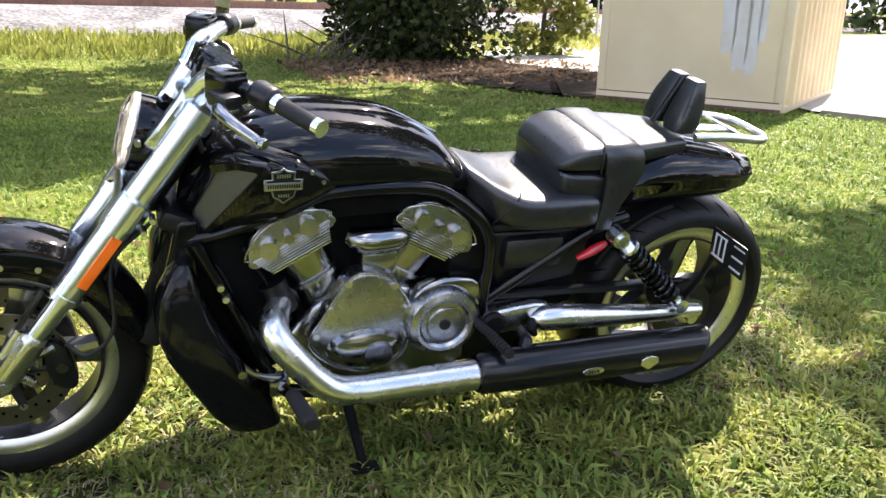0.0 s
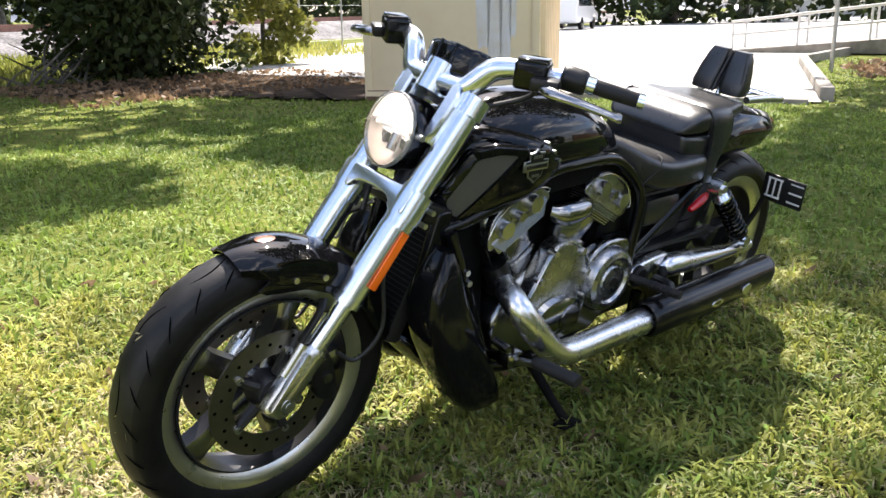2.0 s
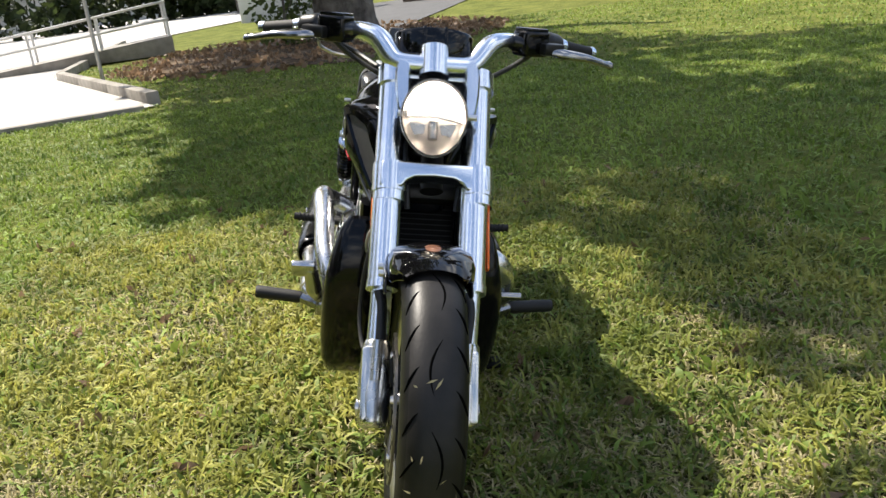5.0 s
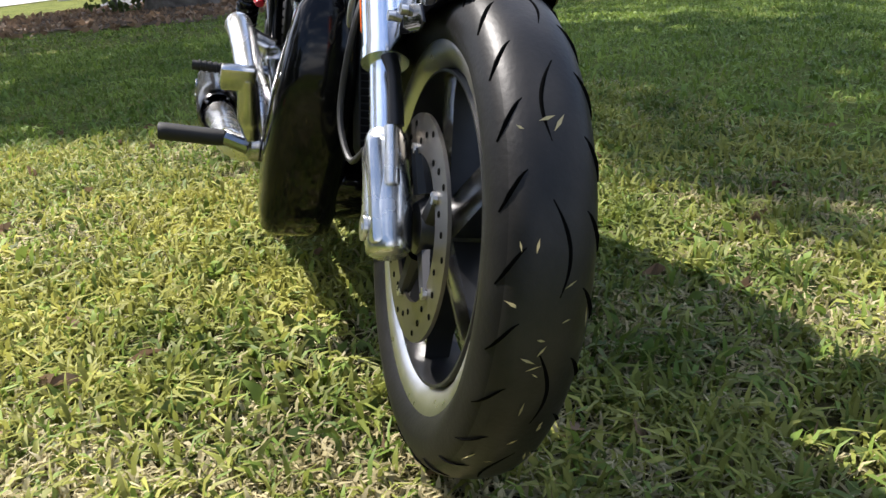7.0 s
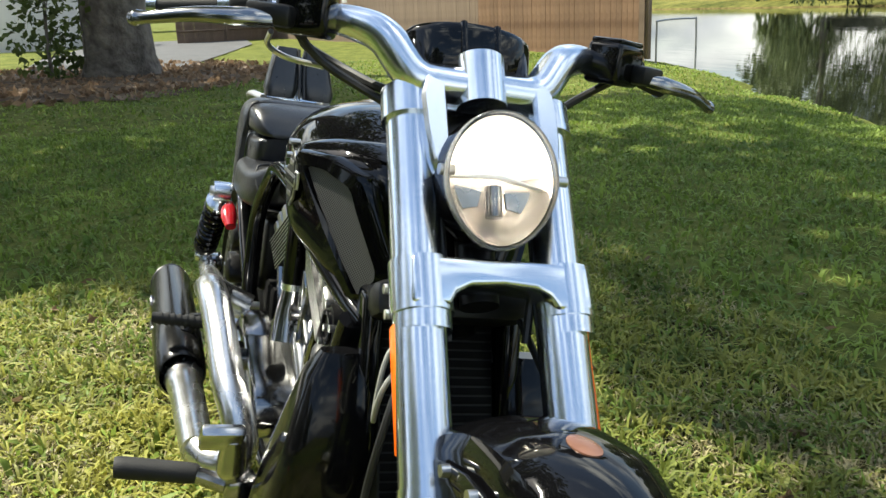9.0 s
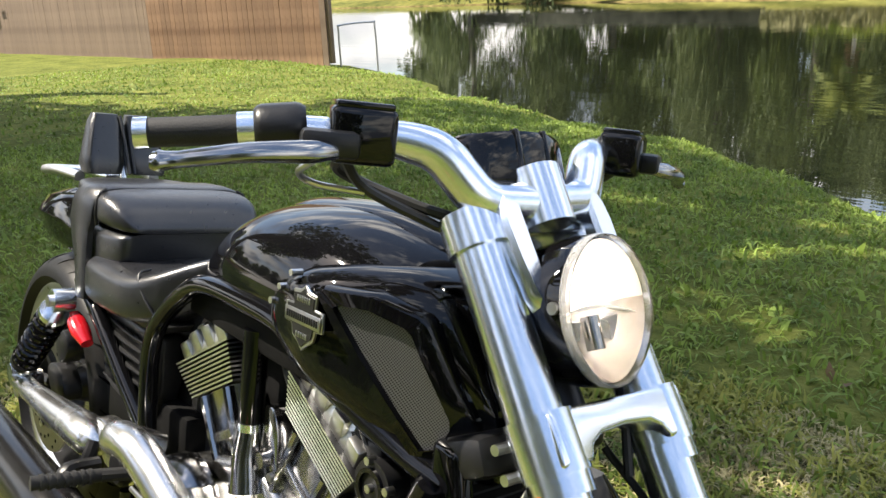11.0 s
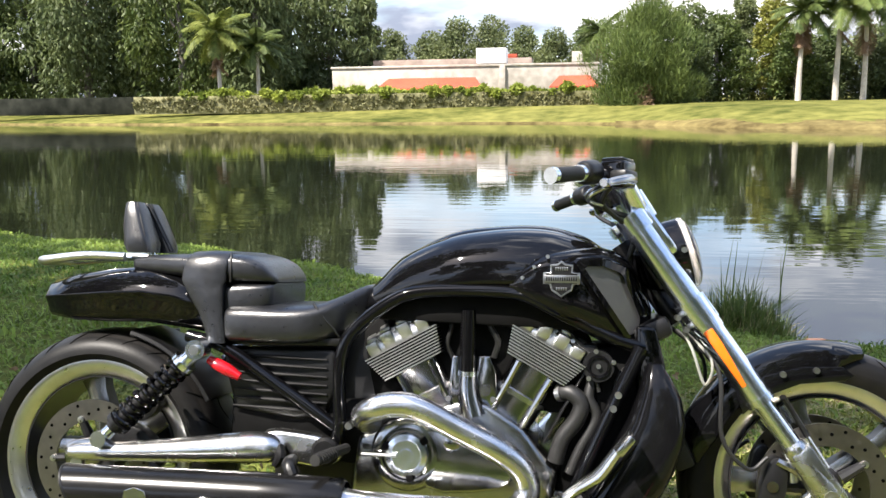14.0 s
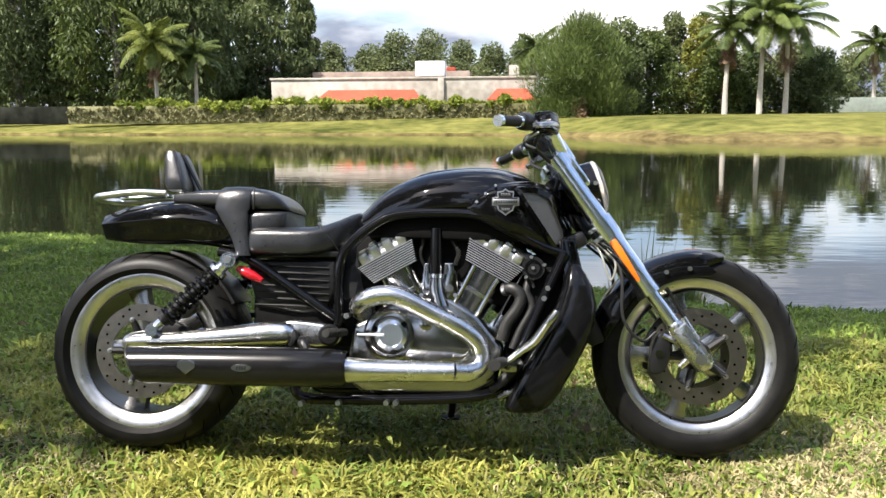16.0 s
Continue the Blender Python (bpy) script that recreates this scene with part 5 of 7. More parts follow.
# lower bridge with its arch
arch = [(-0.110, 0.526), (0.110, 0.526), (0.112, 0.466), (0.066, 0.466), (0.058, 0.482), (0.04, 0.491), (0, 0.494), (-0.04, 0.491), (-0.058, 0.482), (-0.066, 0.466), (-0.112, 0.466)]
bm = bmesh.new()
fr = [bm.verts.new(on_fork(q, 0.036, y)) for y, q in arch]
bk = [bm.verts.new(on_fork(q, -0.010, y)) for y, q in arch]
bm.faces.new(fr), bm.faces.new(bk[::-1])
for i in range(len(arch)):
    bm.faces.new((fr[i], bk[i], bk[(i + 1) % len(arch)], fr[(i + 1) % len(arch)]))
bmesh.ops.recalc_face_normals(bm, faces=bm.faces)
part("fork_bridge", bevel(bm, 0.006, 3), M_chrome, bike, "polished arched fork bridge")
bm = bmesh.new()
top = [(-0.105, 0.764), (0.105, 0.764), (0.11, 0.738), (0.05, 0.733), (-0.05, 0.733), (-0.11, 0.738)]
fr = [bm.verts.new(on_fork(q, 0.022, y)) for y, q in top]
bk = [bm.verts.new(on_fork(q, -0.05, y * 0.7)) for y, q in top]
bm.faces.new(fr), bm.faces.new(bk[::-1])
for i in range(6):
    bm.faces.new((fr[i], bk[i], bk[(i + 1) % 6], fr[(i + 1) % 6]))
bmesh.ops.recalc_face_normals(bm, faces=bm.faces)
part("top_bridge", bevel(bm, 0.005, 3), M_chrome, bike, "polished top bridge")
part("steering_stem", rod(on_fork(0.49, -0.045), on_fork(0.72, -0.045), 0.026, 20), M_satin, bike)
for y in (-0.05, 0.05):
    part("bridge_cable", sweep([on_fork(0.70, -0.02, y), on_fork(0.62, 0.0, y * 1.2), on_fork(0.55, 0.0, y * 1.2), on_fork(0.44, -0.03, y)], 0.006, 8, 4), M_cable, bike)

# ---- headlamp ----
HL = Vector((1.399, 0.012, 0.887))
HN = Vector((0.958, 0, 0.287))
HU = Vector((-0.287, 0, 0.958))


def lamp_ring(depth, k, squash=1.0, n=40):
    out = []
    for j in range(n):
        a = 2 * math.pi * j / n
        c, s = math.cos(a), math.sin(a)
        w = 0.073 * (1 - 0.10 * max(0, -s) ** 1.5)
        out.append(HL + HN * depth + Vector((0, 1, 0)) * (w * k * c) + HU * (0.084 * k * s * squash))
    return out


lamp = new("headlamp")
lamp.parent = bike
tagged(lamp, "tall oval headlamp in a black housing")
part("lamp_housing", loft([lamp_ring(-0.004, 0.965), lamp_ring(-0.004, 1.02), lamp_ring(-0.03, 1.03), lamp_ring(-0.075, 0.96), lamp_ring(-0.105, 0.82), lamp_ring(-0.125, 0.58), lamp_ring(-0.132, 0.25), lamp_ring(-0.133, 0.05)], caps=False), M_paint, lamp, "gloss black lamp housing")
part("lamp_rim", loft([lamp_ring(-0.006, 1.0), lamp_ring(-0.005, 1.022), lamp_ring(0.003, 1.022), lamp_ring(0.008, 1.008), lamp_ring(0.008, 0.985), lamp_ring(-0.004, 0.970)], closed=True), M_clear, lamp, "clear pale lamp rim")
refl = [lamp_ring(0.000, 0.95), lamp_ring(-0.020, 0.82), lamp_ring(-0.035, 0.55), lamp_ring(-0.044, 0.28), lamp_ring(-0.046, 0.10)]
bm = bmesh.new()
vv = [[bm.verts.new(q) for q in r] for r in refl]
for a, b in zip(vv, vv[1:]):
    for i in range(40):
        bm.faces.new((a[i], a[(i + 1) % 40], b[(i + 1) % 40], b[i]))
bm.faces.new(vv[-1])
for fc in bm.faces:
    fc.material_index = 1 if (fc.calc_center_median() - HL).dot(HU) < 0.006 else 0
part("lamp_reflector", bm, [M_reflector, M_bowl], lamp, "mirrored lamp bowl")
part("lamp_divider", moved(prism(rounded([(-0.066, 0.000), (-0.03, 0.006), (0.005, 0.007), (0.064, -0.006), (0.008, 0.003), (-0.03, 0.002)], 3), -0.020, -0.004, 0), Matrix.Translation(HL + HN * -0.004) @ Matrix((tuple((0, HN.x, HU.x)), tuple((1, HN.y, HU.y)), tuple((0, HN.z, HU.z)))).to_4x4()), M_reflector, lamp)
lamp_m = Matrix.Translation(HL + HN * -0.004) @ Matrix((tuple((0, HN.x, HU.x)), tuple((1, HN.y, HU.y)), tuple((0, HN.z, HU.z)))).to_4x4()
for s in (-1, 1):
    facet = [(s * a, b) for a, b in ((0.056, -0.006), (0.015, -0.011), (0.019, -0.032), (0.040, -0.036))]
    part("bowl_facet", moved(prism(facet[::s], -0.026, -0.022, 0.001, 1), lamp_m), M_smoke, lamp, "grey facet of the lower bowl")
part("bulb_shield", rod(HL + HN * -0.026 - HU * 0.006, HL + HN * -0.020 - HU * 0.044, 0.011, 16, 0.004), M_alu, lamp)
bulb = bmesh.new()
bmesh.ops.create_uvsphere(bulb, u_segments=16, v_segments=10, radius=0.0075, matrix=Matrix.Translation(HL + HN * -0.022 + HU * 0.020))
part("lamp_bulb", bulb, M_bulb, lamp, "lit warm bulb")
lens = [lamp_ring(0.007, 0.985), lamp_ring(0.013, 0.94), lamp_ring(0.020, 0.76), lamp_ring(0.024, 0.5), lamp_ring(0.026, 0.2)]
bm = bmesh.new()
vv = [[bm.verts.new(q) for q in r] for r in lens]
for a, b in zip(vv, vv[1:]):
    for i in range(40):
        bm.faces.new((a[i], a[(i + 1) % 40], b[(i + 1) % 40], b[i]))
bm.faces.new(vv[-1])
lens_ob = part("lamp_lens", bm, M_glass, lamp, "clear curved lamp lens")
lens_ob.visible_shadow = False

# ---- bars, clocks, controls ----
fixed = set(bike.children)
part("riser", rod((1.300, 0, 0.962), (1.262, 0, 1.022), 0.034, 28, 0.004), M_chrome, bike, "polished handlebar riser")
for s in (-1, 1):
    line = bent([(1.284, 0.0, 0.986), (1.272, s * 0.086, 0.986), (1.240, s * 0.128, 1.040), (1.212, s * 0.172, 1.049), (1.150, s * 0.305, 1.045)], 0.022)
    part("handlebar", sweep(line, [0.0255, 0.0255, 0.0255, 0.0245, 0.023, 0.0205, 0.0175], 18, 1), M_chrome, bike, "wide polished handlebar with tight bends")
pod_m = Matrix.Translation((1.218, 0, 1.024)) @ Matrix.Rotation(-0.42, 4, "Y")
clocks = part("instrument_pod", moved(lathe([(0, -0.034), (0.90, -0.034), (0.97, -0.028), (1.0, 0.018), (0.985, 0.025), (0.94, 0.029), (0, 0.030)], 48, "z"), pod_m @ Matrix.Diagonal((0.052, 0.092, 1, 1))), M_paint, bike, "black instrument pod")
for y in (-0.024, 0.024):
    part("pod_rib", moved(box((0.046, y, 0.002), (0.012, 0.010, 0.060), 0.004), pod_m), M_paint, clocks)
part("clock_face", moved(lathe([(0, 0.033), (0.036, 0.033), (0.039, 0.029), (0.0, 0.027)], 32, "z"), pod_m), M_window, clocks)
for y in (-0.06, 0.06):
    part("side_clock", moved(lathe([(0, 0.0), (0.02, 0.0), (0.022, -0.006), (0.0, -0.006)], 24, "z"), pod_m @ Matrix.Translation((0, y, 0.033))), M_window, clocks)
for s in (-1, 1):
    e0, e1 = Vector((1.137, s * 0.316, 1.043)), Vector((1.083, s * 0.402, 1.029))
    g = part("grip", sweep([e0, e0.lerp(e1, 0.1), e0.lerp(e1, 0.9), e1], [0.0145, 0.0160, 0.0156, 0.0145], 20, 4), M_grip, bike, "black rubber grip")
    part("grip_cap", rod(e0.lerp(e1, 0.93), e0.lerp(e1, 1.07), 0.0168, 20, 0.005), M_chrome, g)
    part("grip_collar", rod(e0.lerp(e1, -0.12), e0.lerp(e1, 0.05), 0.0185, 20, 0.003), M_chrome, g)
    part("switch_housing", sweep([e0.lerp(e1, -0.12), e0.lerp(e1, -0.2), e0.lerp(e1, -0.55), e0.lerp(e1, -0.65)], [0.021, 0.026, 0.027, 0.022], 14, 3), M_satin, bike, "black switch housing")
    mc = Vector((1.222, s * 0.225, 1.050))
    part("reservoir", box(mc, (0.058, 0.070, 0.060), 0.009, (0, 0, s * 28), 3), M_paint, bike, "black fluid reservoir")
    part("reservoir_lid", box(mc + Vector((0, 0, 0.031)), (0.051, 0.061, 0.008), 0.003, (0, 0, s * 28)), M_paint, bike)
    part("lever_perch", box((1.232, s * 0.27, 1.040), (0.04, 0.06, 0.028), 0.007, (0, 0, s * 30)), M_satin, bike)
    part("lever", sweep([(1.238, s * 0.252, 1.036), (1.245, s * 0.30, 1.032), (1.228, s * 0.36, 1.026), (1.196, s * 0.412, 1.014), (1.187, s * 0.427, 1.011), (1.183, s * 0.433, 1.011)], [0.009, 0.0145, 0.0115, 0.0095, 0.0125, 0.0095], 12, 5, 0.8), M_alu, bike, "polished hand lever")
    part("control_cable", sweep([(1.21, s * 0.24, 1.03), (1.19, s * 0.19, 0.99), (1.235, s * 0.12, 0.955), (1.27, s * 0.075, 0.93), (1.25, s * 0.06, 0.84)], 0.006, 8, 5), M_cable, bike)
part("brake_hose", sweep([(1.215, -0.225, 1.035), (1.165, -0.215, 1.012), (1.165, -0.175, 0.993), (1.215, -0.135, 0.975), (1.27, -0.09, 0.955), (1.275, -0.085, 0.90), (1.335, -0.075, 0.80)], 0.0065, 8, 5), M_cable, bike)
part("brake_pipe", sweep([(1.20, -0.265, 1.02), (1.165, -0.262, 1.003), (1.160, -0.235, 0.990), (1.19, -0.19, 0.985)], 0.004, 8, 5), M_bolt, bike)

for ob in set(bike.children) - fixed:
    ob.location.y = 0.012

# ---- front mudguard ----
def arc_shell(c, r, a0, a1, sect, n=36, thick=0.004, taper=None):
    """A shell round the y axis; sect is (radius off, y) across it."""
    outer, inner = [], []
    for i in range(n + 1):
        a = math.radians(a0 + (a1 - a0) * i / n)
        k = taper(i / n) if taper else 1.0
        ro = [(c[0] + math.cos(a) * (r + d * (1 if d > -0.02 else k)), c[1] + y * (0.6 + 0.4 * k), c[2] + math.sin(a) * (r + d * (1 if d > -0.02 else k))) for d, y in sect]
        ri = [(c[0] + math.cos(a) * (r + d * (1 if d > -0.02 else k) - thick), c[1] + y * (0.6 + 0.4 * k) * (1 - thick / 0.09), c[2] + math.sin(a) * (r + d * (1 if d > -0.02 else k) - thick)) for d, y in sect[::-1]]
        outer.append(ro + ri)
    return loft(outer)


guard_section = [(-0.062, -0.082), (-0.03, -0.083), (-0.012, -0.076), (0.0, -0.052), (0.006, -0.02), (0.007, 0.0), (0.006, 0.02), (0.0, 0.052), (-0.012, 0.076), (-0.03, 0.083), (-0.062, 0.082)]
guard = part("front_mudguard", arc_shell(FW, 0.330, 75, 170, guard_section, taper=lambda q: min(1.0, 0.3 + q * 4.5) * (1.0 if q < 0.85 else 1 - (q - 0.85) * 2.0)), M_paint, bike, "gloss black front mudguard")
for s in (-1, 1):
    poly = [(1.515, 0.515), (1.555, 0.555), (1.64, 0.590), (1.735, 0.600), (1.755, 0.612), (1.73, 0.632), (1.64, 0.628), (1.56, 0.605), (1.50, 0.560)]
    br = part("mudguard_bracket", prism(poly, s * 0.079, s * 0.0845, 0.0025), M_paint, guard)
    for x, z in ((1.600, 0.611), (1.672, 0.622)):
        part("mudguard_bolt", rod((x, s * 0.084, z), (x, s * 0.094, z), 0.007, 12, 0.002), M_bolt, guard)
    part("mudguard_stay", sweep([on_fork(0.13, 0.04, s * 0.085), on_fork(0.2, 0.045, s * 0.088), (1.600, s * 0.088, 0.56)], [0.011, 0.010, 0.012], 10, 4, 0.6), M_satin, guard)
BADGE = radians(91)
part("mudguard_lamp", moved(lathe([(0.0, 0.0022), (0.010, 0.002), (0.0155, 0.0004), (0.016, -0.004), (0, -0.004)], 24, "z"), Matrix.Translation((FW[0] + math.cos(BADGE) * 0.3362, 0.006, FW[2] + math.sin(BADGE) * 0.3368)) @ Matrix.Rotation(math.pi / 2 - BADGE, 4, "Y") @ Matrix.Diagonal((1.5, 1, 1, 1))), M_amber, guard, "small amber badge on the mudguard")
# calipers
for s in (-1, 1):
    cal = part("brake_caliper", prism(rounded([(1.548, 0.305), (1.565, 0.40), (1.590, 0.425), (1.612, 0.40), (1.607, 0.335), (1.585, 0.30)], 3), s * 0.046, s * 0.092, 0.006), M_satin, bike, "black brake caliper")
    part("caliper_badge", moved(lathe([(0, 0), (0.013, 0), (0.013, s * 0.003), (0, s * 0.003)], 20), Matrix.Translation((1.578, s * 0.0925, 0.358))), M_alu, cal)
    part("caliper_mount", sweep([(1.590, s * 0.086, 0.415), (1.610, s * 0.09, 0.405), (1.645, s * 0.09, 0.39)], 0.011, 8, 3), M_alu, cal)
    part("caliper_hose", sweep([on_fork(0.48, -0.06, s * 0.06), (1.455, s * 0.105, 0.62), (1.462, s * 0.125, 0.47), (1.52, s * 0.115, 0.40), (1.565, s * 0.10, 0.425)], 0.005, 8, 6), M_cable, bike)
part("hose_link", sweep([on_fork(0.47, -0.05, -0.07), (1.40, -0.10, 0.66), (1.425, -0.115, 0.585), (1.44, -0.11, 0.64), on_fork(0.47, -0.045, -0.05)], 0.0035, 8, 6), M_braid, bike)

# ---- tank and cowls ----
part("tank", body([(0.615, 0.070, 0.745, 0.775), (0.65, 0.095, 0.735, 0.806), (0.72, 0.125, 0.748, 0.872), (0.83, 0.155, 0.772, 0.918), (0.93, 0.168, 0.780, 0.936), (1.02, 0.170, 0.780, 0.941), (1.09, 0.163, 0.776, 0.934), (1.17, 0.142, 0.770, 0.910), (1.215, 0.110, 0.775, 0.880)], 2.5, 40, 0.22, 5), M_paint, bike, "gloss black tank cover")
part("tank_ridge", body([(0.70, 0.012, 0.84, 0.8635), (0.83, 0.05, 0.88, 0.927), (0.95, 0.062, 0.90, 0.945), (1.06, 0.060, 0.90, 0.946), (1.15, 0.05, 0.88, 0.924), (1.20, 0.03, 0.86, 0.894)], 2.2, 24), M_paint, bike)
cowl = part("side_cowl", body([(0.985, 0.166, 0.792, 0.812), (1.015, 0.178, 0.765, 0.850), (1.06, 0.186, 0.738, 0.880), (1.105, 0.185, 0.714, 0.890), (1.15, 0.168, 0.696, 0.895), (1.20, 0.142, 0.668, 0.893), (1.25, 0.108, 0.645, 0.872), (1.285, 0.076, 0.638, 0.820), (1.312, 0.050, 0.655, 0.755)], 4.5, 44, 0.5, 5), M_paint, bike, "gloss black radiator cowl")


def cowl_side(x):
    return float(np.interp(x, [1.015, 1.06, 1.105, 1.15, 1.20, 1.25, 1.285, 1.312], [0.179, 0.187, 0.186, 0.170, 0.144, 0.110, 0.078, 0.052]))


for s in (-1, 1):
    quad = [(1.128, 0.858), (1.136, 0.867), (1.196, 0.869), (1.244, 0.852), (1.254, 0.842), (1.301, 0.732), (1.302, 0.712), (1.288, 0.678), (1.256, 0.670)]
    inn = [(1.145, 0.848), (1.152, 0.853), (1.192, 0.854), (1.234, 0.839), (1.242, 0.831), (1.287, 0.730), (1.288, 0.718), (1.279, 0.692), (1.261, 0.686)]
    def fine_poly(p, k=4):
        out = []
        for (a, b), (c, d) in zip(p, p[1:] + p[:1]):
            out += [(a + (c - a) * i / k, b + (d - b) * i / k) for i in range(k)]
        return out
    side = lambda x, z, s=s: s * (cowl_side(x) + 0.001)
    gxm, gzm = sum(p[0] for p in inn) / len(inn), sum(p[1] for p in inn) / len(inn)
    inn = [(gxm + (x - gxm) * 0.90, gzm + (z - gzm) * 0.93) for x, z in inn]
    ring_o, ring_i = fine_poly(quad), fine_poly(inn)
    bm = loft([[(x, side(x, z) - s * 0.012, z) for x, z in ring_o], [(x, side(x, z) + s * 0.006, z) for x, z in ring_o], [(x + (gxm - x) * 0.05, side(x, z) + s * 0.012, z + (gzm - z) * 0.05) for x, z in ring_o], [(x, side(x, z) + s * 0.014, z) for x, z in ring_i], [(x, side(x, z) - s * 0.012, z) for x, z in ring_i]], caps=False)
    part("grille_frame", bm, M_paint, cowl, "raised black grille surround")
    bm = bmesh.new()
    bm.faces.new([bm.verts.new((x, side(x, z) + s * 0.0060, z)) for x, z in ring_i])
    part("grille_mesh", bm, M_mesh, cowl, "dark grey wire mesh")
    for x, z in ((1.071, 0.869), (1.041, 0.845), (1.014, 0.820)):
        part("cowl_bolt", rod((x, s * (cowl_side(x) - 0.012), z), (x, s * (cowl_side(x) + 0.004), z), 0.0045, 12, 0.0015), M_bolt, cowl)
    # shield-and-bar badge, plain shapes
    bx, bz = 1.102, 0.820
    flat = lambda x, z, s=s: s * cowl_side(1.10)
    outer = [(0, 0.040), (0.009, 0.033), (0.026, 0.031), (0.024, 0.014), (0.041, 0.013), (0.041, -0.012), (0.027, -0.013), (0.023, -0.027), (0.011, -0.034), (0, -0.043), (-0.011, -0.034), (-0.023, -0.027), (-0.027, -0.013), (-0.041, -0.012), (-0.041, 0.013), (-0.024, 0.014), (-0.026, 0.031), (-0.009, 0.033)]
    em = part("badge", prism([(bx + a, bz + b) for a, b in outer], -0.003, 0.0015 if s > 0 else 0.003, 0.0008, 1, bend=flat) if s > 0 else prism([(bx + a, bz + b) for a, b in outer], -0.0015, 0.003, 0.0008, 1, bend=flat), M_emblem, cowl, "pewter shield badge")
    inner = [(a * 0.86, b * 0.88) for a, b in outer]
    part("badge_field", prism([(bx + a, bz + b) for a, b in inner], -0.001, 0.001, 0, 1, bend=lambda x, z, s=s: s * (cowl_side(1.10) + 0.0018)), M_satin, cowl)
    part("badge_band", box((bx, s * (cowl_side(1.10) + 0.0032), bz - 0.001), (0.078, 0.0012, 0.0175), 0.0005), M_emblem, cowl)
    for a0, b0, w_, h_ in ((0, 0.022, 0.030, 0.008), (0, -0.001, 0.070, 0.009), (0, -0.023, 0.026, 0.007)):
        k = int(w_ / 0.0047)
        for i in range(k):
            part("badge_mark", box((bx + a0 - w_ / 2 + (i + 0.5) * w_ / k, s * (cowl_side(1.10) + (0.0042 if b0 == -0.001 else 0.0032)), bz + b0), (0.0030, 0.0012, h_), 0.0003), M_satin if b0 == -0.001 else M_emblem, cowl)

# ---- frame ----
rail = [(0.572, -0.150, 0.40), (0.590, -0.155, 0.463), (0.586, -0.155, 0.568), (0.592, -0.155, 0.636), (0.618, -0.153, 0.688), (0.690, -0.150, 0.748), (0.765, -0.150, 0.781), (0.90, -0.154, 0.788), (1.01, -0.156, 0.782), (1.08, -0.158, 0.752), (1.22, -0.118, 0.684), (1.29, -0.10, 0.662)]
both("frame_rail", sweep(rail, 0.0165, 12, 5), M_paint, bike, "gloss black frame rail")
both("down_tube", sweep([(1.285, -0.12, 0.665), (1.20, -0.125, 0.48), (1.11, -0.125, 0.275), (1.06, -0.12, 0.232), (0.90, -0.12, 0.212), (0.60, -0.12, 0.205), (0.46, -0.12, 0.215), (0.44, -0.12, 0.30)], 0.017, 12, 5), M_paint, bike, "gloss black down tube")
both("seat_rail", sweep([(0.575, -0.145, 0.46), (0.45, -0.150, 0.545), (0.30, -0.150, 0.640), (0.20, -0.14, 0.665)], 0.0155, 12, 4), M_paint, bike)
for x, z in ((0.614, 0.468), (0.474, 0.196), (0.591, 0.200), (0.74, 0.203), (0.769, 0.203)):
    both("frame_bolt", rod((x, -0.135, z), (x, -0.172, z), 0.0085, 12, 0.002), M_bolt, bike)
for x, z in ((1.232, 0.558), (1.221, 0.527)):
    both("frame_bolt", rod((x, -0.12, z), (x, -0.147, z), 0.008, 12, 0.002), M_bolt, bike)

# ---- radiator and chin cowl ----
chin = [(1.23, 0.335), (1.285, 0.315), (1.262, 0.262), (1.20, 0.222), (1.10, 0.222), (1.14, 0.290)]
part("chin_cowl", prism(rounded(chin, 3), -0.12, 0.12, 0.012, 3), M_paint, bike, "gloss black chin between the shrouds")
SHROUD = [(0.182, 1.135, 1.180, 0.148, 0.030), (0.186, 1.112, 1.205, 0.148, 0.052), (0.200, 1.100, 1.232, 0.148, 0.064), (0.240, 1.112, 1.266, 0.148, 0.070), (0.320, 1.152, 1.312, 0.148, 0.072), (0.400, 1.198, 1.354, 0.147, 0.071),
          (0.460, 1.232, 1.374, 0.146, 0.068), (0.505, 1.255, 1.378, 0.144, 0.063), (0.560, 1.275, 1.368, 0.141, 0.054), (0.605, 1.288, 1.345, 0.138, 0.043), (0.632, 1.298, 1.326, 0.136, 0.026)]


def shroud(s):
    """One side of the radiator shroud: a tall rounded scoop leaning back to its foot."""
    rings = [[((xb + xf) / 2 + (xf - xb) / 2 * math.copysign(abs(math.cos(q)) ** 0.52, math.cos(q)), s * (yc + hw * math.copysign(abs(math.sin(q)) ** 0.58, math.sin(q))), z) for q in np.linspace(0, 2 * math.pi, 40, endpoint=False)] for z, xb, xf, yc, hw in SHROUD]
    return loft(rings)


for s in (-1, 1):
    part("radiator_shroud", shroud(s), M_shroud, bike, "gloss black rounded radiator shroud")
for s in (-1, 1):
    part("radiator_side", prism([(1.272, 0.715), (1.318, 0.712), (1.366, 0.505), (1.345, 0.400), (1.300, 0.380), (1.275, 0.560)], s * 0.086, s * 0.114, 0.010, 3), M_paint, bike, "gloss black radiator side")
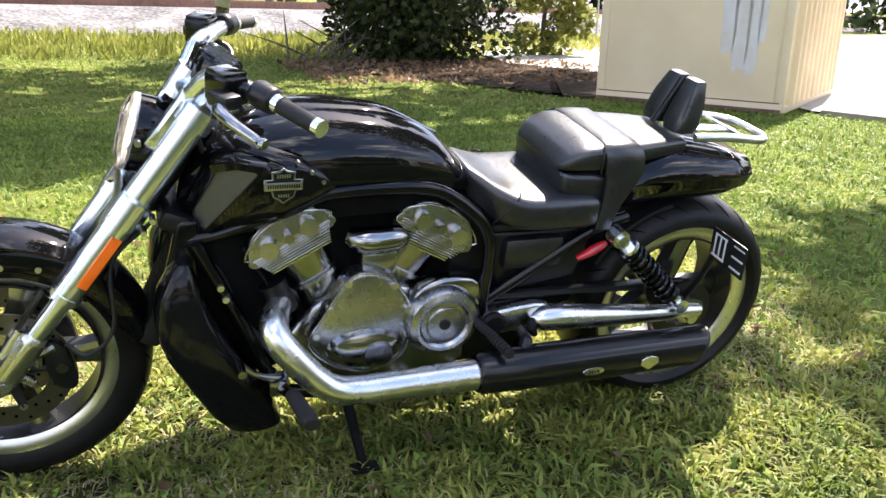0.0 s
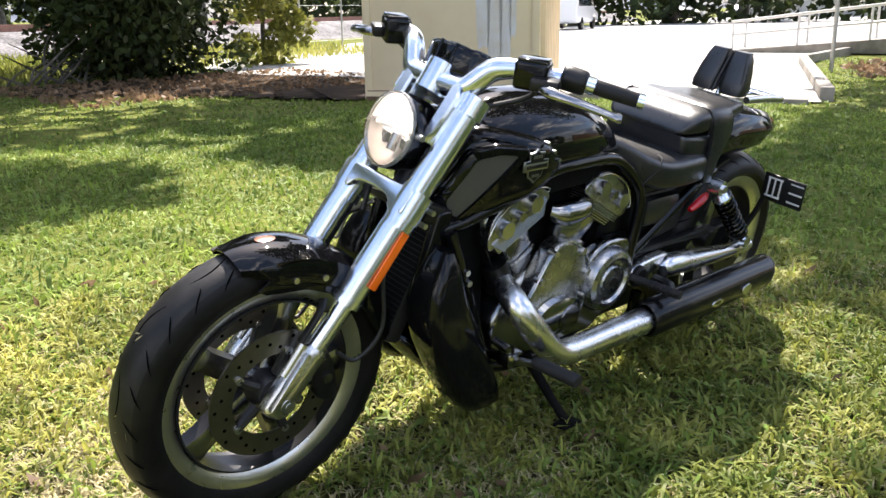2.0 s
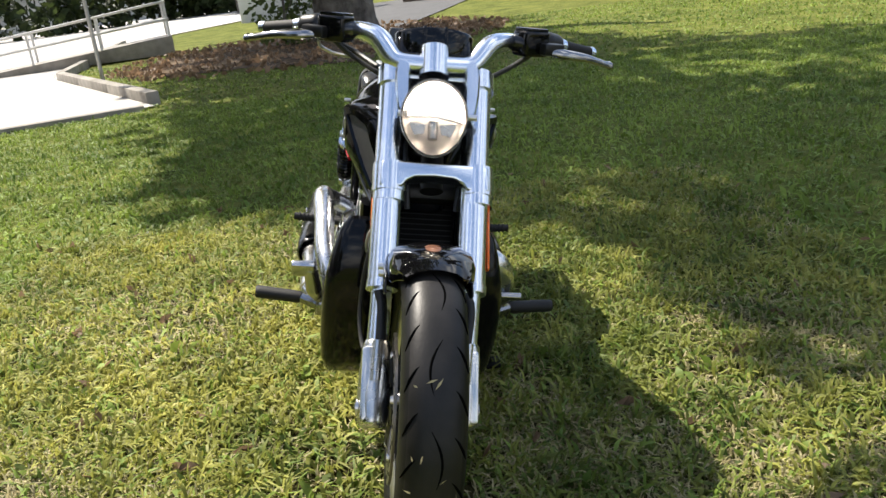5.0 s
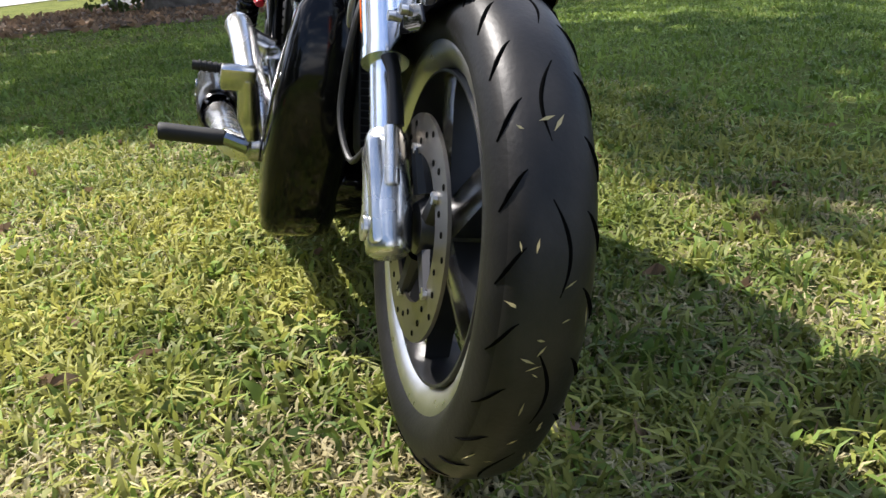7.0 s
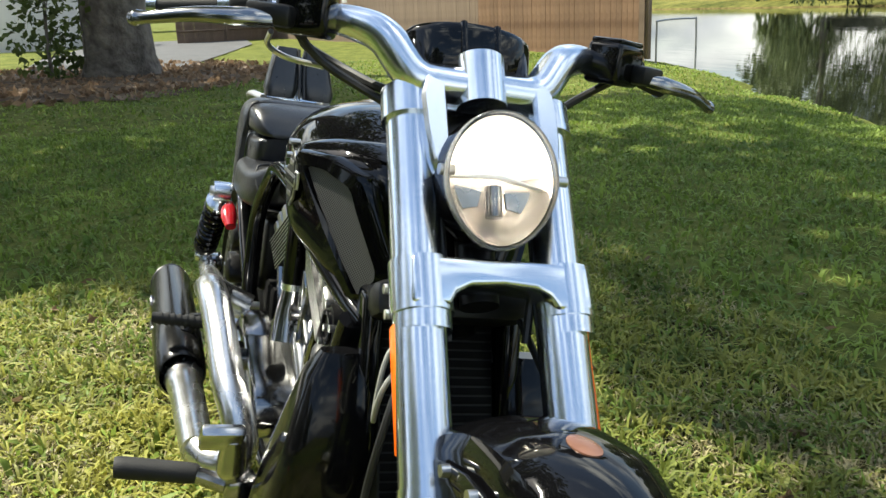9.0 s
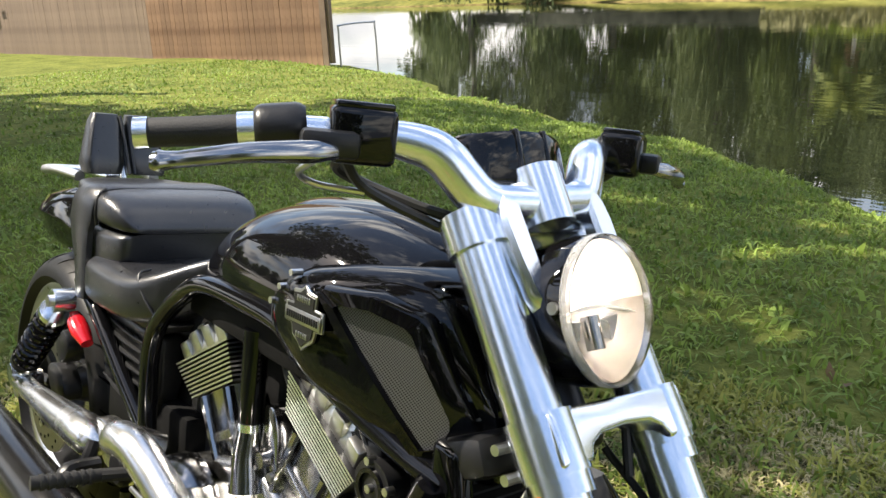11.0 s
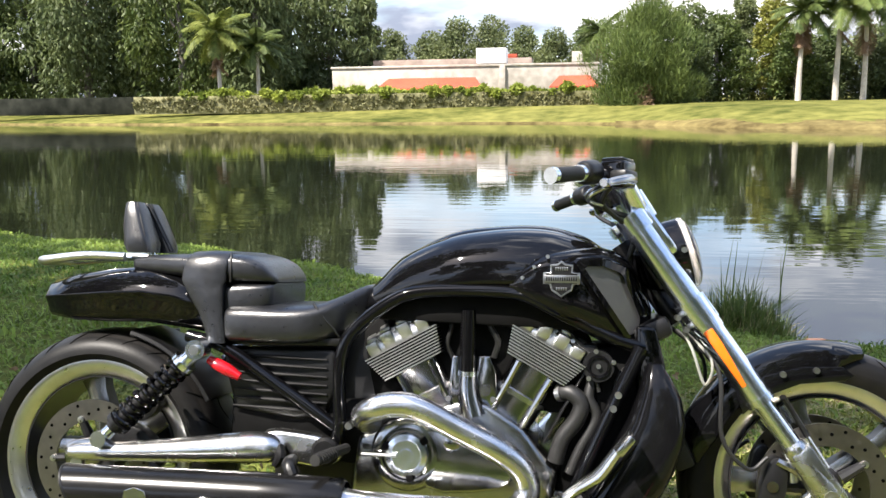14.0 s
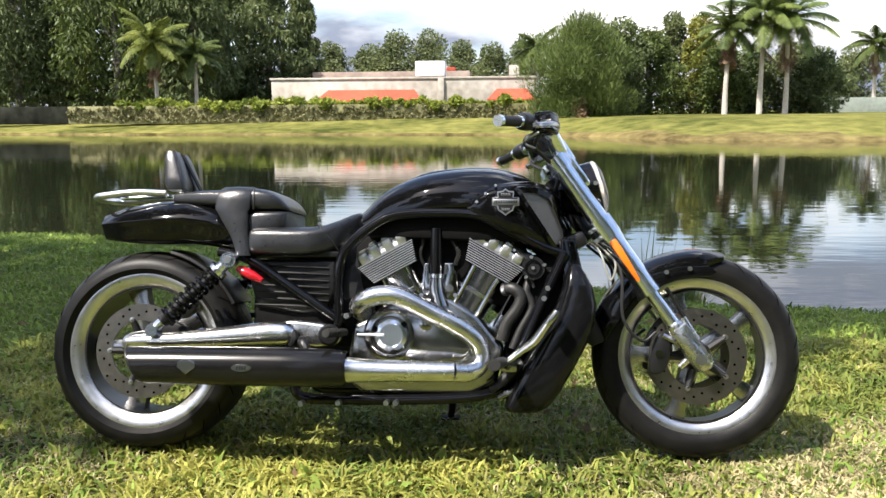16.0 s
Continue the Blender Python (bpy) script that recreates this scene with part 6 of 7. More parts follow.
# bright outline of the left-hand crankcase cover
case_edge = [(x, 0.1675, z) for x, z in rounded([(0.945, 0.562), (1.00, 0.47), (1.035, 0.395), (0.97, 0.325), (0.88, 0.300), (0.80, 0.335), (0.782, 0.40), (0.785, 0.475), (0.83, 0.545), (0.89, 0.578)], 4)]
part("cover_edge", sweep(case_edge + case_edge[:1], 0.0035, 8, 1), M_fin, bike)
# made-up block that blackens the open gap behind the radiator
part("radiator_gap_filler", prism([(1.09, 0.29), (1.20, 0.29), (1.285, 0.56), (1.285, 0.67), (1.15, 0.66), (1.12, 0.52)], -0.092, 0.092, 0.012, 2), M_dark, bike, "black filler behind the radiator")
rad = part("radiator", box((1.325, 0, 0.535), (0.05, 0.17, 0.33), 0.012, (0, -24, 0)), M_radi, bike, "finned radiator core")
for i in range(26):
    part("radiator_fin", box((1.325 + 0.0235 + (i - 12.5) * -0.0050, 0, 0.535 + 0.010 + (i - 12.5) * 0.0113), (0.002, 0.16, 0.0098), 0.0006, (0, -24, 0)), M_dark, rad)
part("radiator_cap", box((1.31, 0, 0.70), (0.09, 0.22, 0.05), 0.015, (0, -24, 0)), M_satin, bike)

# ---- engine ----
part("crankcase", prism([(0.60, 0.27), (0.66, 0.225), (1.00, 0.225), (1.08, 0.27), (1.10, 0.37), (1.02, 0.47), (0.93, 0.53), (0.86, 0.53), (0.74, 0.49), (0.62, 0.44)], -0.125, 0.125, 0.02, 3), M_cast, bike, "grey cast crankcase")
part("sump", prism([(0.62, 0.25), (0.68, 0.200), (1.00, 0.205), (1.06, 0.25)], -0.10, 0.10, 0.015, 2), M_dark, bike)
core = [(0.66, 0.50), (0.90, 0.52), (1.12, 0.50), (1.18, 0.66), (1.12, 0.76), (0.70, 0.76), (0.62, 0.68)]
# made-up black fillers for the see-through gaps round the engine
part("tank_gap_filler", prism([(0.665, 0.715), (1.15, 0.700), (1.19, 0.765), (1.05, 0.805), (0.80, 0.805), (0.69, 0.765)], -0.132, 0.132, 0.012, 2), M_dark, bike, "black filler under the tank")
part("engine_gap_filler", prism([(0.42, 0.235), (0.665, 0.235), (0.665, 0.690), (0.50, 0.690), (0.40, 0.630), (0.385, 0.44)], -0.082, 0.095, 0.012, 2), M_satin, bike, "black filler behind the engine")
part("wheel_gap_filler", prism([(0.305, 0.405), (0.66, 0.36), (0.66, 0.52), (0.305, 0.52)], -0.118, 0.118, 0.012, 2), M_dark, bike, "black filler before the rear wheel")
part("engine_core", prism(core, -0.085, 0.085, 0.01), M_dark, bike)


def cylinder(name, cx, cz, ang):
    """One cylinder: a stack of tapering fins under a scalloped head, a smooth barrel and its flange below; the axis leans by ang from upright."""
    c = new(name)
    c.parent = bike
    c.matrix_basis = Matrix.Translation((cx, 0, cz)) @ Matrix.Rotation(radians(ang), 4, "Y")
    tagged(c, "finned aluminium cylinder")
    around = np.linspace(0, 2 * math.pi, 36, endpoint=False)

    def ring(z, hx, hy, power=4.0):
        return [(hx * math.copysign(abs(math.cos(q)) ** (2 / power), math.cos(q)), hy * math.copysign(abs(math.sin(q)) ** (2 / power), math.sin(q)), z) for q in around]
    part("barrel", loft([ring(-0.215, 0.062, 0.108), ring(-0.118, 0.064, 0.112), ring(-0.034, 0.068, 0.116)]), M_alu, c, "brushed aluminium barrel")
    part("barrel_flange", loft([ring(-0.115, 0.064, 0.112), ring(-0.113, 0.070, 0.119), ring(-0.101, 0.071, 0.120), ring(-0.098, 0.066, 0.114)]), M_fin, c)
    for sx in (-0.040, 0.040):
        part("barrel_rib", sweep([(sx, -0.113, -0.180), (sx, -0.117, -0.110), (sx * 1.05, -0.118, -0.036)], [0.006, 0.007, 0.008], 8, 3), M_alu, c)
    part("jacket", loft([ring(-0.034, 0.062, 0.106, 5), ring(0.034, 0.078, 0.112, 5)]), M_dark, c)
    for i in range(10):
        q = i / 9
        z0, hx = -0.0325 + q * 0.0615, 0.076 + 0.020 * q
        fin = prism([(-hx, z0), (hx, z0), (hx, z0 + 0.0032), (-hx, z0 + 0.0032)], -0.124 - 0.008 * q, 0.124 + 0.008 * q, 0, 1)
        for fc in fin.faces:
            fc.material_index = 1 if abs(fc.normal.z) > 0.5 else 0
        part("cooling_fin", fin, [M_rib, M_satin], c, "black fin with a bright machined edge")
    part("head_cover", loft([ring(0.032, 0.088, 0.122, 5), ring(0.040, 0.089, 0.123, 5), ring(0.060, 0.082, 0.116, 5), ring(0.074, 0.072, 0.106, 4), ring(0.078, 0.060, 0.094, 4)]), M_head, c, "bare cast scalloped head")
    for hx, top in ((-0.064, 0.062), (-0.024, 0.070), (0.020, 0.070), (0.062, 0.062)):
        part("head_lug", join(box((hx * 1.04, -0.1165, (0.034 + top) / 2), (0.031, 0.020, top - 0.030), 0.005, (10, 0, 0)), box((hx, -0.096, top + 0.004), (0.027, 0.034, 0.022), 0.005, (18, 0, 0))), M_head, c)
    for hx in (-0.046, -0.003, 0.042):
        part("head_bolt", rod((hx, -0.104, 0.062), (hx, -0.119, 0.068), 0.0050, 10, 0.001), M_bolt, c)
    # rounded cover with round caps on the left side
    part("side_cover", prism(rounded([(-0.106, 0.041), (-0.068, 0.085), (0.0, 0.099), (0.068, 0.085), (0.106, 0.037), (0.100, 0.009), (0.0, 0.007), (-0.100, 0.011)], 4), 0.118, 0.140, 0.006, 3), M_smoke, c, "polished valve cover above its fins")
    for i in range(7):
        z0 = -0.014 + i * 0.0066
        hx = 0.076 + 0.022 * i / 6
        part("cover_fin", prism([(-hx, z0), (hx, z0), (hx, z0 + 0.0030), (-hx, z0 + 0.0030)], 0.120, 0.1445, 0.0006, 1), M_fin, c)
    edge = [(x, 0.1455, z) for x, z in rounded([(-0.102, 0.039), (-0.066, 0.081), (0.0, 0.095), (0.066, 0.081), (0.102, 0.036)], 4)[:17]]
    part("cover_edge", sweep(edge, 0.0028, 8, 1), M_fin, c)
    for x, z, r in ((-0.052, 0.047, 0.0215), (0.052, 0.045, 0.0215), (0.0, 0.047, 0.012)):
        part("cover_cap", rod((x, 0.14, z), (x, 0.160, z), r, 24, 0.005), M_fin if r > 0.015 else M_cast, c)
    return c


cylinder("rear_cylinder", 0.741, 0.634, -28.5)
front_cyl = cylinder("front_cylinder", 1.060, 0.637, 29)
# added plate: keeps the brightly lit fin ends out of the front view
part("fin_mask", box((0.101, 0, -0.055), (0.006, 0.236, 0.235), 0.003), M_satin, front_cyl, "added black plate hiding the fins from the front")
# right-hand side
cc = part("clutch_cover", moved(lathe([(0.088, 0.0), (0.088, -0.03), (0.080, -0.046), (0.066, -0.052), (0.058, -0.052), (0.055, -0.046), (0.0, -0.046)], 56), Matrix.Translation((0.757, -0.14, 0.412))), M_alu, bike, "round brushed clutch cover")
part("derby_cap", moved(lathe([(0.050, 0.0), (0.048, -0.010), (0.036, -0.014), (0.034, -0.011), (0.016, -0.011), (0.015, -0.015), (0, -0.015)], 48), Matrix.Translation((0.757, -0.188, 0.412))), M_chrome, cc)
for k in range(3):
    a = radians(40 + 120 * k)
    part("cap_slot", box((0.757 + math.cos(a) * 0.052, -0.196, 0.412 + math.sin(a) * 0.052), (0.016, 0.012, 0.016), 0.003, (0, -math.degrees(a), 0)), M_dark, cc)
part("right_cover", prism(rounded([(0.80, 0.468), (0.86, 0.462), (0.965, 0.438), (1.003, 0.400), (0.995, 0.360), (0.95, 0.338), (0.80, 0.338)], 3), -0.190, -0.11, 0.012, 3), M_alu, bike, "brushed side cover")
part("filler_cap", moved(lathe([(0.019, 0), (0.019, -0.012), (0.012, -0.016), (0, -0.016)], 24), Matrix.Translation((0.862, -0.188, 0.444))), M_alu, bike)
part("shift_rod", rod((0.655, -0.205, 0.413), (0.735, -0.205, 0.413), 0.0045, 8), M_bolt, bike)
part("breather_post", rod((0.887, -0.125, 0.598), (0.887, -0.125, 0.742), 0.0190, 20, 0.003), M_paint, bike, "black breather post")
part("breather_ring", rod((0.887, -0.125, 0.588), (0.887, -0.125, 0.600), 0.0205, 20, 0.002), M_chrome, bike)
part("water_pump", join(prism([(0.849, 0.634), (0.866, 0.634), (0.868, 0.580), (0.906, 0.580), (0.908, 0.634), (0.938, 0.636), (0.952, 0.600), (0.957, 0.512), (0.930, 0.485), (0.860, 0.485), (0.836, 0.524)], -0.118, -0.085, 0.006, 2), sweep([(0.887, -0.122, 0.592), (0.889, -0.126, 0.545), (0.900, -0.128, 0.495)], [0.019, 0.024, 0.030], 16, 4)), M_alu, bike, "cast pump housing")
for x, z in ((0.841, 0.533), (0.947, 0.534), (0.925, 0.497)):
    part("housing_bolt", rod((x, -0.112, z), (x, -0.124, z), 0.0065, 10, 0.001), M_bolt, bike)
part("hose_stub", rod((0.930, -0.11, 0.555), (0.930, -0.132, 0.555), 0.012, 16, 0.002), M_cast, bike)
thermo = part("thermostat", join(rod((1.188, -0.06, 0.620), (1.188, -0.126, 0.620), 0.036, 28, 0.006), box((1.152, -0.09, 0.645), (0.07, 0.05, 0.05), 0.01)), M_satin, bike, "black thermostat housing")
part("cap_ring", moved(lathe([(0.020, -0.004), (0.026, -0.004), (0.026, 0.004), (0.020, 0.004)], 24, "y", True), Matrix.Translation((1.188, -0.127, 0.620))), M_paint, thermo)
for dx, dz in ((0.0, 0.0), (-0.006, 0.034), (0.034, 0.010), (-0.022, -0.028)):
    part("housing_bolt", rod((1.188 + dx, -0.120, 0.620 + dz), (1.188 + dx, -0.133, 0.620 + dz), 0.0055, 10, 0.001), M_bolt, thermo)
part("coolant_hose", sweep([(1.096, -0.095, 0.552), (1.125, -0.112, 0.556), (1.150, -0.116, 0.532), (1.140, -0.116, 0.495), (1.108, -0.112, 0.450), (1.092, -0.11, 0.395)], 0.0195, 14, 5), M_cable, bike, "black coolant hose")
part("hose_clip", rod((1.098, -0.097, 0.553), (1.108, -0.103, 0.555), 0.0212, 20, 0.002), M_bolt, bike)
part("lower_hose", sweep([(1.175, -0.10, 0.585), (1.168, -0.108, 0.545), (1.185, -0.11, 0.500), (1.150, -0.11, 0.430), (1.125, -0.11, 0.370)], 0.0125, 12, 5), M_cable, bike, "black rubber hose")
for k in range(3):
    part("wiring", sweep([(1.02 + 0.03 * k, -0.10, 0.755), (1.06 + 0.03 * k, -0.108, 0.715 - 0.01 * k), (1.13 + 0.02 * k, -0.112, 0.665 - 0.012 * k), (1.19, -0.11, 0.60 - 0.02 * k)], 0.0052, 8, 4), M_cable, bike)
part("wiring", sweep([(0.83, -0.07, 0.76), (0.845, -0.10, 0.71), (0.835, -0.10, 0.66), (0.85, -0.09, 0.62)], 0.006, 8, 4), M_cable, bike)
part("wiring", sweep([(0.95, -0.07, 0.76), (0.935, -0.10, 0.71), (0.955, -0.10, 0.67), (0.945, -0.09, 0.63)], 0.0075, 8, 4), M_cable, bike)
part("wiring", sweep([(1.30, -0.09, 0.63), (1.24, -0.10, 0.60), (1.215, -0.105, 0.50), (1.15, -0.10, 0.36)], 0.008, 8, 5), M_cable, bike)
part("rear_hose", sweep([(1.30, 0.09, 0.63), (1.235, 0.10, 0.57), (1.195, 0.10, 0.46), (1.13, 0.10, 0.36)], 0.014, 10, 5), M_cable, bike)
# left-hand side
cov = part("left_cover", prism(rounded([(0.945, 0.562), (1.00, 0.47), (1.035, 0.395), (0.97, 0.325), (0.88, 0.300), (0.80, 0.335), (0.782, 0.40), (0.785, 0.475), (0.83, 0.545), (0.89, 0.578)], 4), 0.11, 0.168, 0.012, 3), M_smoke, bike, "polished crankcase cover")
for x, z in ((0.945, 0.556), (0.985, 0.485), (1.018, 0.42), (0.83, 0.54), (0.793, 0.47), (0.79, 0.40)):
    part("cover_bolt", rod((x, 0.15, z), (x, 0.176, z), 0.009, 10, 0.002), M_bolt, cov)
part("oval_dome", moved(lathe([(0.0, 0.030), (0.035, 0.028), (0.055, 0.018), (0.064, 0.0)], 40), Matrix.Translation((0.895, 0.165, 0.372)) @ Matrix.Diagonal((1.55, 1, 0.85, 1))), M_alu, cov, "polished oval dome")
part("dome_cap", moved(lathe([(0.0, 0.004), (0.036, 0.004), (0.038, 0.0), (0.038, -0.006)], 32), Matrix.Translation((0.868, 0.195, 0.362))), M_alu, cov)
alt = part("pulley_cover", moved(lathe([(0.098, 0.0), (0.098, 0.035), (0.088, 0.052), (0.074, 0.058), (0.066, 0.056), (0.060, 0.048), (0.048, 0.048), (0.044, 0.054), (0.0, 0.054)], 56), Matrix.Translation((0.700, 0.14, 0.428))), M_smoke, bike, "round polished pulley cover")
part("cover_arm", prism(rounded([(0.60, 0.52), (0.70, 0.54), (0.775, 0.50), (0.76, 0.42), (0.62, 0.42)], 3), 0.12, 0.165, 0.012, 3), M_alu, bike, "polished pulley cover arm")
part("cover_badge", moved(lathe([(0.0, 0.003), (0.014, 0.003), (0.015, 0)], 24), Matrix.Translation((0.700, 0.194, 0.428))), M_satin, alt)
part("intake_horn", sweep([(0.795, 0.115, 0.655), (0.83, 0.135, 0.650), (0.90, 0.135, 0.648), (0.935, 0.115, 0.655)], [0.022, 0.032, 0.034, 0.022], 20, 5), M_alu, bike, "polished intake cover")
part("left_lifter", box((0.862, 0.118, 0.585), (0.09, 0.05, 0.07), 0.012), M_cast, bike)
part("left_motor", rod((1.115, 0.115, 0.545), (1.085, 0.13, 0.475), 0.034, 18, 0.006), M_satin, bike)

# ---- exhaust ----
part("looped_pipe", sweep([(0.665, -0.165, 0.478), (0.660, -0.215, 0.500), (0.690, -0.245, 0.522), (0.735, -0.248, 0.534), (0.79, -0.245, 0.528), (0.875, -0.236, 0.487), (0.96, -0.229, 0.444), (1.015, -0.214, 0.402), (1.033, -0.207, 0.358), (1.022, -0.218, 0.322), (0.990, -0.243, 0.309), (0.950, -0.264, 0.312)], 0.0285, 22, 6), M_pipe, bike, "satin steel looped exhaust pipe")
part("right_collector", sweep([(0.955, -0.266, 0.312), (0.90, -0.268, 0.312), (0.72, -0.272, 0.312), (0.655, -0.275, 0.313), (0.625, -0.276, 0.314)], [0.029, 0.030, 0.033, 0.036, 0.042], 26, 4), M_pipe, bike, "satin steel collector")
part("left_pipe", sweep([(1.10, 0.14, 0.500), (1.120, 0.19, 0.492), (1.122, 0.228, 0.470), (1.090, 0.250, 0.425), (1.035, 0.262, 0.362), (0.985, 0.268, 0.330), (0.92, 0.270, 0.322), (0.80, 0.272, 0.324), (0.66, 0.275, 0.326), (0.615, 0.276, 0.327)], [0.029, 0.0325, 0.0345, 0.0345, 0.0345, 0.0345, 0.035, 0.036, 0.039, 0.043], 22, 6), M_pipe, bike, "satin steel exhaust pipe")
for s in (-1, 1):
    zc = 0.320 if s < 0 else 0.332
    rings = []
    for x, r, tilt in ((0.640, 0.046, 0), (0.628, 0.053, 0), (0.45, 0.057, 0), (0.25, 0.056, 0), (0.08, 0.054, 0), (0.0, 0.053, 0.5)):
        rings.append([(x + (math.sin(a) * r * -tilt if tilt else 0), s * 0.280 + math.cos(a) * r * 0.95, zc + math.sin(a) * r * (1.02 if r > 0.05 else 1)) for a in np.linspace(0, 2 * math.pi, 36, endpoint=False)])
    mu = part("silencer", loft(rings, caps=False), M_muf, bike, "satin black slash-cut silencer")
    part("silencer_baffle", loft([[(0.10, s * 0.280 + math.cos(a) * 0.049, zc + math.sin(a) * 0.050) for a in np.linspace(0, 2 * math.pi, 24, endpoint=False)], [(0.105, s * 0.280 + math.cos(a) * 0.02, zc + math.sin(a) * 0.02) for a in np.linspace(0, 2 * math.pi, 24, endpoint=False)]]), M_dark, mu)
    part("silencer_lip", loft([[(x + math.sin(a) * r * -0.5, s * 0.280 + math.cos(a) * r * 0.95, zc + math.sin(a) * r * 1.02) for a in np.linspace(0, 2 * math.pi, 36, endpoint=False)] for x, r in ((0.004, 0.0525), (0.001, 0.0545), (-0.003, 0.054), (0.0, 0.048), (0.02, 0.047))], caps=False), M_satin, mu)
    badge = [(0.148, 0.016), (0.172, 0.024), (0.196, 0.016), (0.200, 0.0), (0.172, -0.020), (0.144, 0.0)]
    part("silencer_badge", prism([(a, zc + b) for a, b in badge], s * 0.334 - 0.0015, s * 0.334 + 0.0025, 0.001, 1), M_fin, mu, "small pewter shield")
    part("silencer_plate", moved(lathe([(0.0, s * 0.002), (0.030, s * 0.002), (0.031, 0)], 28), Matrix.Translation((0.338, s * 0.3345, zc)) @ Matrix.Diagonal((1, 1, 0.36, 1))), M_fin, mu, "oval maker's plate")
    for i in range(4):
        part("plate_mark", box((0.326 + i * 0.008, s * 0.337, zc), (0.0035, 0.001, 0.010), 0.0003), M_satin, mu)
    part("silencer_bracket", sweep([(0.49, s * 0.20, 0.39), (0.50, s * 0.255, 0.392), (0.515, s * 0.27, 0.37)], [0.014, 0.017, 0.014], 10, 3), M_satin, bike)

# ---- seat, tail ----
part("rider_seat", body([(0.300, 0.166, 0.653, 0.738), (0.312, 0.174, 0.650, 0.745), (0.36, 0.181, 0.649, 0.747), (0.46, 0.180, 0.649, 0.746), (0.52, 0.170, 0.653, 0.751), (0.57, 0.146, 0.666, 0.768), (0.61, 0.108, 0.692, 0.788), (0.634, 0.084, 0.722, 0.796), (0.645, 0.068, 0.745, 0.788)], 5.0, 48, 0.42, 5), M_leather, bike, "black leather rider's seat")
for s in (-1, 1):
    part("seat_piping", sweep([(0.512, s * 0.130, 0.7520), (0.524, s * 0.155, 0.746), (0.548, s * 0.1575, 0.716), (0.571, s * 0.148, 0.688), (0.580, s * 0.140, 0.672)], 0.0026, 8, 4), M_seam, bike)
part("pillion_pad", body([(0.026, 0.088, 0.826, 0.852), (0.034, 0.098, 0.820, 0.857), (0.06, 0.106, 0.816, 0.861), (0.12, 0.124, 0.810, 0.865), (0.215, 0.146, 0.800, 0.867)], 4.2, 44, 0.5, 4), M_leather, bike, "black leather rear half of the pillion pad")
part("pillion_front", body([(0.285, 0.152, 0.796, 0.868), (0.315, 0.158, 0.795, 0.869), (0.355, 0.155, 0.794, 0.862), (0.388, 0.145, 0.794, 0.845), (0.408, 0.130, 0.795, 0.822), (0.417, 0.114, 0.798, 0.808)], 4.6, 44, 0.45, 4), M_leather, bike, "overhanging front of the pillion pad")
for s in (-1, 1):
    part("pad_piping", sweep([(0.306, s * 0.138, 0.868), (0.312, s * 0.154, 0.856), (0.314, s * 0.1595, 0.825), (0.312, s * 0.156, 0.798)], 0.0026, 8, 3), M_seam, bike)
part("pillion_riser", body([(0.262, 0.152, 0.66, 0.800), (0.34, 0.154, 0.70, 0.800), (0.396, 0.145, 0.732, 0.798), (0.410, 0.130, 0.742, 0.797)], 6.0, 40, 0.5, 4), M_leather, bike, "leather panel under the pillion pad")
rings = []
for q in np.linspace(-1, 1, 61):
    p = abs(q)
    # the band runs flat over the top, turns a tight shoulder and hangs straight down
    y = float(np.interp(p, [0, 0.28, 0.36, 0.42, 0.48, 0.70, 1.0], [0, 0.118, 0.143, 0.157, 0.164, 0.170, 0.177])) * (1 if q > 0 else -1)
    z = float(np.interp(p, [0, 0.28, 0.36, 0.42, 0.48, 0.70, 1.0], [0.873, 0.872, 0.867, 0.855, 0.835, 0.770, 0.652]))
    x0 = float(np.interp(z, [0.652, 0.69, 0.72, 0.76, 0.80, 0.84, 0.873], [0.266, 0.255, 0.242, 0.216, 0.192, 0.196, 0.208]))
    x1 = float(np.interp(z, [0.652, 0.72, 0.79, 0.80, 0.873], [0.309, 0.299, 0.296, 0.302, 0.306]))
    nrm = Vector((0, float(np.interp(p, [0.25, 0.5], [0, 1])) * (1 if q > 0 else -1), float(np.interp(p, [0.25, 0.5], [1, 0.05])))).normalized()
    o, i_ = Vector((0, y, z)), Vector((0, y, z)) - nrm * 0.014
    e = o - nrm * 0.003
    rings.append([(x0, i_.y, i_.z), (x0, e.y, e.z), (x0 + 0.005, o.y, o.z), ((x0 + x1) / 2, o.y + nrm.y * 0.002, o.z + nrm.z * 0.002), (x1 - 0.005, o.y, o.z), (x1, e.y, e.z), (x1, i_.y, i_.z)])
part("seat_flap", loft(rings), M_leather, bike, "broad leather band over the seat")
part("seat_base", prism([(0.22, 0.645), (0.58, 0.650), (0.60, 0.668), (0.22, 0.668)], -0.145, 0.145, 0.004), M_satin, bike)
TAIL = [(-0.214, 0.092, 0.722, 0.772), (-0.200, 0.108, 0.704, 0.792), (-0.12, 0.136, 0.694, 0.812), (-0.02, 0.145, 0.692, 0.826), (0.08, 0.148, 0.694, 0.832), (0.16, 0.146, 0.684, 0.822), (0.24, 0.140, 0.672, 0.790), (0.275, 0.118, 0.680, 0.745)]
TAIL_EDGE = [(0.60, 1.0), (0.82, 0.88), (0.94, 0.69), (0.992, 0.575), (1.0, 0.545), (0.985, 0.515), (0.935, 0.40), (0.885, 0.24), (0.82, 0.09), (0.74, 0.0)]
rings = []
for x, w, lo, hi in TAIL:
    half_ring = [(x, w * a, lo + (hi - lo) * b) for a, b in TAIL_EDGE]
    rings.append(half_ring + [(x, -y_, z_) for _, y_, z_ in half_ring[::-1]])
tail = part("tail_fairing", loft(rings), M_paint, bike, "gloss black creased tail fairing", sharp=50)
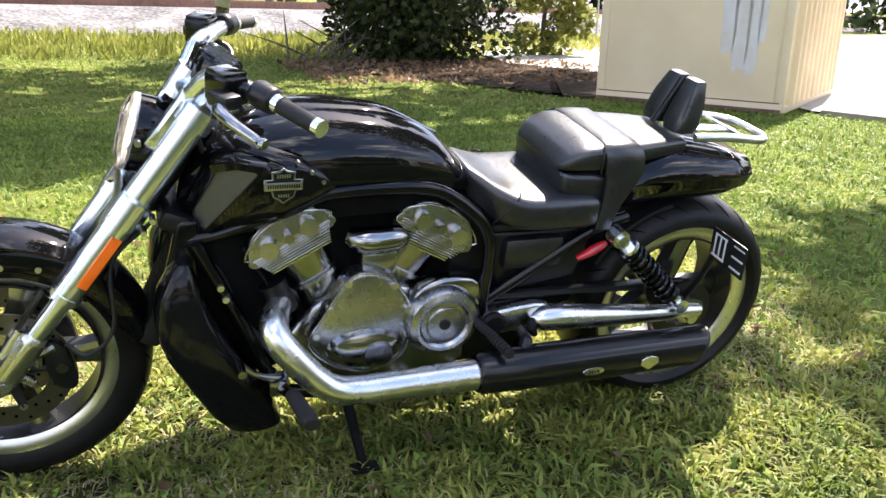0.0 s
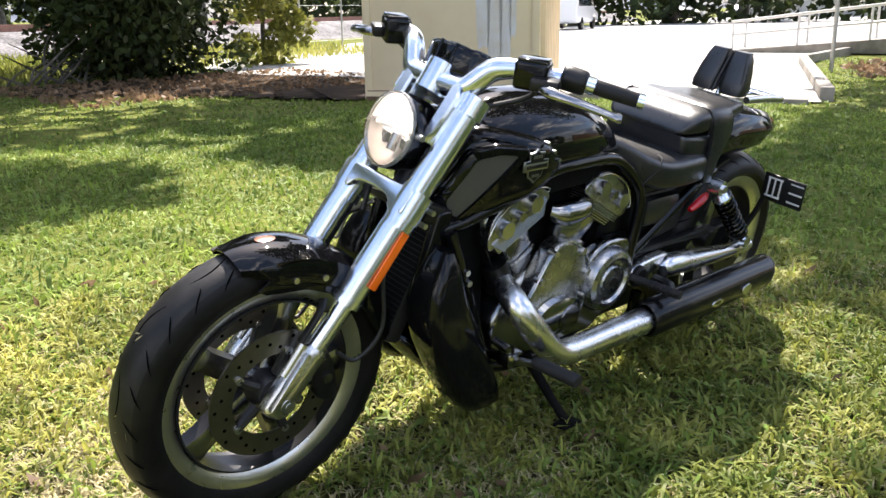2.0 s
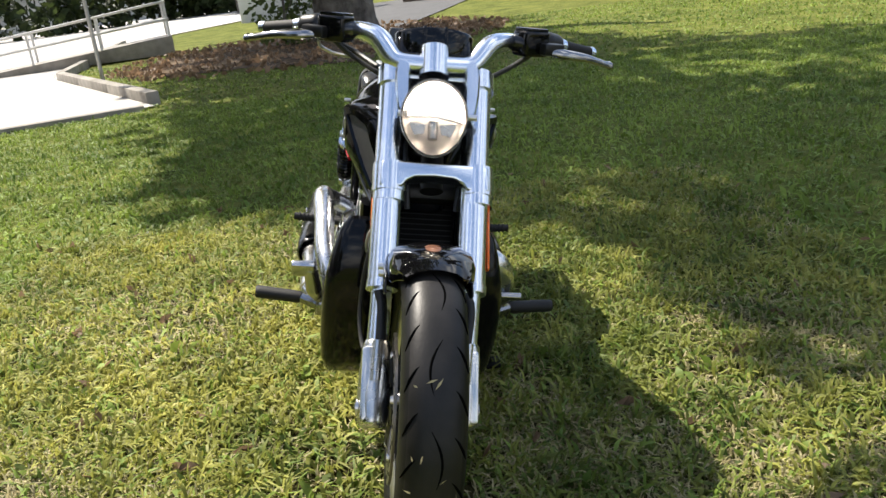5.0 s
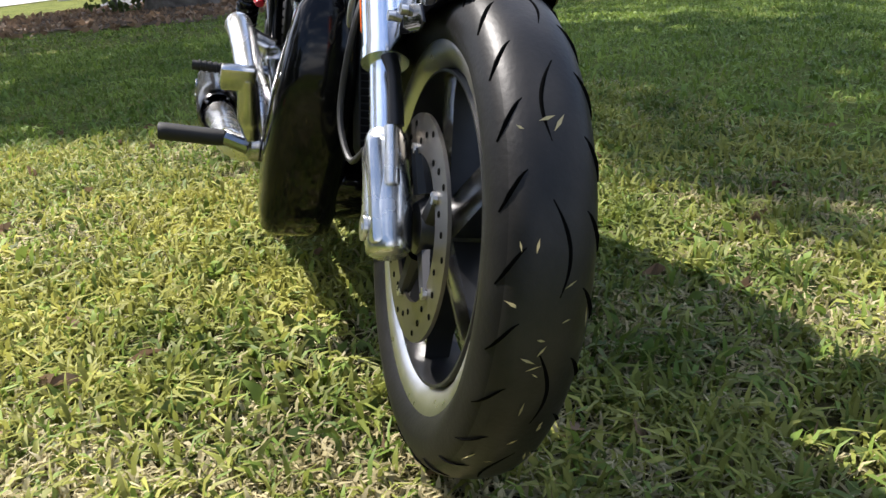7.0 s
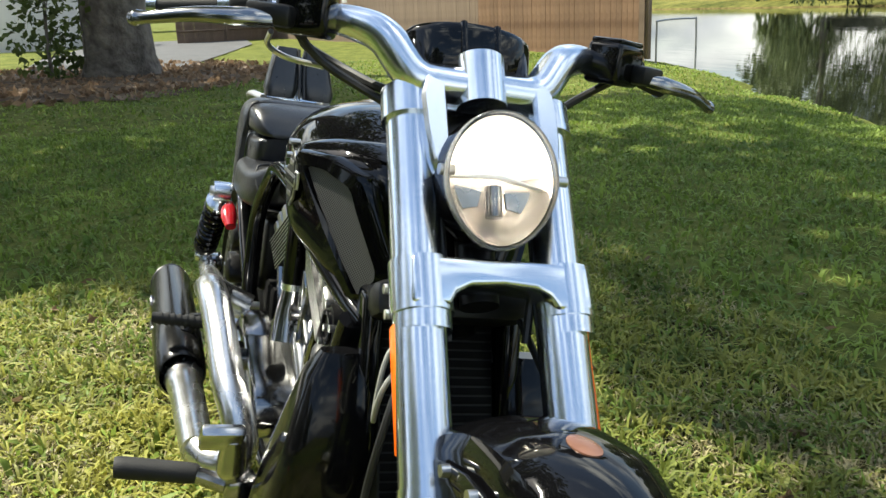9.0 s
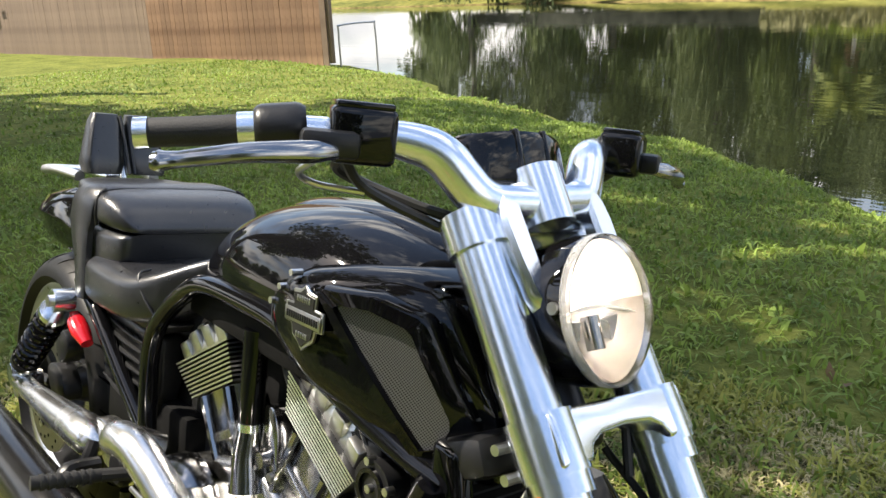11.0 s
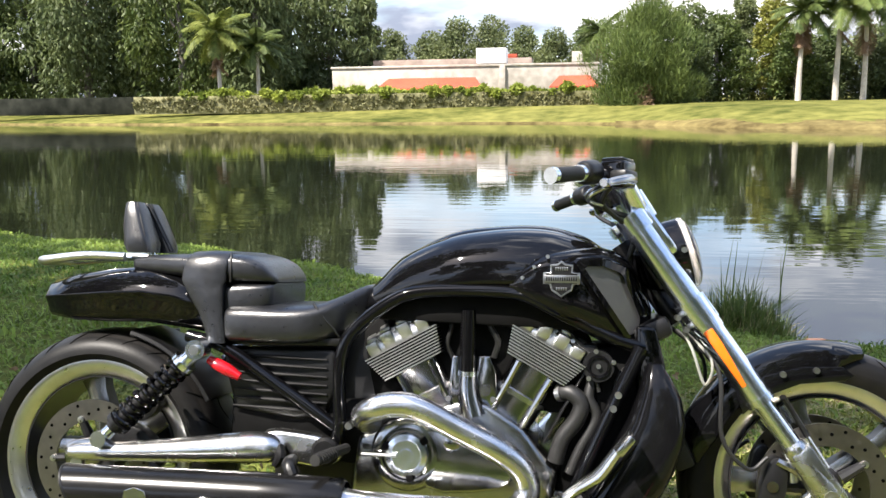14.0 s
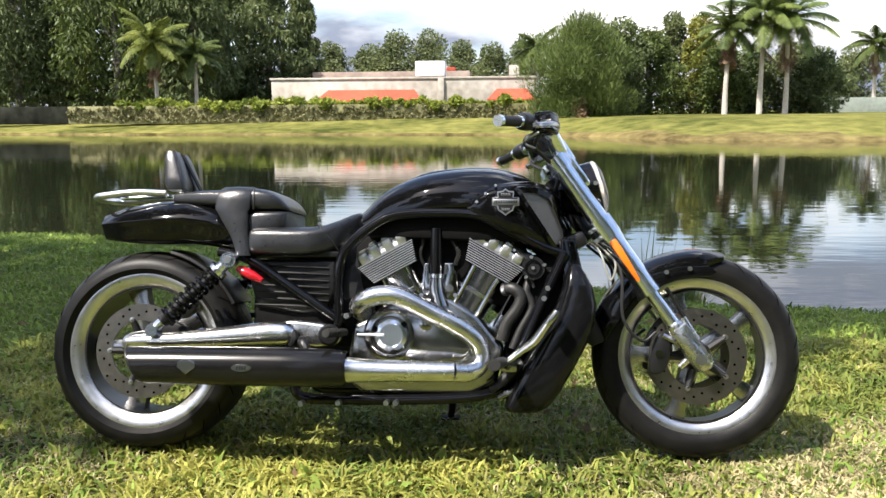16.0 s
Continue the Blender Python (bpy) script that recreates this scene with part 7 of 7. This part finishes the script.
part("tail_lamp", box((-0.205, 0, 0.748), (0.03, 0.15, 0.03), 0.008), M_red, tail, "red tail lamp")
hug = part("rear_hugger", arc_shell(RW, 0.335, 28, 76, [(-0.012, -0.095), (-0.004, -0.093), (0.0, -0.08), (0.002, 0), (0.0, 0.08), (-0.004, 0.093), (-0.012, 0.095)], 30, 0.004), M_satin, bike, "black inner rear mudguard")
part("grab_rail", sweep([(0.0, -0.085, 0.855), (-0.10, -0.098, 0.857), (-0.205, -0.095, 0.846), (-0.243, -0.06, 0.843), (-0.250, 0, 0.842), (-0.243, 0.06, 0.843), (-0.205, 0.095, 0.846), (-0.10, 0.098, 0.857), (0.0, 0.085, 0.855)], 0.0115, 12, 6, 1.0), M_rib, bike, "satin alloy luggage rack loop")
part("rack_plate", box((-0.10, 0, 0.850), (0.17, 0.045, 0.010), 0.004, (0, -3, 0)), M_chrome, bike)
part("rack_bar", rod((-0.16, -0.094, 0.851), (-0.16, 0.094, 0.851), 0.006, 8), M_chrome, bike)
back = new("backrest")
back.parent = bike
tagged(back, "split black leather backrest")
for s in (-1, 1):
    sec = []
    for q in np.linspace(0, 1, 7):
        z = 0.868 + 0.130 * q
        x0, x1 = 0.058 - 0.052 * q, -0.024 - 0.008 * q
        h = (0.046 - 0.013 * q) * (1 if 0 < q < 1 else 0.82)
        yc = s * (0.050 - 0.013 * q)
        xm, xh = (x0 + x1) / 2, (x0 - x1) / 2 * (1 if 0 < q < 1 else 0.8)
        sec.append([(xm + xh * math.copysign(abs(math.cos(a)) ** 0.5, math.cos(a)), yc + h * math.copysign(abs(math.sin(a)) ** 0.5, math.sin(a)), z) for a in np.linspace(0, 2 * math.pi, 24, endpoint=False)])
    part("back_pad", loft(sec), M_leather, back)
    part("pad_piping", sweep([(0.070, s * 0.006, 0.872), (0.036, s * 0.006, 0.935), (0.004, s * 0.008, 0.995)], 0.004, 8, 3), M_seam, back)
    part("pad_piping", sweep([(0.0445, s * 0.0817, 0.872), (0.027, s * 0.0767, 0.933), (0.001, s * 0.0600, 0.995)], 0.0030, 8, 3), M_seam, back)
    part("pad_piping", sweep([(-0.0105, s * 0.0817, 0.872), (-0.023, s * 0.0767, 0.933), (-0.026, s * 0.0600, 0.995)], 0.0030, 8, 3), M_seam, back)
part("back_post", box((0.0, 0, 0.90), (0.02, 0.012, 0.16), 0.003, (0, -22, 0)), M_chrome, back)
back.location.x = 0.015

# ---- side covers, shocks, swinging arm ----
for s in (-1, 1):
    poly = [(0.285, 0.640), (0.572, 0.642), (0.575, 0.55), (0.545, 0.480), (0.47, 0.470), (0.32, 0.492), (0.30, 0.56)]
    sc = part("side_cover", prism(poly, s * 0.085, s * 0.132, 0.012, 3), M_satin, bike, "ribbed black side cover")
    if s < 0:
        for i in range(7):
            z = 0.500 + i * 0.0205
            part("cover_rib", sweep([(0.315 if z < 0.58 else 0.31, s * 0.131, z), (0.43, s * 0.140, z - 0.003), (0.55, s * 0.134, z - 0.008)], [0.002, 0.0050, 0.003], 8, 3), M_plastic, sc)
    else:
        part("cover_box", box((0.46, 0.132, 0.585), (0.17, 0.05, 0.09), 0.02), M_leather, sc)
    rr = part("side_marker", sweep([(0.272, s * 0.176, 0.612), (0.305, s * 0.180, 0.597), (0.350, s * 0.178, 0.574)], [0.012, 0.0185, 0.0195, 0.012] if s < 0 else [0.009, 0.014, 0.014, 0.009], 18, 5, 0.8), M_red, bike, "red side marker")
    a, b = Vector((0.252, s * 0.195, 0.638)), Vector((0.018, s * 0.205, 0.420))
    sh = part("shock_body", join(rod(a.lerp(b, 0.12), a.lerp(b, 0.9), 0.014, 14), rod(a.lerp(b, 0.52), a.lerp(b, 0.88), 0.020, 18, 0.003)), M_satin, bike, "rear shock absorber")
    d = (b - a).normalized()
    side_v = Vector((0, 1, 0))
    w_v = d.cross(side_v)
    pts = []
    turns = 9
    for i in range(int(turns * 12) + 1):
        q = i / (turns * 12)
        th = 2 * math.pi * turns * q
        pts.append(a.lerp(b, 0.16 + 0.64 * q) + (side_v * math.cos(th) + w_v * math.sin(th)) * 0.0265)
    part("shock_spring", sweep(pts, 0.0062, 8, 1), M_paint, sh, "black coil spring")
    for q in (0.13, 0.80):
        part("spring_seat", rod(a.lerp(b, q), a.lerp(b, q + 0.04), 0.031, 20, 0.003), M_chrome if q < 0.5 else M_satin, sh)
    part("shock_eye", join(rod(a - side_v * 0.02, a + side_v * 0.02, 0.024, 18, 0.004), rod(a - d * 0.0, a.lerp(b, 0.14), 0.019, 14)), M_chrome, sh)
    part("shock_eye", join(rod(b - side_v * 0.02, b + side_v * 0.02, 0.020, 18, 0.004), rod(b, b.lerp(a, 0.14), 0.016, 14)), M_chrome, sh)
    part("shock_bolt", rod(a + side_v * s * 0.016, a + side_v * s * 0.028, 0.012, 12, 0.003), M_bolt, sh)
    part("swinging_arm", sweep([(-0.070, s * 0.190, 0.382), (-0.03, s * 0.190, 0.383), (0.10, s * 0.192, 0.390), (0.26, s * 0.192, 0.402), (0.38, s * 0.190, 0.412), (0.435, s * 0.188, 0.412), (0.462, s * 0.184, 0.408)], [0.016, 0.021, 0.024, 0.032, 0.037, 0.034, 0.018], 24, 5), M_pipe, bike, "satin aluminium swinging arm")
    part("arm_pivot", prism(rounded([(0.405, 0.447), (0.50, 0.449), (0.575, 0.434), (0.60, 0.405), (0.58, 0.378), (0.47, 0.378)], 2), s * 0.14, s * 0.184, 0.010, 3), M_pipe, bike, "satin pivot bracket")
    part("pivot_cap", moved(lathe([(0.033, 0.0), (0.033, s * 0.010), (0.026, s * 0.017), (0.0, s * 0.018)], 28), Matrix.Translation((0.565, s * 0.182, 0.410))), M_plastic, bike, "round black pivot cap")
    part("arm_stop", sweep([(0.455, s * 0.196, 0.420), (0.462, s * 0.206, 0.396), (0.450, s * 0.206, 0.376)], [0.012, 0.014, 0.009], 10, 3), M_plastic, bike)
    part("axle_plate", prism(rounded([(-0.085, 0.40), (0.0, 0.415), (0.015, 0.375), (-0.03, 0.335), (-0.085, 0.345)], 3), s * 0.150, s * 0.185, 0.006, 2), M_alu, bike)
    part("axle_end", rod((RW[0], s * 0.15, 0.352), (RW[0], s * 0.192, 0.352), 0.016, 18, 0.003), M_bolt, bike)
    # pegs
    pp = part("passenger_peg", join(rod((0.612, s * 0.18, 0.418), (0.600, s * 0.235, 0.420), 0.012, 10), sweep([(0.600, s * 0.228, 0.420), (0.598, s * 0.25, 0.421), (0.588, s * 0.335, 0.424), (0.587, s * 0.342, 0.424)], [0.011, 0.0115, 0.0115, 0.0125], 14, 2)), M_grip, bike, "black passenger peg")
    for i in range(7):
        part("peg_ring", rod((0.599 - i * 0.0015, s * (0.250 + i * 0.0125), 0.421 + i * 0.0005), (0.5985 - i * 0.0015, s * (0.2555 + i * 0.0125), 0.421 + i * 0.0005), 0.0140, 14), M_grip, pp)
    part("rider_peg", sweep([(1.095, s * 0.275, 0.343), (1.092, s * 0.29, 0.343), (1.075, s * 0.385, 0.345), (1.073, s * 0.400, 0.345)], [0.014, 0.019, 0.020, 0.018], 14, 3, 0.85), M_grip, bike, "black rubber foot peg")
    part("peg_bracket", join(sweep([(1.115, s * 0.13, 0.300), (1.115, s * 0.20, 0.320), (1.098, s * 0.28, 0.343)], [0.016, 0.016, 0.013], 10, 4), box((1.115, s * 0.215, 0.330), (0.05, 0.05, 0.045), 0.010)), M_alu, bike, "cast peg bracket")
    if s < 0:
        part("brake_pedal", join(sweep([(1.112, s * 0.225, 0.340), (1.150, s * 0.235, 0.372), (1.188, s * 0.242, 0.400), (1.215, s * 0.246, 0.438), (1.240, s * 0.250, 0.474)], [0.015, 0.019, 0.021, 0.019, 0.016], 14, 4, 0.7), box((1.240, s * 0.266, 0.474), (0.050, 0.060, 0.020), 0.006, (0, -52, 0))), M_fin, bike, "cast brake pedal")
    else:
        part("shift_lever", join(sweep([(1.11, s * 0.215, 0.345), (1.165, s * 0.235, 0.375), (1.205, s * 0.245, 0.415)], [0.012, 0.010, 0.011], 10, 4, 0.7), rod((1.205, s * 0.235, 0.415), (1.205, s * 0.285, 0.415), 0.010, 12, 0.002)), M_alu, bike, "cast shift lever")
part("rear_master", join(rod((1.09, -0.16, 0.27), (1.16, -0.165, 0.33), 0.018, 14, 0.003), rod((1.06, -0.16, 0.245), (1.10, -0.165, 0.275), 0.012, 10)), M_satin, bike)
part("pedal_foot", sweep([(1.085, -0.18, 0.228), (1.13, -0.19, 0.248), (1.19, -0.19, 0.258)], [0.012, 0.009, 0.008], 10, 3), M_alu, bike)
part("rear_caliper", join(prism(rounded([(0.0, 0.42), (0.06, 0.44), (0.11, 0.41), (0.11, 0.37), (0.03, 0.37)], 3), -0.142, -0.10, 0.006, 2), prism(rounded([(0.05, 0.50), (0.10, 0.53), (0.13, 0.49), (0.08, 0.45)], 3), -0.142, -0.10, 0.006, 2)), M_satin, bike, "black rear caliper")
part("drive_belt", sweep([(0.60, 0.135, 0.44), (0.25, 0.135, 0.455), (-0.03, 0.135, 0.452)], [0.010, 0.010, 0.010], 8, 3, 0.5), M_rubber, bike)
part("rear_pulley", moved(lathe([(0.05, -0.012), (0.095, -0.012), (0.095, 0.012), (0.05, 0.012)], 40, "y", True), Matrix.Translation((RW[0], 0.125, RW[2]))), M_satin, bike)
part("belt_guard", prism([(0.10, 0.46), (0.55, 0.475), (0.56, 0.46), (0.10, 0.44)], 0.12, 0.152, 0.004), M_satin, bike)

# ---- stand and side-mounted plate ----
st = part("side_stand", sweep([(0.930, 0.120, 0.225), (0.925, 0.17, 0.185), (0.918, 0.235, 0.132), (0.912, 0.275, 0.098)], [0.015, 0.014, 0.012, 0.012], 12, 4), M_dark, bike, "black side stand")
part("stand_foot", moved(box((0, 0, 0), (0.07, 0.045, 0.010), 0.004), Matrix.Translation((0.910, 0.284, 0.092)) @ Matrix.Rotation(radians(LEAN), 4, "X")), M_dark, st)
pl = part("plate_holder", box((-0.050, 0.262, 0.600), (0.006, 0.140, 0.092), 0.006, (0, 4, 0)), M_satin, bike, "black side-mounted plate holder with pale bars")
part("plate_arm", sweep([(-0.03, 0.16, 0.40), (-0.05, 0.19, 0.50), (-0.055, 0.21, 0.585)], [0.012, 0.010, 0.012], 10, 4, 0.6), M_satin, bike)
for y in (0.212, 0.232, 0.252):
    part("plate_bar", box((-0.0458, y, 0.600), (0.0025, 0.006, 0.060), 0.001, (0, 4, 0)), M_white, pl)
for z in (0.572, 0.632):
    part("plate_bar", box((-0.0458, 0.232, z), (0.0025, 0.052, 0.007), 0.001, (0, 4, 0)), M_white, pl)
    part("plate_bar", box((-0.0458, 0.305, z), (0.0025, 0.045, 0.006), 0.001, (0, 4, 0)), M_white, pl)
part("plate_bar", box((-0.0458, 0.305, 0.602), (0.0025, 0.045, 0.006), 0.001, (0, 4, 0)), M_white, pl)

# clippings stuck to the front tyre
rc = random.Random(12)
v, f = [], []
for i in range(22):
    an, y = radians(rc.uniform(-38, 42)), rc.uniform(-0.042, 0.045)
    rr = 0.247 + 0.075 * (1 - (abs(y) / 0.06) ** 2.5) ** 0.31 + 0.0022
    ctr = Vector((FW[0] + math.cos(an) * rr, FW[1] + y, FW[2] + math.sin(an) * rr))
    tang, up_v = Vector((-math.sin(an), 0, math.cos(an))), Vector((0, 1, 0))
    th = rc.uniform(0, 6.28)
    d1 = (tang * math.cos(th) + up_v * math.sin(th)) * rc.uniform(0.004, 0.012)
    d2 = (tang * -math.sin(th) + up_v * math.cos(th)) * rc.uniform(0.0007, 0.0022)
    k = len(v)
    v += [bike.matrix_basis @ (ctr + q) for q in (-d1, d2, d1, -d2)]
    f.append((k, k + 1, k + 2, k + 3))
tagged(raw("grass_clippings", v, f, M_dry), "pale grass clippings stuck to the front tyre", "clippings", kind="stuff")

# pink helmet on the grass
hel = thing("helmet", "bright pink helmet lying on the grass", "helmet", (2.00, -2.07, LAWN + 0.02))
part("shell", moved(lathe([(0.0, 0.165), (0.05, 0.16), (0.10, 0.135), (0.13, 0.09), (0.138, 0.04), (0.13, 0.0), (0.12, -0.01), (0, -0.01)], 32, "z"), Matrix.Diagonal((0.72, 0.62, 0.75, 1))), M_pink, hel)
part("strap", box((0.0, 0, 0.127), (0.06, 0.02, 0.012), 0.004), M_cable, hel)


# ---- grass ----
def blades(name, area, count, length, width, material, seed, label, patch=0.0, tuft=0.0, each=16):
    """Bent blades of grass, thinly spread where the sward is worn."""
    rng = np.random.default_rng(seed)
    x0, x1, y0, y1 = area
    x, y = x0 + (x1 - x0) * rng.random(count), y0 + (y1 - y0) * rng.random(count)
    a = rng.random(count) * 2 * math.pi
    if tuft:
        c = rng.integers(0, count // each, count)
        dx, dy = rng.normal(size=(2, count)) * tuft
        x, y, a = x[c] + dx, y[c] + dy, np.arctan2(dy, dx) + rng.normal(size=count) * 0.7
    keep = y < shore(x) - 0.3
    if patch:
        thin = np.sin(x * 2.3 + 1.1 * np.sin(y * 1.7)) + np.sin(y * 2.9 + 1.3 * np.sin(x * 2.1)) + np.sin(x * 5.1 - y * 4.3)
        keep &= rng.random(count) < np.clip((0.85 + 0.28 * thin) if patch > 0 else (0.35 - 0.35 * thin), 0.12, 1)
    for cx, cy, dx, dy, e1, e2 in ((-14.9, -1.3, 1, 0, 4.3, 3.4), (-4.2, -11.7, 1, 0, 2.4, 1.9), (-4.5, -8.8, 1, 0, 0.9, 1.5)):
        keep &= ((x - cx) / e1) ** 2 + ((y - cy) / e2) ** 2 > 1
    if material is M_grass_near:      # trodden thin beside the front wheel
        keep &= (((x - 1.36) / 0.36) ** 2 + ((y + 0.10 - 0.29 * (x - 1.36)) / 0.18) ** 2 > 1) | (rng.random(count) < 0.5)
    keep &= ~((x < -6.0) & (y < np.minimum(-2.6 + 0.53 * (x + 7), -2.6 - 2.8 * (x + 7))))
    x, y, a = x[keep], y[keep], a[keep]
    n = len(x)
    z = ground_height(x, y) - 0.004
    ln = length * (0.45 + 0.8 * rng.random(n))
    out = np.stack([np.cos(a), np.sin(a), 0 * a], 1)
    b = a + rng.normal(size=n) * 0.6 + math.pi / 2
    sd = np.stack([np.cos(b), np.sin(b), 0.25 * rng.normal(size=n)], 1) * (width * (0.6 + 0.7 * rng.random(n)))[:, None]
    lay = 0.25 + 0.95 * rng.random(n)
    p0 = np.stack([x, y, z], 1)
    up = np.array([0, 0, 1.0])
    p1 = p0 + out * (ln * 0.35 * lay)[:, None] + up * (ln * 0.5 * (1 - 0.45 * lay))[:, None]
    p2 = p0 + out * (ln * 0.95 * lay)[:, None] + up * (ln * (0.78 - 0.62 * lay))[:, None].clip(0.004)
    v = np.stack([p0 - sd * 0.5, p0 + sd * 0.5, p1 + sd * 0.5, p1 - sd * 0.5, p2 + sd * 0.08, p2 - sd * 0.08], 1).reshape(-1, 3)
    k = np.arange(n)[:, None] * 6
    f = np.concatenate([k + [0, 1, 2, 3], k + [3, 2, 4, 5]])
    return tagged(raw(name, v, f, material), label, "grass", kind="stuff")


blades("grass", (-1.2, 3.0, -1.7, 1.7), 88000, 0.086, 0.0080, M_grass_near, 1, "short green lawn grass round the motorcycle", 1, 0.030, 30)
blades("dry_grass", (-1.2, 3.0, -1.7, 1.7), 80000, 0.050, 0.0050, M_dry, 2, "dry straw-coloured blades among the grass", -1)
blades("dry_grass", (0.9, 2.7, -1.5, 0.5), 52000, 0.052, 0.0058, M_dry, 13, "straw-coloured worn patch before the front wheel", -1)
blades("dry_grass", (0.7, 2.9, 0.2, 1.7), 30000, 0.052, 0.0055, M_dry, 12, "pale dry blades on the worn lawn by the front wheel", -1)
blades("grass", (-6.5, 4.5, -6.5, 7.0), 165000, 0.080, 0.0085, M_grass, 3, "lawn grass further out")
blades("grass", (-16, 6, -16, 10), 75000, 0.085, 0.020, M_grass, 4, "lawn grass in the distance")
rng = np.random.default_rng(9)
n = 9000
cx, cy = -1.2 + 4.2 * rng.random(n), -1.7 + 3.4 * rng.random(n)
v, f = leaf_cloud(np.stack([cx, cy, ground_height(cx, cy) + 0.012], 1), np.full(n, 0.012), n, 0.020, rng, long=1.3)
tagged(raw("clover", v, f, M_leaf_lite), "small round clover leaves in the lawn", "clover", kind="stuff")
n = 280
cx, cy = -1.5 + 5 * rng.random(n), -2.0 + 4.0 * rng.random(n)
v, f = leaf_cloud(np.stack([cx, cy, ground_height(cx, cy) + 0.022], 1), np.full(n, 0.010), n, 0.024, rng, long=2.2)
tagged(raw("dead_leaves", v, f, M_leaf_dead), "fallen brown leaves scattered in the grass", "leaves", kind="stuff")

n = 2600
cx, cy = -7.0 + 5.8 * rng.random(n), -13.6 + 4.4 * rng.random(n)
v, f = leaf_cloud(np.stack([cx, cy, ground_height(cx, cy) + 0.035], 1), np.full(n, 0.02), n, 0.055, rng, long=2.0)
tagged(raw("dead_leaves", v, f, M_leaf_dead), "brown leaf litter lying under the bush", "leaves", kind="stuff")
n = 3000
q, rr = rng.random(n) * 6.283, np.sqrt(rng.random(n)) * 1.08
cx, cy = -14.9 + 4.7 * rr * np.cos(q), -1.3 + 3.7 * rr * np.sin(q)
v, f = leaf_cloud(np.stack([cx, cy, ground_height(cx, cy) + 0.05], 1), np.full(n, 0.02), n, 0.07, rng, long=1.8)
tagged(raw("dead_leaves", v, f, M_leaf_dead), "fallen brown leaves round the big tree", "leaves", kind="stuff")
